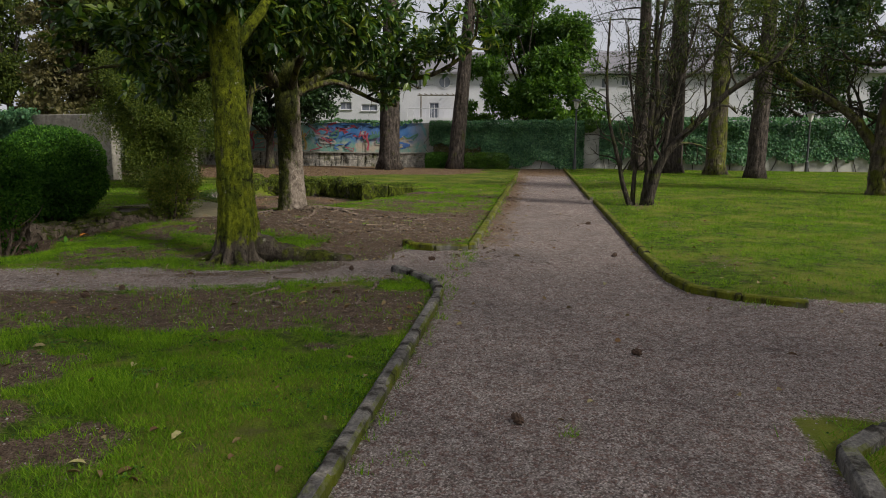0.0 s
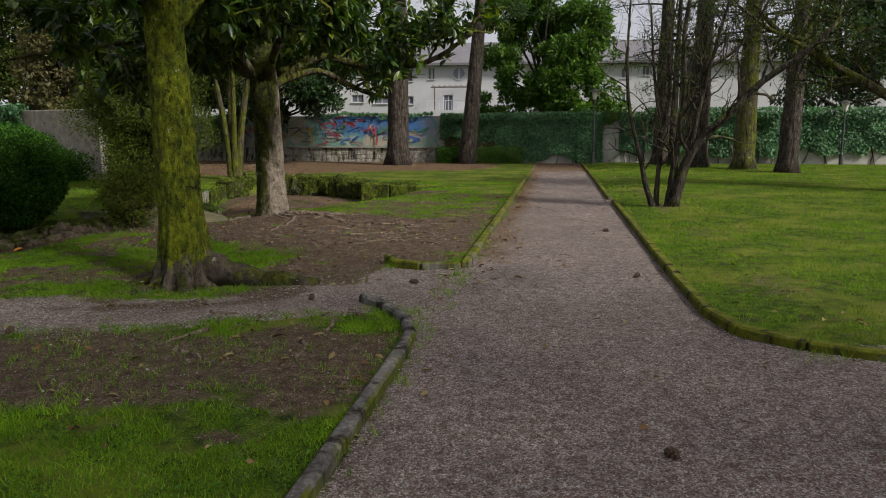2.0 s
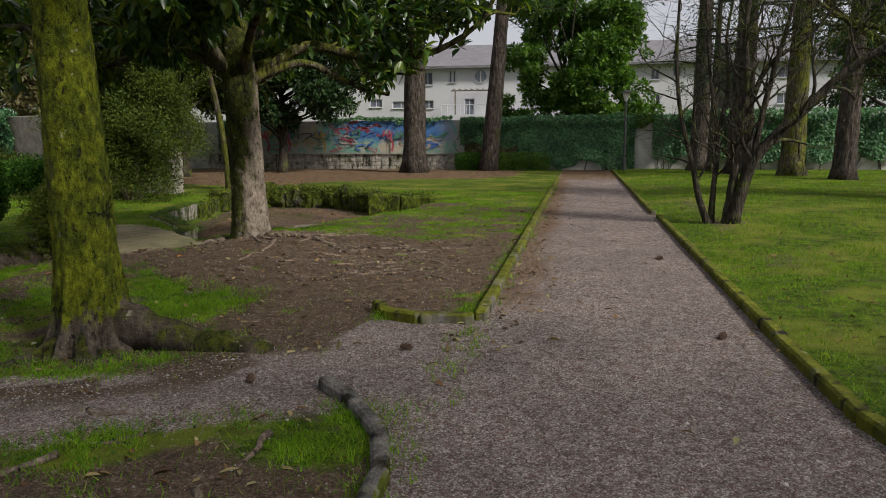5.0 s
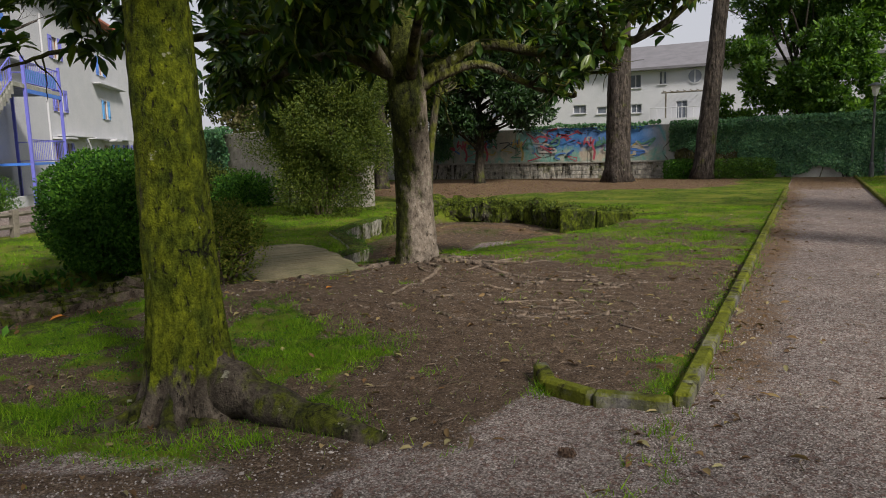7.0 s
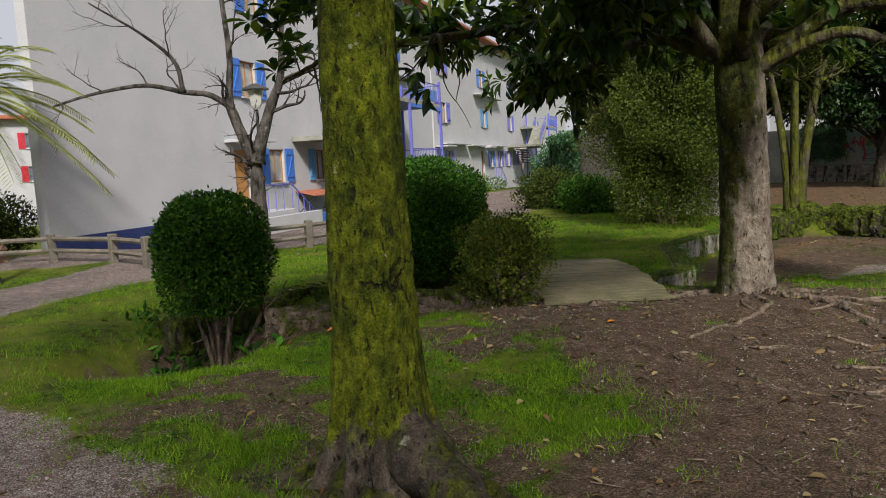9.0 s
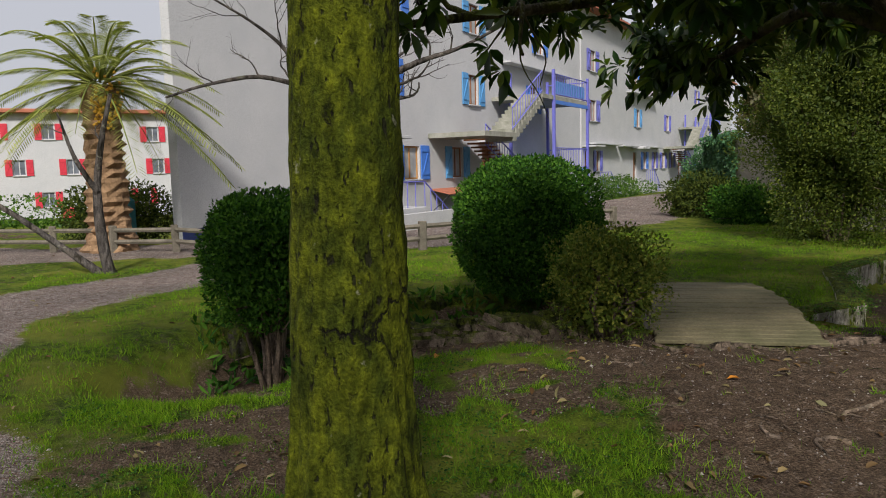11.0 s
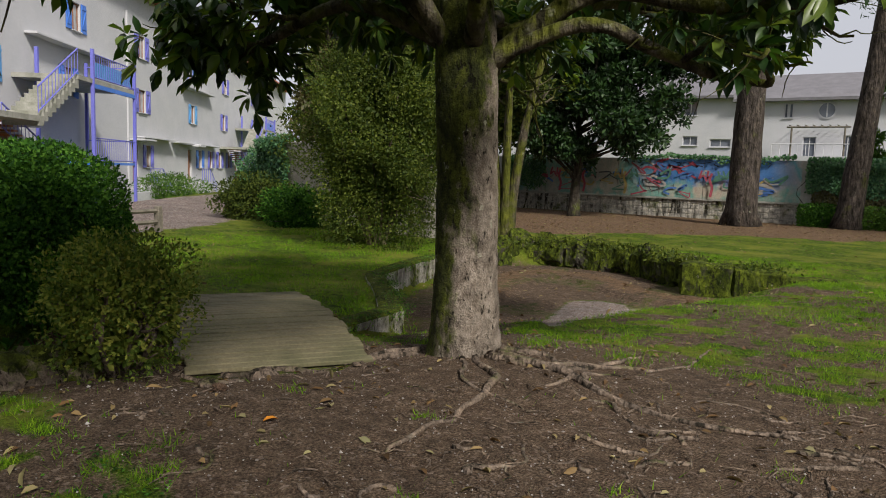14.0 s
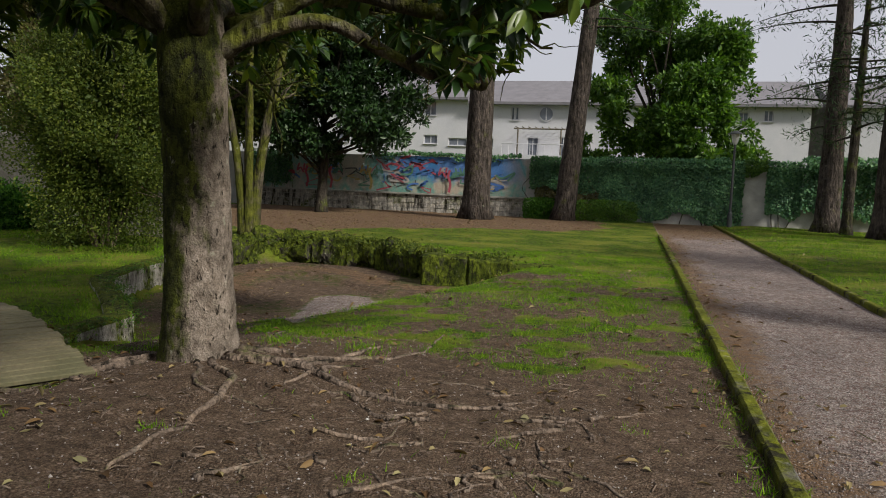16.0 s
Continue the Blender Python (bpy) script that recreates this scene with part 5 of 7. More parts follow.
def stroke(pts, w, mat):
    """A flat band of paint on the wall's face."""
    P = curve_pts([(x, 0, z) for x, z in pts], 18)
    T = unit(np.gradient(P, axis=0))
    N = np.stack([-T[:, 2], np.zeros(18), T[:, 0]], 1)
    layer = WALL_Y - 0.055 - 0.0012 * stroke.count
    stroke.count += 1
    V = np.concatenate([P + N * w / 2, P - N * w / 2])
    V[:, 1] = layer
    F = np.array([(i, i + 1, 19 + i, 18 + i) for i in range(17)])
    under(obj("paint_stroke", V, F, mat), mural)


stroke.count = 0
for k in range(64):
    if k < 14:
        cx, cz, pm = rg.uniform(-12.0, -9.6), rg.uniform(1.5, 2.15), PAINTS[rg.choice([0, 0, 0, 1, 5])]
    elif k < 18:
        cx, cz, pm = rg.uniform(-11.6, -10.4), rg.uniform(1.15, 1.4), PAINTS[2]
    else:
        cx, cz, pm = rg.uniform(-16.5, -6.4), rg.uniform(1.0, 1.9), PAINTS[rg.choice([0, 1, 2, 3, 4, 5])]
    stroke([(cx + rg.uniform(-0.45, 0.45), cz + rg.uniform(-0.22, 0.22)) for _ in range(4)], rg.uniform(0.03, 0.10) if k not in range(14, 18) else 0.03, pm)
for cx, pm in ((-15.2, PAINTS[0]), (-14.1, PAINTS[0]), (-8.9, PAINTS[0]), (-7.9, PAINTS[4]), (-12.3, PAINTS[3])):
    stroke([(cx, 0.85), (cx + 0.05, 1.2), (cx - 0.05, 1.5), (cx + 0.02, 1.75)], 0.1, pm)
    for a in (-0.3, -0.1, 0.2, 0.35):
        stroke([(cx + a * 0.5, 1.45), (cx + a, 1.6 + 0.2 * abs(a)), (cx + a * 1.5, 1.55), (cx + a * 1.2, 1.85)], 0.07, PAINTS[4] if a > 0 else pm)

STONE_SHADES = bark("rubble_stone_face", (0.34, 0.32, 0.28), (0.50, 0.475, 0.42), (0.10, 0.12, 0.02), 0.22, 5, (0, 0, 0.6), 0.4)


def rubble(parent, x0, x1, z0, z1, y, r, rows):
    """Courses of uneven stones proud of a wall's face."""
    h = (z1 - z0) / rows
    for k in range(rows):
        x = x0
        while x < x1:
            w = r.uniform(0.25, 0.6)
            bm = boxed(x + 0.007, min(x + w, x1) - 0.007, y - r.uniform(0.012, 0.035), y - 0.003, z0 + k * h + 0.008, z0 + (k + 1) * h - 0.006, 0.012)
            for v in bm.verts:
                v.co += Vector(noise.noise_vector(v.co * 5)) * 0.014
            st = part("stone", bm, STONE_SHADES, None)
            under(st, parent)
            x += w


base_wall = thing("stone_footing", "rough rubble stone footing under the painted wall", "stone wall", kind="structure", at=pose(-18, WALL_Y, 0))
rubble(base_wall, -18.5, -5.2, -0.05, 0.76, WALL_Y, np.random.default_rng(3), 4)
pb = part("coping", boxed(-18.5, -5.2, WALL_Y - 0.09, WALL_Y - 0.052, 0.70, 0.775, 0.01), CONCRETE, None)
under(pb, base_wall)


def ivy(name, origin, along, x0, x1, low, high, count, r, mat, label, size=0.085, thick=0.22, top_thick=0.35):
    """Ivy hanging on a wall's face: leaves in overlapping layers with a ragged hem."""
    u = np.array([math.cos(along), math.sin(along), 0])
    nrm = np.array([math.sin(along), -math.cos(along), 0])
    x = r.uniform(x0, x1, count)
    hem = low + (vnoise(x, x * 0, 0.5, 51) - 0.4) * 0.45 + (vnoise(x, x * 0 + 7, 1.7, 52) - 0.5) * 0.4
    z = np.maximum(hem, low - 0.2) + (high - hem) * r.random(count) ** 0.8
    bulge = thick * (0.35 + 0.65 * vnoise(x, z, 0.55, 53)) + top_thick * ss(high - 0.6, high, z) * 0.6
    d = bulge * (0.55 + 0.45 * r.random(count))
    up = (z > high - 0.12)
    d = np.where(up, r.uniform(-0.35, 1, count) * bulge, d)
    P = np.array(origin) + x[:, None] * u + d[:, None] * nrm + z[:, None] * np.array([0, 0, 1]) + up[:, None] * np.array([0, 0, 1]) * r.uniform(0, 0.12, count)[:, None]
    D = unit(np.array([0, 0, -1.0]) + r.normal(size=(count, 3)) * 0.6)
    s = r.uniform(0.6, 1.3, count)
    V, F = leaves(P, D, nrm + np.array([0, 0, 0.5]) + r.normal(size=(count, 3)) * 0.4, size * s, size * 0.9 * s)
    ob = thing(name, label, "ivy", at=pose(origin[0] + u[0] * x0, origin[1] + u[1] * x0, 0, 0, 0, 0))
    hung("foliage", (V, F), mat, ob, smooth=False)
    for k in range(max(3, int((x1 - x0) * 1.2))):
        xs_ = r.uniform(x0, x1)
        pts = curve_pts([np.array(origin) + u * (xs_ + r.normal() * 0.15 * j) + nrm * 0.04 + np.array([0, 0, (0 if low < 1.3 else low - 0.15) + (high - (0 if low < 1.3 else low - 0.15)) * j / 4]) for j in range(5)], 12)
        hung("vine_stem", tube(pts, np.linspace(0.022, 0.008, 12), 5, 0.1, k, False), TWIG_BARK, ob)
    return ob


ri = np.random.default_rng(61)
W0 = (0, WALL_Y, 0)
ivy("ivy", W0, 0, -5.6, -2.9, 1.2, 2.35, 6500, ri, IVY_LEAF, "green ivy hanging over garden wall")
ivy("ivy", W0, 0, -2.9, 2.3, 0.2, 2.4, 26000, ri, IVY_LEAF, "thick ivy curtain covering garden wall")
ivy("ivy", W0, 0, -5.4, -1.6, 0.1, 1.75, 5500, ri, IVY_DRY, "dry brownish ivy stems on garden wall", 0.09, 0.12, 0)
ivy("ivy", W0, 0, 3.1, 4.3, 0.5, 2.4, 5000, ri, IVY_LEAF, "green ivy beside bare wall patch")
ivy("ivy", W0, 0, 4.3, 10.5, 0.55, 2.6, 16000, ri, IVY_LEAF, "dark overhanging ivy under the pines", 0.1, 0.6, 0.6)
ivy("ivy", W0, 0, 10.5, 26, 0.5, 2.6, 24000, ri, IVY_LEAF, "ivy covering far stretch of garden wall", 0.11, 0.3)
ivy("ivy", W0, 0, 2.3, 3.1, 2.1, 2.42, 900, ri, BAY_LEAF, "bright ivy fringe on top of wall")
ivy("ivy", W0, 0, -17.8, -15.9, 0.9, 2.35, 3000, ri, IVY_LEAF, "sparse ivy trailing down painted wall")
ivy("ivy", W0, 0, -12.6, -6.0, 2.15, 2.36, 1400, ri, IVY_LEAF, "ivy tufts on top of painted wall", 0.09, 0.12, 0.2)
ivy("ivy", (-20.8, 26.2, 0), math.atan2(-2.85, 6.4), 0.1, 2.7, 0.8, 2.35, 7000, ri, IVY_LEAF, "dense ivy on old stone wall", 0.1, 0.3)


def shrub(name, label, centre, radii, count, mat, leaf, r, stems=7, core=True, stem_mat=None, square=2.6, group="", ragged=0.06, bare_below=0.0):
    """A clipped or loose bush: stems, a dark mass of inner leaves and an uneven leafy skin."""
    cx, cy, cz = centre
    rx, ry, rz = radii
    base = gz(cx, cy)
    ob = thing(name, label, "bush", group, at=pose(cx, cy, base))
    P = []
    for k in range(stems):
        a = k * 2.4
        q = np.array([cx + math.cos(a) * rx * 0.12, cy + math.sin(a) * ry * 0.12, base - 0.05])
        e = np.array([cx + math.cos(a) * rx * 0.75, cy + math.sin(a) * ry * 0.75, cz + rz * r.uniform(-0.2, 0.5)])
        pts = curve_pts([q, (q + e) / 2 + r.normal(size=3) * 0.08 + np.array([0, 0, 0.05]), e], 8)
        P.append(tube(pts, np.linspace(0.03, 0.008, 8), 5, 0.1, k, False))
        for j in range(3):
            f = pts[4 + j] + unit(r.normal(size=3)) * rx * 0.5
            P.append(tube(curve_pts([pts[3 + j], (pts[3 + j] + f) / 2 + r.normal(size=3) * 0.04, f], 5), np.linspace(0.013, 0.004, 5), 4, 0, k, False))
    hung("stem", joined(P), stem_mat or GREY_BARK, ob)
    d = scatter_dirs(count, r)
    k = (np.abs(d) ** square).sum(1) ** (-1 / square)
    bumpy = 1 + ragged * (np.sin(d[:, 0] * 7 + 1) * np.sin(d[:, 1] * 6) + np.sin(d[:, 2] * 9 + d[:, 0] * 5)) + r.normal(size=count) * ragged * 0.45
    rad = np.where(r.random(count) < 0.72, 0.93 + 0.09 * r.random(count), 0.55 + 0.4 * r.random(count)) * bumpy
    Q = np.array(centre) + d * (k * rad)[:, None] * np.array(radii)
    Q[:, 2] = np.maximum(Q[:, 2], base + 0.05)
    stay = (Q[:, 2] > cz - rz * 0.15) | (r.random(count) > bare_below)
    Q, d, count = Q[stay], d[stay], int(stay.sum())
    D = unit(d * 0.7 + r.normal(size=(count, 3)) * 0.75 + np.array([0, 0, 0.25]))
    s = r.uniform(0.6, 1.35, count)
    hung("foliage", leaves(Q, D, d + r.normal(size=(count, 3)) * 0.5, leaf * s, leaf * 0.55 * s), mat, ob, smooth=False)
    n2 = max(2500, count // 4)
    d2 = scatter_dirs(n2, r)
    Q2 = np.array(centre) + d2 * ((np.abs(d2) ** square).sum(1) ** (-1 / square) * r.uniform(0.35, 0.82, n2))[:, None] * np.array(radii)
    Q2[:, 2] = np.maximum(Q2[:, 2], base + 0.12)
    hung("inner_foliage", leaves(Q2, scatter_dirs(n2, r), scatter_dirs(n2, r), np.full(n2, min(min(rx, rz) * 0.2, 0.12)), np.full(n2, min(min(rx, rz) * 0.12, 0.07))), mat, ob, smooth=False)
    return ob


rb = np.random.default_rng(71)
shrub("box_bush", "large clipped dark green box bush, rounded top", (-8.85, 12.42, 0.82), (0.83, 0.83, 0.80), 34000, BOX_LEAF, 0.045, rb, 9, ragged=0.035)
shrub("box_bush", "small thin clipped bush with bare lower twigs", (-6.17, 11.68, 0.54), (0.38, 0.40, 0.42), 12000, DRY_BOX_LEAF, 0.032, rb, 22, stem_mat=ROOT_BARK, square=3.8, ragged=0.12, bare_below=0.65)
shrub("box_bush", "egg-shaped clipped bush on several bare stems", (-7.4, 9.1, 0.80), (0.50, 0.50, 0.55), 20000, BOX_LEAF, 0.042, rb, 10, stem_mat=ROOT_BARK, ragged=0.06, bare_below=0.35)
shrub("laurel_shrub", "tall loose olive-green shrub before stone pillar", (-11.0, 20.3, 2.2), (1.35, 1.3, 2.0), 90000, VIBURNUM_LEAF, 0.055, rb, 16, stem_mat=ROOT_BARK, square=2.2, ragged=0.24)
shrub("low_shrub", "low wild bush at foot of old wall", (-17.6, 23.0, 0.45), (1.3, 0.7, 0.7), 6000, OLIVE_LEAF, 0.09, rb, 6, ragged=0.15)
shrub("low_shrub", "low green bush at foot of old wall", (-15.2, 22.2, 0.4), (1.0, 0.6, 0.55), 4500, BOX_LEAF, 0.08, rb, 6, ragged=0.15)
shrub("clipped_hedge", "low clipped box hedge before garden wall", (-2.6, 37.1, 0.35), (1.1, 0.35, 0.42), 6000, BAY_LEAF, 0.07, rb, 6, square=6, ragged=0.03)
shrub("clipped_hedge", "low clipped box hedge beside the pine", (-5.0, 37.2, 0.35), (0.7, 0.3, 0.42), 3500, BOX_LEAF, 0.07, rb, 4, square=6, ragged=0.03)
shrub("garden_shrub", "pale green garden shrub before white house", (-26.4, 21.2, 0.1), (1.0, 1.0, 0.9), 5000, BAY_LEAF, 0.08, rb, 5, ragged=0.1)
shrub("garden_hedge", "bright green leafy hedge before white house", (-35.5, 33.0, -0.3), (2.5, 1.2, 1.1), 7000, BAY_LEAF, 0.12, rb, 5, square=3, ragged=0.1)
shrub("garden_shrub", "rounded grey-green shrub beside the fence", (-22.0, 7.6, 0.55), (1.3, 1.3, 0.8), 6000, OLIVE_LEAF, 0.09, rb, 5, ragged=0.1)
shrub("garden_hedge", "clipped hedge far behind wooden fence", (-30, 1.0, -0.2), (1.5, 5.0, 1.2), 6000, BAY_LEAF, 0.14, rb, 5, square=5, ragged=0.04)
shrub("ivy_stump", "ivy-covered green mound beside old wall", (-21.6, 27.0, 0.8), (0.9, 0.9, 1.2), 7000, IVY_LEAF, 0.1, rb, 4, ragged=0.12)

pillar = thing("stone_pillar", "old mossy stone gate pillar beside shrub", "pillar", at=pose(-11.6, 22.5, 0))
rubble(pillar, -12.1, -11.1, 0.0, 1.25, 22.3, np.random.default_rng(8), 4)
under(part("core", boxed(-12.1, -11.1, 22.3, 22.9, -0.2, 1.24, 0.02), STONE, None), pillar)
# ---- pond, bridge and stream bed ----
BR_A, BR_B = np.array((-5.56, 12.56)), np.array((-8.12, 14.28))      # middle of near and far ends
BR_LEN = float(np.linalg.norm(BR_B - BR_A))
bridge = thing("footbridge", "low arched footbridge of weathered grey planks", "bridge", at=pose(BR_A[0], BR_A[1], 0, 0, 0, math.degrees(math.atan2(*(BR_B - BR_A)[::-1]))))


def arch(s):
    return 0.085 + 0.10 * math.sin(math.pi * s)


PLANKS = 30
for k in range(PLANKS):
    s = (k + 0.5) / PLANKS
    tilt = -math.degrees(math.atan2(0.10 * math.pi * math.cos(math.pi * s), BR_LEN))
    w = BR_LEN / PLANKS
    hw = 0.67 + 0.02 * math.sin(k * 5)
    p_ = part("plank", boxed(-w / 2 + 0.008, w / 2 - 0.008, -hw, hw, -0.035, 0, 0.006), DECK, bridge)
    p_.matrix_basis = pose(s * BR_LEN, 0, arch(s) + random.uniform(-0.003, 0.003), 0, tilt, random.uniform(-0.4, 0.4))
for y in (-0.62, 0.62):
    P = [(s * BR_LEN, y, arch(s) - 0.13) for s in np.linspace(0, 1, 12)]
    V, F = tube(np.array(P), np.full(12, 0.085), 4)
    obj("beam", V, F, GREY_WOOD, bridge)
part("sill", boxed(-0.12, -0.01, -0.72, 0.72, -0.14, 0.055, 0.012), EARTH_ROCK, bridge, "earth-stained edge")


def lump(name, size, mat, parent, at, seed, rough=0.38):
    """A rough stone."""
    bm = bmesh.new()
    bmesh.ops.create_icosphere(bm, subdivisions=3, radius=0.5)
    for v in bm.verts:
        d = v.co.normalized()
        v.co = Vector([math.copysign(abs(c) ** 0.55, c) for c in d]) * 0.46
        v.co *= 1 + 0.22 * noise.cell(d * 2.2 + Vector((seed, seed * 2, 0))) * 0.5 + rough * noise.noise(d * 1.7 + Vector((seed * 3.1, seed, 0))) + rough * 0.5 * noise.noise(d * 4.5 + Vector((seed, 0, seed * 2)))
        v.co = Vector((v.co.x * size[0], v.co.y * size[1], v.co.z * size[2]))
    ob = part(name, bm, mat, None)
    ob.matrix_world = at
    if parent is not None:
        m = ob.matrix_world.copy()
        ob.parent = parent
        ob.matrix_parent_inverse = parent.matrix_world.inverted()
    return ob


rr_ = np.random.default_rng(91)


def row_of_stones(name, label, pts, n, size, mat, lift, seed):
    """Stones set side by side along a line, as one edging."""
    ob = thing(name, label, "stone edging", at=pose(pts[0][0], pts[0][1], gz(*pts[0])))
    C = curve_pts([(x, y, 0) for x, y in pts], n)
    for k, (x, y, _) in enumerate(C):
        s = rr_.uniform(0.75, 1.3)
        d = C[min(k + 1, n - 1)] - C[max(k - 1, 0)]
        lump("stone", (size[0] * s, size[1] * rr_.uniform(0.8, 1.2), size[2] * rr_.uniform(0.8, 1.25)), mat, ob, pose(x, y, lift + rr_.uniform(-0.04, 0.04), rr_.uniform(-8, 8), rr_.uniform(-8, 8), math.degrees(math.atan2(d[1], d[0])) + rr_.uniform(-12, 12)), seed + k)
    return ob


row_of_stones("pond_edge", "mossy dark stones edging the dry pond", [(-9.2, 21.3), (-8.8, 22.5), (-7.6, 22.75), (-6.4, 22.6), (-5.3, 21.6)], 30, (0.55, 0.5, 0.6), MOSS_STONE, -0.1, 5)
row_of_stones("pond_edge", "mossy stones along the pond's far side", [(-8.8, 19.5), (-9.0, 20.3), (-9.2, 21.0)], 5, (0.42, 0.3, 0.45), MOSS_STONE, -0.2, 40)
row_of_stones("stream_bank", "earthy bank stones along the dry stream", [(-6.45, 11.35), (-6.9, 10.75), (-7.15, 10.1), (-7.2, 9.75)], 8, (0.6, 0.36, 0.4), EARTH_ROCK, 0.02, 60)
row_of_stones("stream_bank", "dark mossy stones inside the dry stream", [(-9.2, 12.2), (-9.3, 11.2), (-9.3, 10.2), (-8.7, 9.0)], 9, (0.5, 0.4, 0.35), MOSS_STONE, -0.16, 80)
lump_box = thing("pond_spillway", "square mossy stone spillway in pond edge", "spillway", at=pose(-4.6, 21.2, -0.3))
for (x, y, sx, sy, zz, h, a) in ((-4.75, 21.05, 0.8, 0.45, -0.12, 0.56, 10), (-4.0, 21.2, 0.8, 0.4, -0.14, 0.5, 12), (-3.3, 21.4, 0.8, 0.35, -0.18, 0.42, 14), (-5.1, 21.55, 0.45, 0.5, -0.05, 0.5, 10), (-4.5, 21.5, 0.6, 0.35, 0.0, 0.22, 12)):
    bm = boxed(-sx / 2, sx / 2, -sy / 2, sy / 2, -h / 2, h / 2, 0.05)
    bmesh.ops.subdivide_edges(bm, edges=bm.edges[:], cuts=2, use_grid_fill=True)
    for v in bm.verts:
        v.co += Vector(noise.noise_vector(v.co * 4 + Vector((x, y, 0)))) * 0.05
    ob = part("stone_block", bm, MOSS_STONE, None)
    ob.matrix_world = pose(x, y, zz, 0, 0, a)
    m = ob.matrix_world.copy()
    under(ob, lump_box)


def low_wall(name, label, pts, top, bottom, thick, mat):
    ob = thing(name, label, "low wall", at=pose(pts[0][0], pts[0][1], 0))
    for (ax, ay), (bx, by) in zip(pts[:-1], pts[1:]):
        L = math.hypot(bx - ax, by - ay)
        bm = boxed(-0.02, L + 0.02, -0.05, thick - 0.05, bottom, top, 0.03)
        bmesh.ops.subdivide_edges(bm, edges=[e for e in bm.edges if e.calc_length() > 0.25], cuts=4, use_grid_fill=True)
        for v in bm.verts:
            v.co += Vector(noise.noise_vector((v.co + Vector((ax, ay, 0))) * 3)) * 0.018
        o = part("block", bm, mat, None)
        o.matrix_world = pose(ax, ay, 0, 0, 0, math.degrees(math.atan2(by - ay, bx - ax)))
        under(o, ob)
    return ob


low_wall("pond_wall", "flaking pale concrete pond wall topped with moss", [(-6.22, 13.82), (-6.34, 14.95), (-7.25, 15.95), (-8.1, 16.8)], 0.07, -0.5, 0.26, PALE_COPING)
low_wall("pond_wall", "broken pale concrete pond wall with moss", [(-8.12, 16.85), (-8.55, 18.1), (-8.8, 19.4)], 0.06, -0.5, 0.28, PALE_COPING)

# moss and ivy hanging over the pond wall
hg = np.random.default_rng(93)
Q = []
for (ax, ay), (bx, by) in zip([(-6.22, 13.82), (-6.34, 14.95), (-7.25, 15.95), (-8.12, 16.85), (-8.55, 18.1)], [(-6.34, 14.95), (-7.25, 15.95), (-8.12, 16.85), (-8.55, 18.1), (-8.8, 19.4)]):
    for s in hg.random(380):
        Q.append((ax + (bx - ax) * s + hg.normal() * 0.07, ay + (by - ay) * s + hg.normal() * 0.07, 0.075 - (abs(hg.normal()) * 0.05 if math.sin(s * 9 + ax * 3) > 0.3 else 0.0)))
Q = np.array(Q)
Q[:, 0] += np.where(Q[:, 2] < 0.07, 0.09, 0.0)
n_ = len(Q)
V, F = leaves(Q, unit(hg.normal(size=(n_, 3)) + np.array([0.4, -0.4, 0.2])), hg.normal(size=(n_, 3)) + np.array([0.3, -0.3, 1.0]), hg.uniform(0.015, 0.035, n_), hg.uniform(0.01, 0.022, n_))
tagged(obj("wall_moss", V, F, BAY_LEAF), "moss and small plants hanging over pond wall", "moss", kind="stuff")

# cushions of moss and small ferns on the pond's far edge
fx, fy = np.array([(-9.2, 21.3), (-8.8, 22.5), (-7.6, 22.75), (-6.4, 22.6), (-5.3, 21.6), (-4.6, 21.2), (-3.6, 21.45)]).T
fs = np.interp(hg.random(5200), np.linspace(0, 1, 7), np.arange(7))
Q = np.stack([np.interp(fs, np.arange(7), fx) + hg.normal(size=5200) * 0.16, np.interp(fs, np.arange(7), fy) + hg.normal(size=5200) * 0.14, 0.05 + 0.12 * vnoise(fs, fs * 0, 0.22, 94) + hg.normal(size=5200) * 0.05], 1)
Q = Q[vnoise(fs, fs * 0 + 3, 0.3, 95) > 0.3]
n_ = len(Q)
V, F = leaves(Q, unit(hg.normal(size=(n_, 3)) + np.array([0, -0.3, 0.4])), hg.normal(size=(n_, 3)) + np.array([0, -0.3, 1.0]), hg.uniform(0.03, 0.09, n_), hg.uniform(0.02, 0.04, n_))
tagged(obj("edge_moss", V, F, VIBURNUM_LEAF), "cushions of moss and ferns along pond edge", "moss", kind="stuff")

# ferns and weeds in the stream bed
wd = np.random.default_rng(92)
n_ = 2600
wx, wy = -8.4 + wd.normal(size=n_) * 0.7, wd.uniform(8.6, 12.6, n_)
keep = (line_dist(wx, wy, CHANNEL) < 1.15) & (vnoise(wx, wy, 0.5, 77) > 0.4)
wx, wy = wx[keep], wy[keep]
wz = height(wx, wy)
V, F = leaves(np.stack([wx, wy, wz], 1), unit(np.stack([wd.normal(size=len(wx)), wd.normal(size=len(wx)), wd.uniform(0.4, 1.6, len(wx))], 1)), wd.normal(size=(len(wx), 3)) + np.array([0, 0, 1]), wd.uniform(0.07, 0.19, len(wx)), wd.uniform(0.03, 0.07, len(wx)))
tagged(obj("weeds", V, F, BOX_LEAF), "green weeds and ivy in the dry stream", "weeds", kind="stuff")

# ---- roots ----
rt = np.random.default_rng(93)


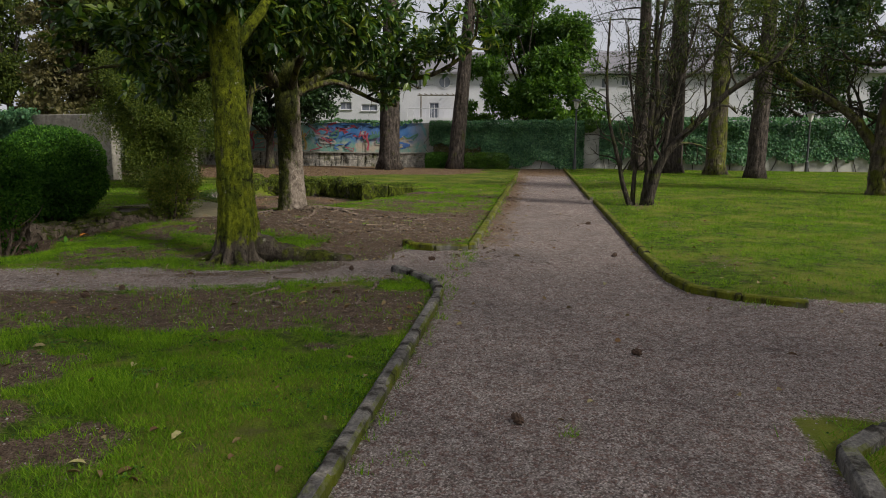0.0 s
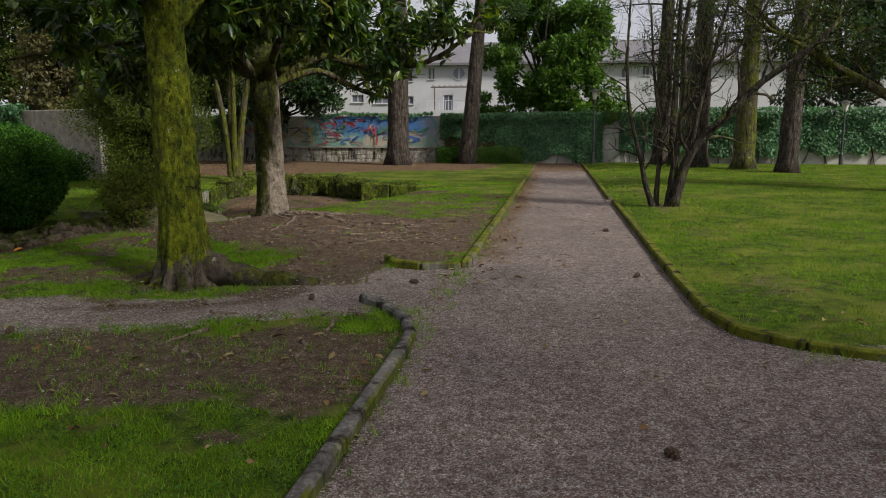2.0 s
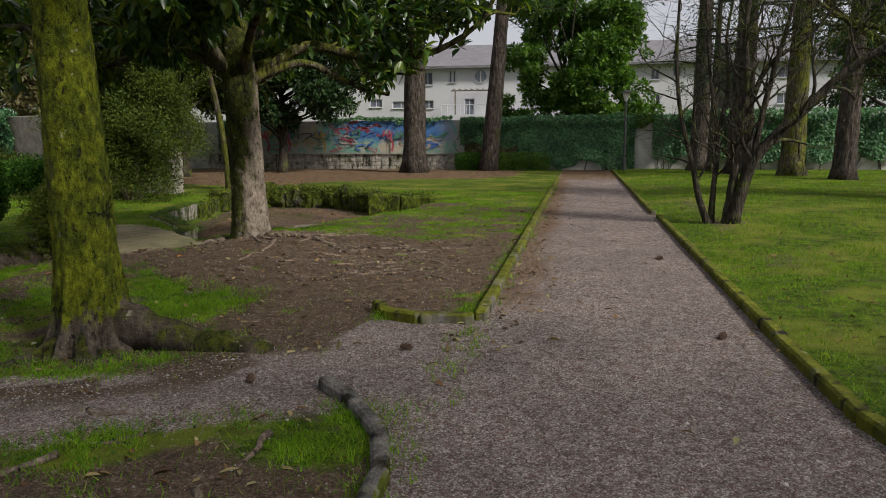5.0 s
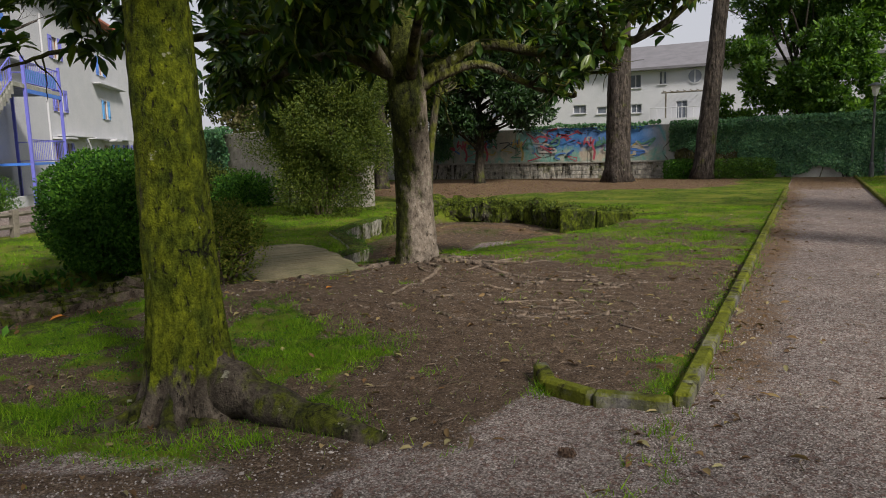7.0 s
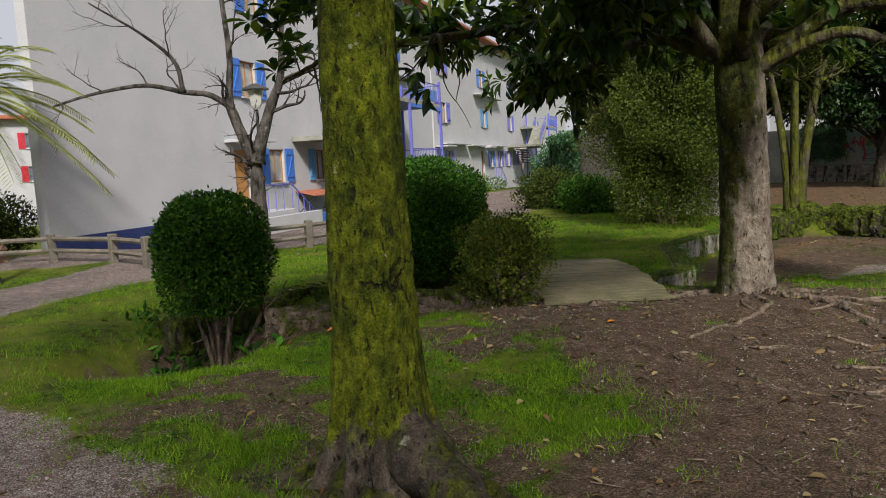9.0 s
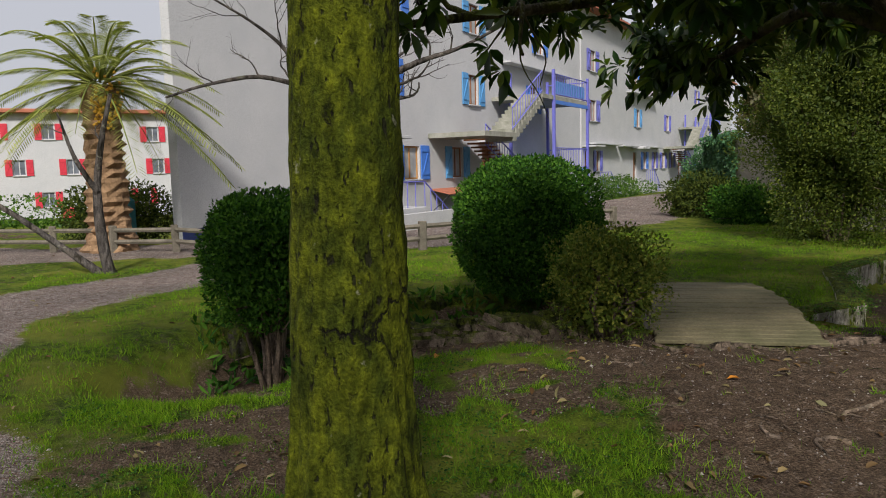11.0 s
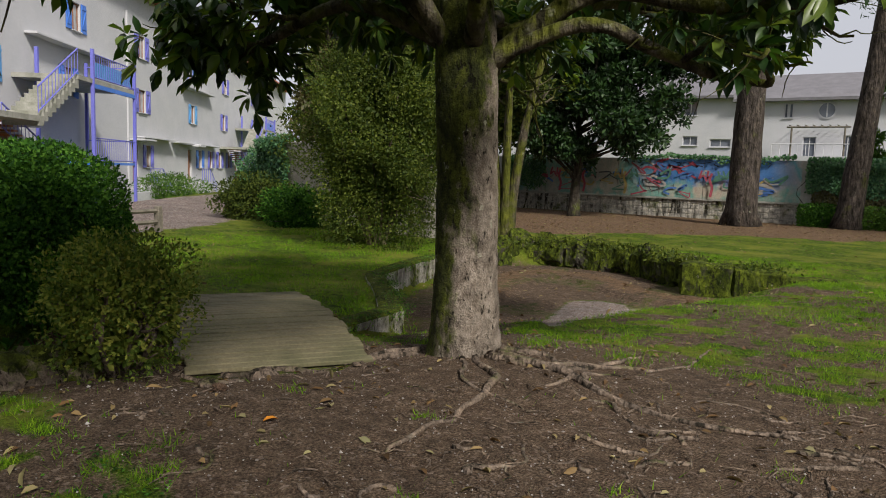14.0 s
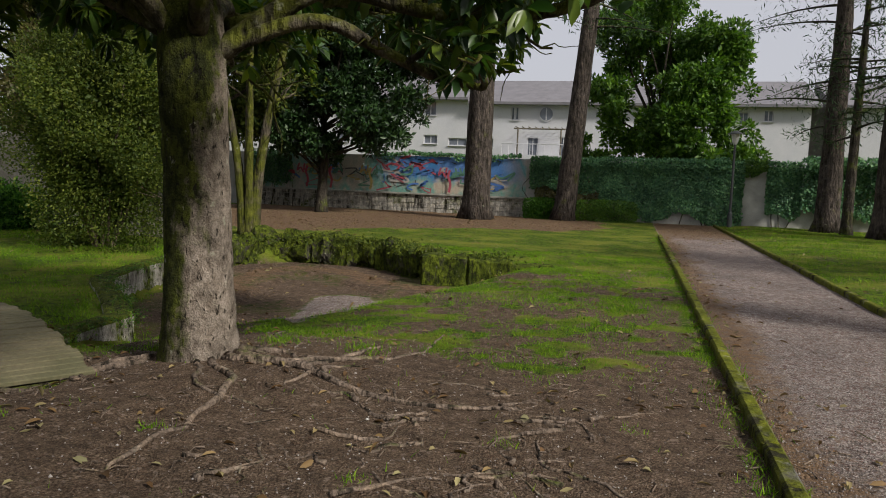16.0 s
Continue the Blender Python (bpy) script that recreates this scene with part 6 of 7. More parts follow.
def root_on_ground(start, ang, length, radius, wav=0.35, n=14, sink=0.35):
    x, y = start
    P, R, a = [], [], ang
    for k in range(n):
        s = k / (n - 1)
        r_ = radius * (1 - 0.75 * s)
        P.append((x, y, gz(x, y) + r_ * (0.3 + 0.45 * math.sin(k * 0.55 + ang * 3)) - (0.05 if s > 0.92 else 0)))
        R.append(r_)
        a += rt.normal() * wav
        x += math.cos(a) * length / n
        y += math.sin(a) * length / n
    return tube(np.array(P), np.array(R), 7, 0.12, int(rt.integers(999)))


for a, L, rad in ((-2.7, 0.9, 0.035), (-0.9, 1.3, 0.022), (-0.6, 2.2, 0.032), (-0.15, 2.6, 0.04), (0.1, 1.9, 0.035), (-2.95, 1.1, 0.04), (0.35, 1.4, 0.035), (-0.3, 3.0, 0.026)):
    st = (-4.75 + math.cos(a) * 0.32, 13.6 + math.sin(a) * 0.32)
    tagged(obj("tree_root", *root_on_ground(st, a, L, rad, 0.34, 20), ROOT_BARK, smooth=True), "bare brown surface root in trodden soil", "root", "surface roots")
for k in range(70):
    x, y = rt.uniform(-6.0, -1.6), rt.uniform(10.9, 14.2)
    if rt.random() < 0.45:
        x, y = rt.uniform(-3.3, -1.7), rt.uniform(11.6, 13.6)
    if inside(np.array([x]), np.array([y]), DIRT)[0] < 0.15:
        continue
    a = rt.choice([-0.5, 0.1, 2.7, -2.6]) + rt.normal() * 0.5
    tagged(obj("tree_root", *root_on_ground((x, y), a, rt.uniform(0.2, 0.8), rt.uniform(0.008, 0.02), 0.5, 11), ROOT_BARK, smooth=True), "bare brown surface root in trodden soil", "root", "surface roots")
for k in range(9):
    a = -2.8 + k * 0.35
    tagged(obj("tree_root", *root_on_ground((-5.55 + rt.normal() * 0.12, 12.35 + rt.normal() * 0.1), a, rt.uniform(0.3, 0.6), 0.04, 0.5, 10), ROOT_BARK, smooth=True), "twisted bare root by the footbridge", "root", "twisted roots")
for k in range(7):
    tagged(obj("tree_root", *root_on_ground((rt.uniform(-2.9, -1.5), rt.uniform(6.2, 7.7)), rt.uniform(-2.2, -0.6), rt.uniform(0.35, 0.8), 0.022, 0.3, 10), ROOT_BARK, smooth=True), "thin root crossing mossy turf", "root", "turf roots")

# ---- fence along the street ----
FENCE = [(-21.5, 2.6), (-18.6, 6.35), (-16.9, 8.75), (-15.4, 9.6), (-13.95, 9.9), (-14.2, 13.1), (-15.1, 16.4), (-15.7, 18.6)]
fence = thing("wooden_fence", "low weathered grey timber post-and-rail fence", "fence", at=pose(*FENCE[0], gz(*FENCE[0])))
FP = []
for (ax, ay), (bx, by) in zip(FENCE[:-1], FENCE[1:]):
    k = max(1, round(math.hypot(bx - ax, by - ay) / 1.8))
    FP += [(ax + (bx - ax) * i / k, ay + (by - ay) * i / k) for i in range(k)]
FP.append(FENCE[-1])
for i, (x, y) in enumerate(FP):
    o = part("post", boxed(-0.07, 0.07, -0.07, 0.07, -0.2, 0.56, 0.015), GREY_WOOD, None)
    o.matrix_world = pose(x, y, gz(x, y), random.uniform(-2, 2), random.uniform(-2, 2), random.uniform(0, 20))
    under(o, fence)
    if i:
        (px, py) = FP[i - 1]
        for h in (0.22, 0.46):
            V, F = tube(np.array([(px, py, gz(px, py) + h), (x, y, gz(x, y) + h)]), np.array([0.05, 0.05]), 6)
            under(obj("rail", V, F, GREY_WOOD), fence)


def street_lamp(x, y, hgt, label, style):
    """An iron park lamp with a hooded lantern."""
    z = gz(x, y)
    ob = thing("street_lamp", label, "lamp", at=pose(x, y, z))
    prof = [(0, 0.13), (0.08, 0.13), (0.1, 0.1), (0.35, 0.085), (0.4, 0.1), (0.45, 0.06), (0.6, 0.075), (0.66, 0.045), (1.1, 0.04), (1.13, 0.055), (1.18, 0.035), (hgt - 0.5, 0.03)] if style else [(0, 0.09), (0.5, 0.085), (0.55, 0.05), (hgt - 0.5, 0.04)]
    V, F = tube(np.array([(0, 0, h) for h, _ in prof]), np.array([q for _, q in prof]), 12)
    obj("pole", V, F, IRON, ob, smooth=False)
    V, F = tube(np.array([(0, 0, hgt - 0.5), (0, 0, hgt - 0.42), (0, 0, hgt - 0.12)]), np.array([0.06, 0.10, 0.17]), 6)
    obj("lantern", V, F, LAMP_GLASS, ob, "milky glass lantern")
    V, F = tube(np.array([(0, 0, hgt - 0.118), (0, 0, hgt - 0.09), (0, 0, hgt)]), np.array([0.27, 0.25, 0.05]), 12)
    obj("hood", V, F, IRON, ob)
    return ob


street_lamp(1.85, 37.4, 3.5, "dark iron park lamp at end of path", False)
street_lamp(-14.3, 12.25, 3.3, "slim dark iron street lamp beside the fence", True)
street_lamp(12.9, 37.3, 2.9, "far dark park lamp by ivy wall", False)

# ---- more trees ----


def stems_tree(name, label, base, ctrls, radii, mat, twigs, seed, twig_len=0.9, depth=2, sides=8, twig_mat=None, kids=3, spread=0.7, from_k=5):
    """A tree or shrub of several stems, each with bare branches."""
    r = np.random.default_rng(seed)
    ob = tree(name, label, (base[0], base[1], gz(*base)))
    tw, tips = [], []
    for i, (ctrl, rad) in enumerate(zip(ctrls, radii)):
        pts = curve_pts(ctrl, 18)
        R = np.linspace(rad, rad * 0.3, 18)
        R[0] *= 1.35
        hung("stem", tube(pts, R, sides, 0.1, seed + i), mat, ob)
        for k in range(from_k, 18, max(1, round(13 / twigs))):
            dd = unit(pts[k] - pts[k - 1])
            side = unit(np.cross(dd, r.normal(size=3)) + np.array([0, 0, 0.25]))
            a, t = grow(pts[k], unit(side + dd * 0.7), twig_len * r.uniform(0.6, 1.3), max(R[k] * 0.45, 0.008), r, depth, spread, 0.0, 0.03, kids, 0.2)
            tw += a
            tips += t
    tagged(hung("fine_branch", joined(tw), twig_mat or mat, ob, "fine bare branches"), kind="stuff")
    return ob, tips, r


# bare shrub tree on the lawn
stems_tree("bare_shrub_tree", "bare many-stemmed small tree with mossy dark stems", (2.4, 17.0),
           [[(2.15, 17.05, -0.05), (1.95, 17.05, 0.5), (1.84, 17.06, 1.0), (1.6, 17.08, 1.9), (1.5, 17.1, 2.9), (1.52, 17.1, 4.2)],
            [(2.18, 17.1, -0.05), (2.2, 17.1, 0.7), (2.23, 17.1, 1.4), (2.05, 17.12, 2.6), (1.92, 17.15, 4.0)],
            [(2.42, 17.0, -0.05), (2.47, 16.98, 0.5), (2.52, 16.98, 1.15), (2.63, 16.96, 2.3), (2.55, 16.95, 3.3), (2.7, 16.9, 4.8)],
            [(2.5, 16.95, -0.05), (2.62, 16.93, 0.6), (2.86, 16.9, 1.24), (3.5, 16.77, 1.95), (4.05, 16.6, 2.55), (4.6, 16.4, 2.95), (5.2, 16.3, 3.6)],
            [(2.75, 16.92, 1.0), (2.9, 16.9, 2.0), (3.1, 16.85, 3.0), (3.4, 16.8, 4.3)],
            [(2.55, 16.97, 1.4), (2.9, 16.95, 2.6), (3.6, 16.85, 3.2), (4.2, 16.7, 4.3)],
            [(2.2, 17.1, 1.4), (2.35, 17.1, 2.3), (2.3, 17.15, 3.2), (2.45, 17.2, 4.2)]],
           [0.065, 0.06, 0.10, 0.12, 0.065, 0.05, 0.045], TWIG_BARK, 10, 101, 1.15, 2, 8, TWIG_BARK, 3)

# mossy tree with the long leaning limb, on the lawn
big, tips_b, r_b = stems_tree("mossy_tree", "old mossy tree with long leaning side limb", (9.5, 21.7),
           [[(9.55, 21.7, -0.1), (9.5, 21.7, 1.2), (9.55, 21.7, 2.4), (9.7, 21.8, 4.5), (9.8, 21.9, 7.5)],
            [(9.4, 21.75, 1.2), (9.0, 21.86, 1.8), (8.55, 22.0, 2.35), (7.1, 22.4, 3.3), (5.9, 22.6, 4.1), (5.0, 22.7, 5.1)],
            [(9.7, 21.75, 2.6), (10.6, 21.5, 4.0), (11.6, 21.2, 5.5)],
            [(7.1, 22.4, 3.3), (6.4, 21.9, 3.8), (5.4, 21.4, 4.0), (4.4, 21.0, 4.6)]],
           [0.38, 0.17, 0.16, 0.09], MOSSY_BARK, 9, 111, 1.8, 2, 14, TWIG_BARK, 4)
V, F = rosettes([t for i, t in enumerate(tips_b) if i % 2 == 0 and t[0][2] > 2.6], r_b, 5, 0.13, 0.035, 0.2, 0.2, False, 2)
hung("crown", (V, F), OLIVE_LEAF, big, "thin olive foliage", smooth=False)

# multi-stemmed mossy tree by the stone pillar
ctr = []
for k in range(6):
    a = k * 1.05
    ctr.append([(-10.1 + math.cos(a) * 0.12, 23.9 + math.sin(a) * 0.12, -0.05), (-10.1 + math.cos(a) * 0.2, 23.9 + math.sin(a) * 0.2, 1.0), (-10.1 + math.cos(a) * 0.42, 23.9 + math.sin(a) * 0.42, 2.4), (-10.1 + math.cos(a) * 0.8, 23.9 + math.sin(a) * 0.8, 4.0), (-10.1 + math.cos(a) * 1.5, 23.9 + math.sin(a) * 1.5, 6.5)])
mt, tips_m, r_m = stems_tree("multi_stem_tree", "mossy tree of several slim upright stems", (-10.1, 23.9), ctr, [0.16, 0.12, 0.14, 0.11, 0.13, 0.12], MOSSY_BARK, 3, 121, 1.2, 2, 8, None, 3, 0.7, 10)
V, F = rosettes([t for t in tips_m if t[0][2] > 3.6], r_m, 6, 0.14, 0.05, 0.2, 0.25, False, 3)
hung("crown", (V, F), OLIVE_LEAF, mt, smooth=False)

# bare pollarded tree by the fence
stems_tree("bare_tree", "bare grey tree with forked knobbly limbs", (-12.85, 11.6),
           [[(-12.85, 11.6, -0.1), (-12.84, 11.6, 0.7), (-12.86, 11.62, 1.5), (-12.86, 11.62, 1.9)],
            [(-12.86, 11.62, 1.75), (-12.95, 11.5, 2.1), (-13.05, 11.35, 2.6), (-13.05, 11.3, 2.9), (-13.0, 11.35, 3.6), (-13.1, 11.3, 4.8)],
            [(-12.86, 11.62, 1.75), (-12.8, 11.75, 2.2), (-12.72, 11.95, 2.8), (-12.6, 12.1, 3.3), (-12.6, 12.2, 4.6)],
            [(-13.03, 11.35, 2.7), (-13.2, 11.0, 2.95), (-13.3, 10.6, 3.0), (-13.3, 10.0, 3.1), (-13.3, 9.2, 2.95), (-13.3, 8.6, 2.75)],
            [(-13.3, 10.6, 3.0), (-13.3, 10.5, 3.5), (-13.2, 10.0, 3.9), (-13.0, 9.2, 4.3)],
            [(-12.65, 12.05, 3.1), (-12.4, 12.5, 3.3), (-12.2, 13.1, 3.5), (-12.1, 13.9, 3.9)]],
           [0.21, 0.12, 0.13, 0.06, 0.045, 0.06], GREY_BARK, 4, 131, 0.9, 2, 10, GREY_BARK, 3, 0.7, 7)
# slim leaning tree near the palm
stems_tree("bare_tree", "slim bare tree with two leaning stems", (-14.2, 7.6),
           [[(-14.2, 7.6, -0.1), (-14.3, 7.5, 0.7), (-14.4, 7.5, 1.4), (-14.4, 7.6, 2.1), (-14.3, 7.8, 2.9)],
            [(-14.25, 7.5, -0.05), (-14.5, 7.0, 0.35), (-14.9, 6.3, 0.9), (-15.3, 5.4, 1.6), (-15.7, 4.7, 2.6)],
            [(-14.38, 7.5, 1.3), (-14.3, 7.2, 1.9), (-14.4, 7.0, 2.6)]],
           [0.10, 0.075, 0.05], GREY_BARK, 2, 141, 0.5, 1, 8, GREY_BARK, 3, 0.7, 13)


def leafy_tree(name, label, base, trunk_r, clumps, n, mat, leaf, seed, bark_mat=None, trunk_top=3.5):
    """An evergreen with a trunk, limbs to its clumps and many leaves."""
    r = np.random.default_rng(seed)
    b = (base[0], base[1], gz(*base) - 0.1)
    ob = tree(name, label, b)
    hung("trunk", trunk_mesh(b, [b, (b[0], b[1], 1.0), (b[0] + 0.1, b[1], 2.2), (b[0], b[1], trunk_top)], [trunk_r, trunk_r * 0.8, trunk_r * 0.7, trunk_r * 0.5], 12, 1.4, 5, seed, 14), bark_mat or TWIG_BARK, ob)
    P, C, R = [], [], []
    for c, rad in clumps:
        c = np.array(c, float)
        s = np.array([b[0], b[1], min(trunk_top, max(1.2, c[2] - 1.2))])
        P.append(tube(curve_pts([s, (s + c) / 2 + r.normal(size=3) * 0.2, c], 8), np.linspace(trunk_r * 0.3, 0.02, 8), 6, 0.1, seed, False))
        for _ in range(14):
            C.append(c + unit(r.normal(size=3)) * rad * r.uniform(0.35, 1.0) * np.array([1, 1, 0.8])), R.append(rad * r.uniform(0.22, 0.45))
    for piece in P:
        hung("limb", piece, bark_mat or TWIG_BARK, ob)
    hung("crown", cloud_leaves(C, R, n, leaf, leaf * 0.45, r, False, 0.3), mat, ob, smooth=False)
    return ob


def clump_set(c, rx, ry, z0, z1, n, rad, seed, point=0.0):
    r = np.random.default_rng(seed)
    out = []
    for k in range(n):
        s = (k + r.random()) / n
        a, q = r.random() * 6.28, r.random() ** 0.5
        f = 1 - point * s
        out.append(((c[0] + math.cos(a) * q * rx * f, c[1] + math.sin(a) * q * ry * f, z0 + (z1 - z0) * s), rad * r.uniform(0.7, 1.2)))
    return out


leafy_tree("evergreen_tree", "broad bright green evergreen behind ivy wall", (-0.6, 43.0), 0.3, clump_set((-0.5, 43.0), 4.1, 2.2, 2.4, 9.5, 30, 1.25, 1, 0.45), 60000, BAY_LEAF, 0.24, 151)
leafy_tree("evergreen_tree", "dark glossy broadleaf evergreen before painted wall", (-13.0, 34.5), 0.22, clump_set((-12.7, 34.6), 3.7, 1.6, 2.35, 7.5, 38, 1.1, 2, 0.1), 56000, DARK_LEAF, 0.22, 152)
leafy_tree("evergreen_tree", "dark evergreen crown behind the tall shrub", (-15.5, 30.5), 0.3, clump_set((-15.5, 30.5), 3.2, 2.5, 3.6, 9.5, 18, 1.3, 3, 0.2), 22000, OLIVE_LEAF, 0.22, 153)
leafy_tree("tall_thuja", "brownish dense conifer behind old stone wall", (-18.9, 28.4), 0.5, clump_set((-18.9, 28.4), 1.5, 1.4, 1.5, 12, 30, 1.0, 4, 0.3), 34000, IVY_DRY, 0.2, 154)
leafy_tree("evergreen_tree", "dark olive evergreen rising behind old wall", (-16.6, 28.8), 0.3, clump_set((-16.6, 28.8), 2.0, 1.6, 2.4, 10, 24, 1.1, 9, 0.2), 30000, OLIVE_LEAF, 0.2, 159)
leafy_tree("evergreen_tree", "far dark evergreen before long white house", (-34.0, 44.0), 0.4, clump_set((-34.0, 44.0), 2.6, 2.4, 3.0, 14, 24, 1.4, 10, 0.3), 24000, OLIVE_LEAF, 0.26, 160)
leafy_tree("tall_thuja", "dark dense conifer behind old stone wall", (-17.8, 33.0), 0.4, clump_set((-17.8, 33.0), 2.2, 2.0, 2.5, 11, 18, 1.2, 5, 0.4), 22000, OLIVE_LEAF, 0.22, 155)
leafy_tree("evergreen_tree", "far dark evergreen behind garden wall", (15.0, 43.5), 0.4, clump_set((15.0, 43.5), 4.5, 2.5, 3.0, 12, 22, 1.6, 6, 0.3), 26000, CEDAR_LEAF, 0.26, 156)
leafy_tree("evergreen_tree", "far dull green tree behind garden wall", (25.0, 44.0), 0.4, clump_set((25.0, 44.0), 5.0, 2.5, 2.5, 11, 20, 1.8, 7, 0.3), 20000, OLIVE_LEAF, 0.28, 157)

# ---- palm ----
rp = np.random.default_rng(161)
pb_ = (-18.2, 7.5, gz(-18.2, 7.5) - 0.05)
palm = tree("date_palm", "date palm with stout shaggy trunk and orange fruit", pb_)
pts = [(pb_[0], pb_[1], pb_[2] + h) for h in np.linspace(0, 3.5, 36)]
hung("trunk", tube(np.array(pts), 0.40 - 0.06 * np.linspace(0, 1, 36) + 0.05 * (np.arange(36) % 2) + 0.16 * np.exp(-np.linspace(0, 3.5, 36) / 0.3), 16, 0.14, 3), PALM_TRUNK, palm, smooth=False)
PL, PD, PN, PS, PW, RB = [], [], [], [], [], []
for k in range(46):
    a, el = k * 2.399, math.radians(78 - 95 * (k / 45.0) ** 0.9)
    L = rp.uniform(2.1, 2.7)
    d = np.array([math.cos(a) * math.cos(el), math.sin(a) * math.cos(el), math.sin(el)])
    p0 = np.array([pb_[0], pb_[1], 3.45]) + d * 0.2
    P = [p0 + d * L * s + np.array([0, 0, -1.0 * L * s * s * 0.5]) for s in np.linspace(0, 1, 12)]
    RB.append(tube(np.array(P), np.linspace(0.03, 0.006, 12), 4, 0, k, False))
    for s in np.linspace(0.12, 1, 44):
        i = min(int(s * 11), 10)
        q = P[i] + (P[i + 1] - P[i]) * (s * 11 - i)
        t = unit(P[i + 1] - P[i])
        sd = unit(np.cross(t, [0, 0, 1]))
        for sg in (-1, 1):
            PL.append(q), PD.append(unit(sd * sg + t * 0.7 + np.array([0, 0, -0.25]))), PN.append(np.array([0, 0, 1.0]) + rp.normal(size=3) * 0.2), PS.append(0.42 * (1 - 0.6 * abs(s - 0.4))), PW.append(0.028)
V, F = joined(RB)
hung("frond_rib", (V, F), PALM_LEAF, palm)
hung("frond", leaves(np.array(PL), np.array(PD), np.array(PN), np.array(PS), np.array(PW)), PALM_LEAF, palm, smooth=False)
bm = bmesh.new()
for k in range(130):
    bmesh.ops.create_icosphere(bm, subdivisions=1, radius=0.035, matrix=Matrix.Translation((pb_[0] + 0.5 + rp.normal() * 0.12, pb_[1] + 0.1 + rp.normal() * 0.14, 3.05 + rp.normal() * 0.28)))
tagged(under(part("fruit_cluster", bm, FRUIT, None, "hanging orange fruit"), palm), kind="stuff")

cv = thing("covered_bin", "bin under a teal cloth cover by white house", "bin", at=pose(-20.6, 7.7, gz(-20.6, 7.7)))
part("cover", boxed(-0.3, 0.3, -0.3, 0.3, 0, 1.1, 0.12), CLOTH, cv)

# ---- small things on the ground ----
rs = np.random.default_rng(171)
for x, y in ((0.73, 5.08), (-4.2, 6.23), (-4.03, 6.57), (0.93, 13.2), (-1.28, 8.9), (-2.09, 8.05), (1.03, 9.59), (-4.2, 10.75), (-5.2, 11.7), (-0.07, 3.73)):
    ob = thing("pine_cone", "dark closed pine cone lying on the ground", "pine cone", "fallen pine cones", at=pose(x, y, gz(x, y) + 0.022, 80, 0, rs.uniform(0, 360)))
    bm = bmesh.new()
    for k in range(34):
        z = -0.04 + 0.08 * k / 33
        r_ = 0.03 * math.sqrt(max(0.05, 1 - (z / 0.045) ** 2))
        a = k * 2.4
        bmesh.ops.create_cone(bm, cap_ends=True, segments=4, radius1=0.011, radius2=0.003, depth=0.014, matrix=Matrix.Translation((math.cos(a) * r_ * 0.8, math.sin(a) * r_ * 0.8, z)) @ Euler((0, 1.2, a)).to_matrix().to_4x4())
    bmesh.ops.create_icosphere(bm, subdivisions=1, radius=0.025, matrix=Matrix.Diagonal((1, 1, 1.5, 1)))
    part("cone_body", bm, CONE, ob)


def flat_leaf(name, label, x, y, size, mat, cat="leaf"):
    a = rs.uniform(0, 6.28)
    V, F = leaves(np.array([[0, 0, 0.012]]), np.array([[math.cos(a), math.sin(a), 0.15]]), np.array([[0.1, 0.1, 1.0]]), np.array([size]), np.array([size * 0.45]), 0.3, True)
    ob = obj(name, V, F, mat)
    ob.location = (x, y, gz(x, y))
    return tagged(ob, label, cat, "single fallen leaves")


YELLOW = plain("yellowed_leaf", (0.33, 0.31, 0.12), (0.25, 0.21, 0.08), 20, 0.6)
ORANGE_L = plain("orange_leaf", (0.55, 0.22, 0.02), (0.4, 0.14, 0.02), 20, 0.6)
for x, y, s, m_ in ((-1.75, 3.2, 0.10, YELLOW), (-2.6, 4.35, 0.10, YELLOW), (-2.0, 2.9, 0.09, YELLOW), (-3.9, 9.9, 0.10, YELLOW), (-6.7, 9.9, 0.17, ORANGE_L), (-6.5, 10.3, 0.12, ORANGE_L), (-4.6, 11.6, 0.09, ORANGE_L), (-3.0, 10.1, 0.09, YELLOW)):
    flat_leaf("fallen_leaf", "single pale fallen leaf" if m_ is YELLOW else "single orange fallen leaf", x, y, s, m_)


def strewn(n, x0, x1, y0, y1, want):
    x, y = rs.uniform(x0, x1, n), rs.uniform(y0, y1, n)
    gr, so, li = zones(x, y)
    k = rs.random(n) < want(gr, so, li, x, y)
    return x[k], y[k]


# dead leaves
x, y = strewn(60000, -18, 3, 2, 37.5, lambda g, s, l, x, y: np.clip(0.45 * l + 0.16 * s * (1 - l) + 0.06 * (1 - g) + 0.02 * g + 0.3 * (line_dist(x, y, [(-0.8, 9), (-0.8, 30)]) < 0.25), 0, 1) * np.clip(14 / (y + 1), 0.25, 1))
n_ = len(x)
V, F = leaves(np.stack([x, y, height(x, y) + 0.012], 1), np.stack([rs.normal(size=n_), rs.normal(size=n_), rs.normal(size=n_) * 0.2], 1), np.array([0, 0, 1.0]) + rs.normal(size=(n_, 3)) * 0.35, rs.uniform(0.03, 0.10, n_), rs.uniform(0.015, 0.04, n_), 0.35, True)
tagged(obj("dead_leaves", V, F, FALLEN_LEAF), "scattered brown dead leaves on soil and gravel", "leaves", kind="stuff")

# loose stones
x, y = strewn(190000, -6.5, 3.0, 2.0, 15.0, lambda g, s, l, x, y: np.clip(0.6 * g + 0.10 * s, 0, 1) * np.clip(1.4 - np.abs(y - 7.5) / 11, 0.1, 1))
n_ = len(x)
c = np.stack([x, y, height(x, y) + 0.002], 1)
octa = np.array([(1, 0, 0), (0, 1, 0), (-1, 0, 0), (0, -1, 0), (0, 0, 0.8), (0, 0, -0.5)])
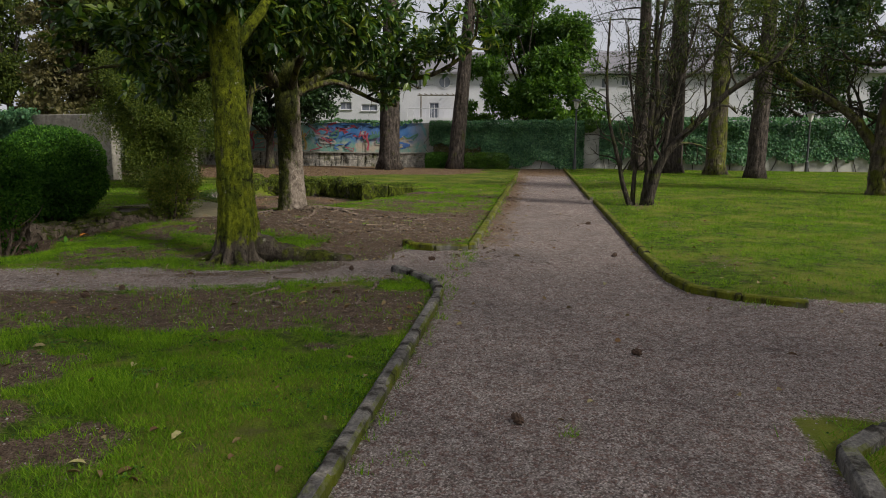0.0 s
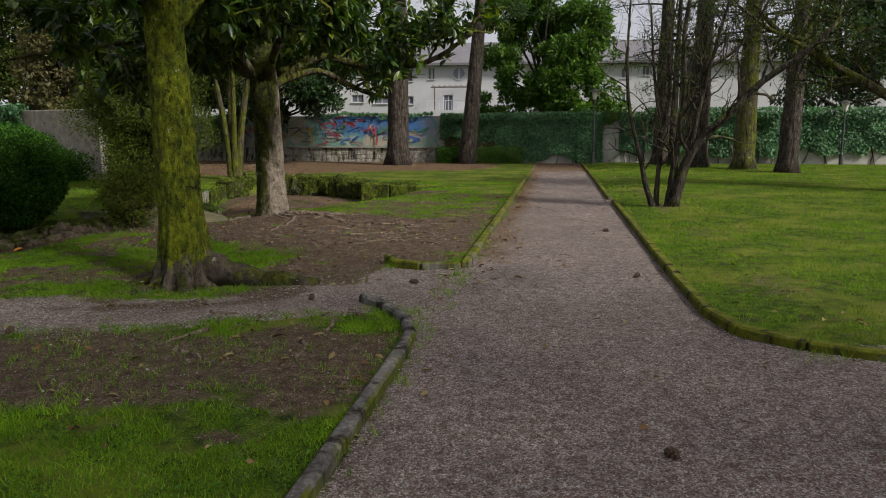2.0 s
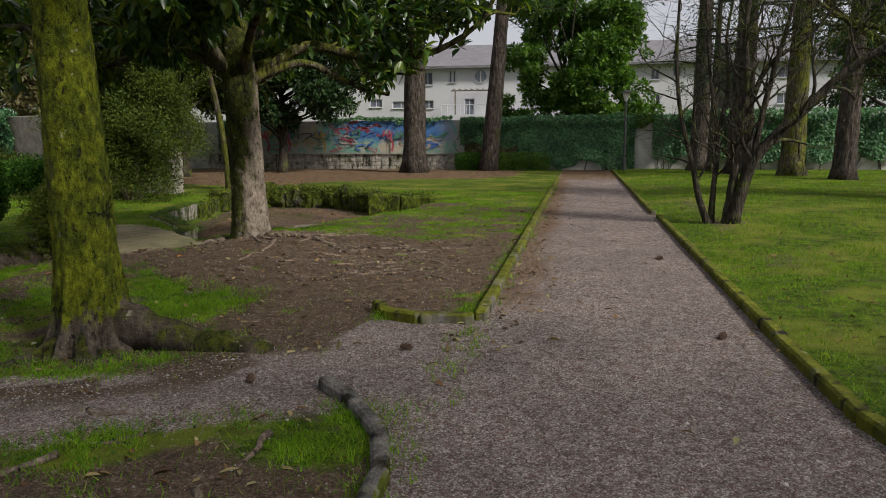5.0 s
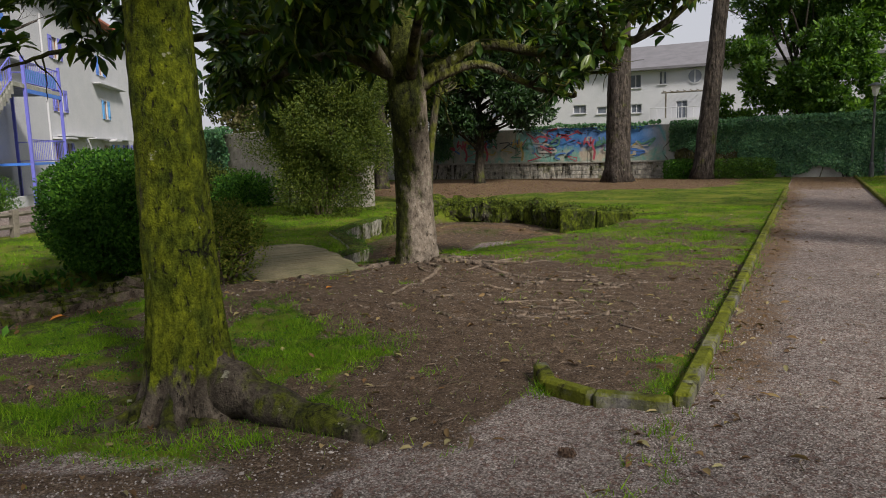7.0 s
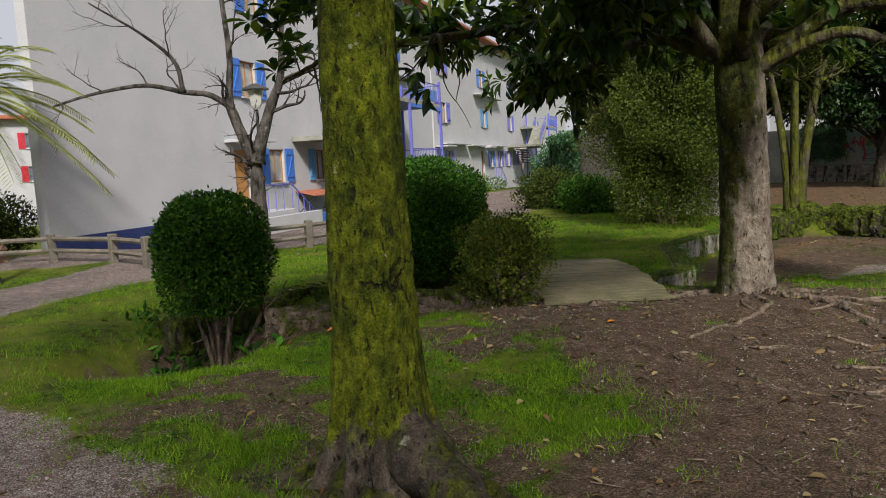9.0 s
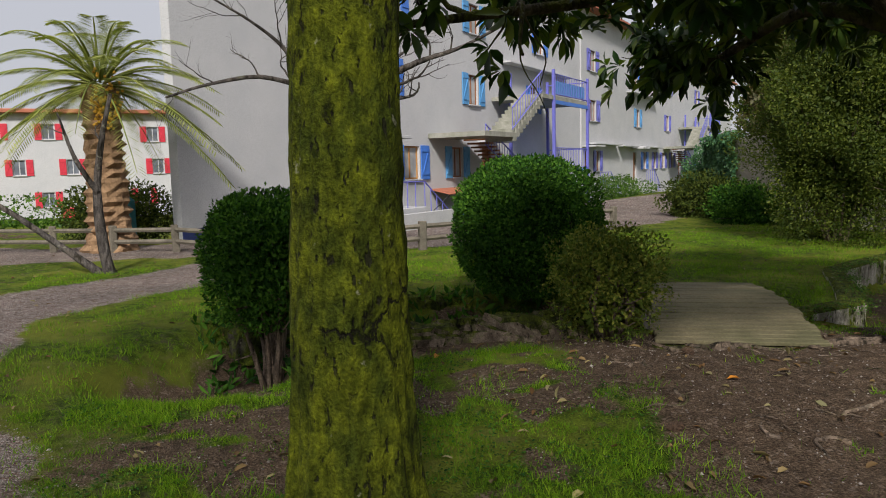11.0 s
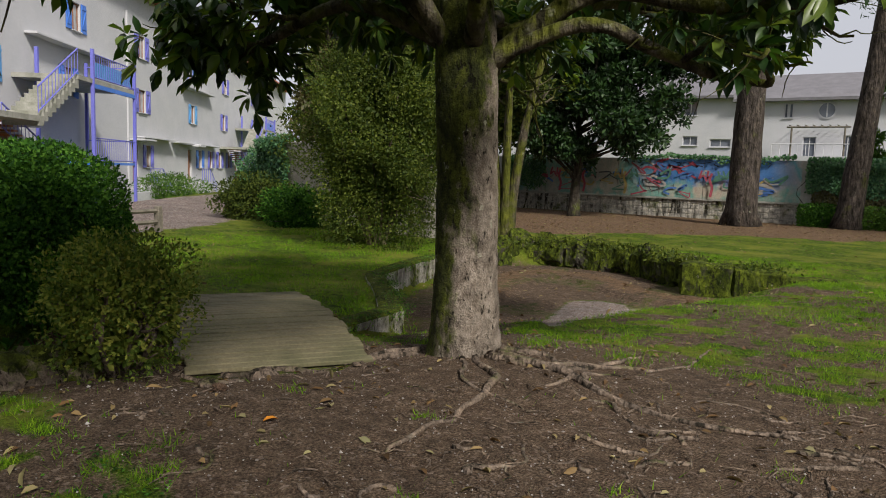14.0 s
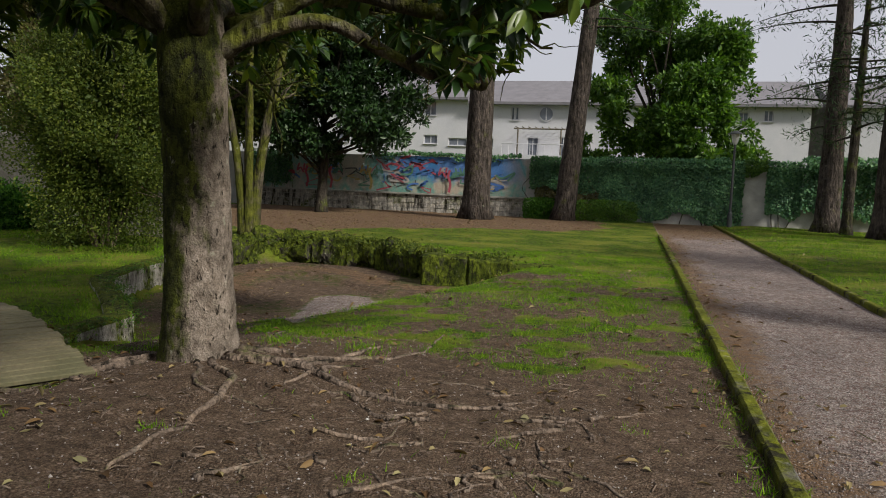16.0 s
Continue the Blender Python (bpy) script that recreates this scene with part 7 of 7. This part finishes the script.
sz = rs.uniform(0.003, 0.008, n_) * np.where(rs.random(n_) < 0.02, 2.0, 1)
ang = rs.uniform(0, 6.28, n_)
ca, sn = np.cos(ang)[:, None], np.sin(ang)[:, None]
o = octa[None] * (sz[:, None, None] * rs.uniform(0.6, 1.4, (n_, 6, 1)))
V = c[:, None] + np.stack([o[..., 0] * ca - o[..., 1] * sn, o[..., 0] * sn + o[..., 1] * ca, o[..., 2]], -1)
F = (np.arange(n_)[:, None, None] * 6 + np.array([(0, 1, 4), (1, 2, 4), (2, 3, 4), (3, 0, 4), (1, 0, 5), (2, 1, 5), (3, 2, 5), (0, 3, 5)])[None]).reshape(-1, 3)
m, n, l, b = material("loose_gravel", 0.85, 0, 0.2)
gg = n.new("ShaderNodeNewGeometry")
l.new(ramp(n, l, gg.outputs["Random Per Island"], [(0.0, (0.08, 0.065, 0.055)), (0.4, (0.20, 0.17, 0.15)), (0.8, (0.31, 0.275, 0.25)), (1.0, (0.42, 0.39, 0.36))]), b.inputs["Base Color"])
tagged(obj("loose_gravel", V.reshape(-1, 3), F, m), "loose grey and rose gravel stones on the path", "gravel", kind="stuff")

# twigs
P = []
x, y = strewn(1600, -6.2, 1.4, 8.0, 15.0, lambda g, s, l, x, y: 0.4 * s + 0.05 * g)
for a_, b_ in zip(x, y):
    t_, L = rs.uniform(0, 6.28), rs.uniform(0.04, 0.2)
    z = gz(a_, b_) + 0.008
    P.append(tube(np.array([(a_, b_, z), (a_ + math.cos(t_) * L / 2, b_ + math.sin(t_) * L / 2, z + 0.012), (a_ + math.cos(t_ + 0.3) * L, b_ + math.sin(t_ + 0.3) * L, z)]), np.array([0.005, 0.004, 0.002]), 4, 0, 0, False))
V, F = joined(P)
tagged(obj("twigs", V, F, ROOT_BARK), "broken brown twigs strewn over bare soil", "twigs", kind="stuff")

# grass
def turf(n, x0, x1, y0, y1, size, name, label):
    x, y = strewn(n, x0, x1, y0, y1, lambda g, s, l, x, y: np.clip(1.1 * (1 - g) * (1 - s) * (1 - l) + 0.008 * s, 0, 1) * (0.04 + 0.96 * ss(0.38, 0.6, vnoise(x, y, 0.13, 81) * 0.45 + vnoise(x, y, 0.34, 84) * 0.3 + vnoise(x, y, 0.9, 83) * 0.25)))
    k = inside(x, y, POND) < 0.3
    x, y = x[k], y[k]
    n_ = len(x)
    h = size * rs.uniform(0.5, 1.4, n_) * (0.6 + 0.8 * vnoise(x, y, 0.6, 82))
    a = rs.uniform(0, 6.28, n_)
    w = size * 0.085
    z = height(x, y)
    lean = rs.normal(size=(n_, 2)) * h[:, None] * 0.55
    base = np.stack([x, y, z - 0.004], 1)
    side = np.stack([np.cos(a) * w, np.sin(a) * w, a * 0], 1)
    tip = base + np.concatenate([lean, h[:, None]], 1)
    V = np.stack([base - side, base + side, tip], 1).reshape(-1, 3)
    return tagged(obj(name, V, np.arange(n_ * 3).reshape(-1, 3), GRASS_BLADE), label, "grass", kind="stuff")


# clover and daisy leaves lying low in the lawn
for x0, x1, y0, y1, n0 in ((-6.5, -0.87, 1.6, 11.0, 60000), (1.5, 6.0, 1.5, 14.0, 20000), (-6.0, -0.87, 11.0, 20.0, 16000)):
    x, y = strewn(n0, x0, x1, y0, y1, lambda g, s, l, x, y: np.clip((1 - g) * (1 - s) * (1 - l), 0, 1) * ss(0.5, 0.68, vnoise(x, y, 0.22, 91) * 0.6 + vnoise(x, y, 0.7, 92) * 0.4))
    n_ = len(x)
    V, F = leaves(np.stack([x, y, height(x, y) + rs.uniform(0.004, 0.022, n_)], 1), unit(np.stack([rs.normal(size=n_), rs.normal(size=n_), rs.uniform(-0.1, 0.5, n_)], 1)), rs.normal(size=(n_, 3)) * 0.4 + np.array([0, 0, 1]), rs.uniform(0.012, 0.03, n_), rs.uniform(0.009, 0.018, n_))
    tagged(obj("clover", V, F, BOX_LEAF), "patches of low clover and daisy leaves in lawn", "clover", kind="stuff")
turf(430000, -6.5, -0.85, 1.6, 11.0, 0.037, "grass", "short uneven green lawn grass")
turf(90000, 1.5, 7.0, 1.5, 15.0, 0.042, "grass", "short green lawn grass beside the path")
turf(130000, -6.0, -0.85, 11.0, 24.0, 0.042, "grass", "short mossy lawn grass around dry pond")
turf(120000, -14.5, -6.0, 6.5, 22.0, 0.05, "grass", "short green lawn grass beyond the stream")
turf(90000, 1.4, 14.0, 15.0, 37.0, 0.06, "grass", "bright green lawn under the pines")


def tufts(spots, n, size, name, label):
    """Taller tufts of grass at chosen places."""
    x, y = [], []
    for cx, cy, r_ in spots:
        x.append(cx + rs.normal(size=n) * r_), y.append(cy + rs.normal(size=n) * r_)
    x, y = np.concatenate(x), np.concatenate(y)
    m_ = len(x)
    h = size * rs.uniform(0.5, 1.5, m_)
    a = rs.uniform(0, 6.28, m_)
    base = np.stack([x, y, height(x, y) - 0.005], 1)
    side = np.stack([np.cos(a), np.sin(a), a * 0], 1) * 0.004
    tip = base + np.concatenate([rs.normal(size=(m_, 2)) * h[:, None] * 0.6, h[:, None]], 1)
    V = np.stack([base - side, base + side, tip], 1).reshape(-1, 3)
    return tagged(obj(name, V, np.arange(m_ * 3).reshape(-1, 3), GRASS_BLADE), label, "grass", kind="stuff")


tufts([(-4.2, 8.3, 0.14), (-3.7, 8.25, 0.12), (-3.3, 8.3, 0.1), (-4.5, 8.5, 0.15), (-3.0, 8.45, 0.08), (-1.1, 7.6, 0.1), (-1.0, 7.1, 0.09), (-1.7, 9.8, 0.05), (-4.4, 14.3, 0.1), (-3.7, 14.4, 0.1), (-5.2, 13.9, 0.07), (2.1, 7.0, 0.12), (1.7, 3.4, 0.15), (-3.2, 10.2, 0.12)], 170, 0.055, "grass_tufts", "fresh green grass tufts by roots and kerbs")
x, y = strewn(900, -1.05, -0.74, 2.0, 30.0, lambda g, s, l, x, y: 0 * x + 1)
tufts([(a, b, 0.03) for a, b in zip(x[:420], y[:420])], 9, 0.045, "grass_tufts", "grass and moss tufts along the kerb")

tufts([(-2.9, 12.1, 0.04), (-3.6, 11.4, 0.04), (-2.3, 12.9, 0.05), (-2.6, 9.9, 0.05), (-1.6, 13.4, 0.05), (-4.1, 12.2, 0.05), (-4.9, 12.0, 0.04), (-0.6, 3.2, 0.05), (0.2, 3.6, 0.03)], 40, 0.03, "grass_tufts", "small grass tufts in trodden soil")
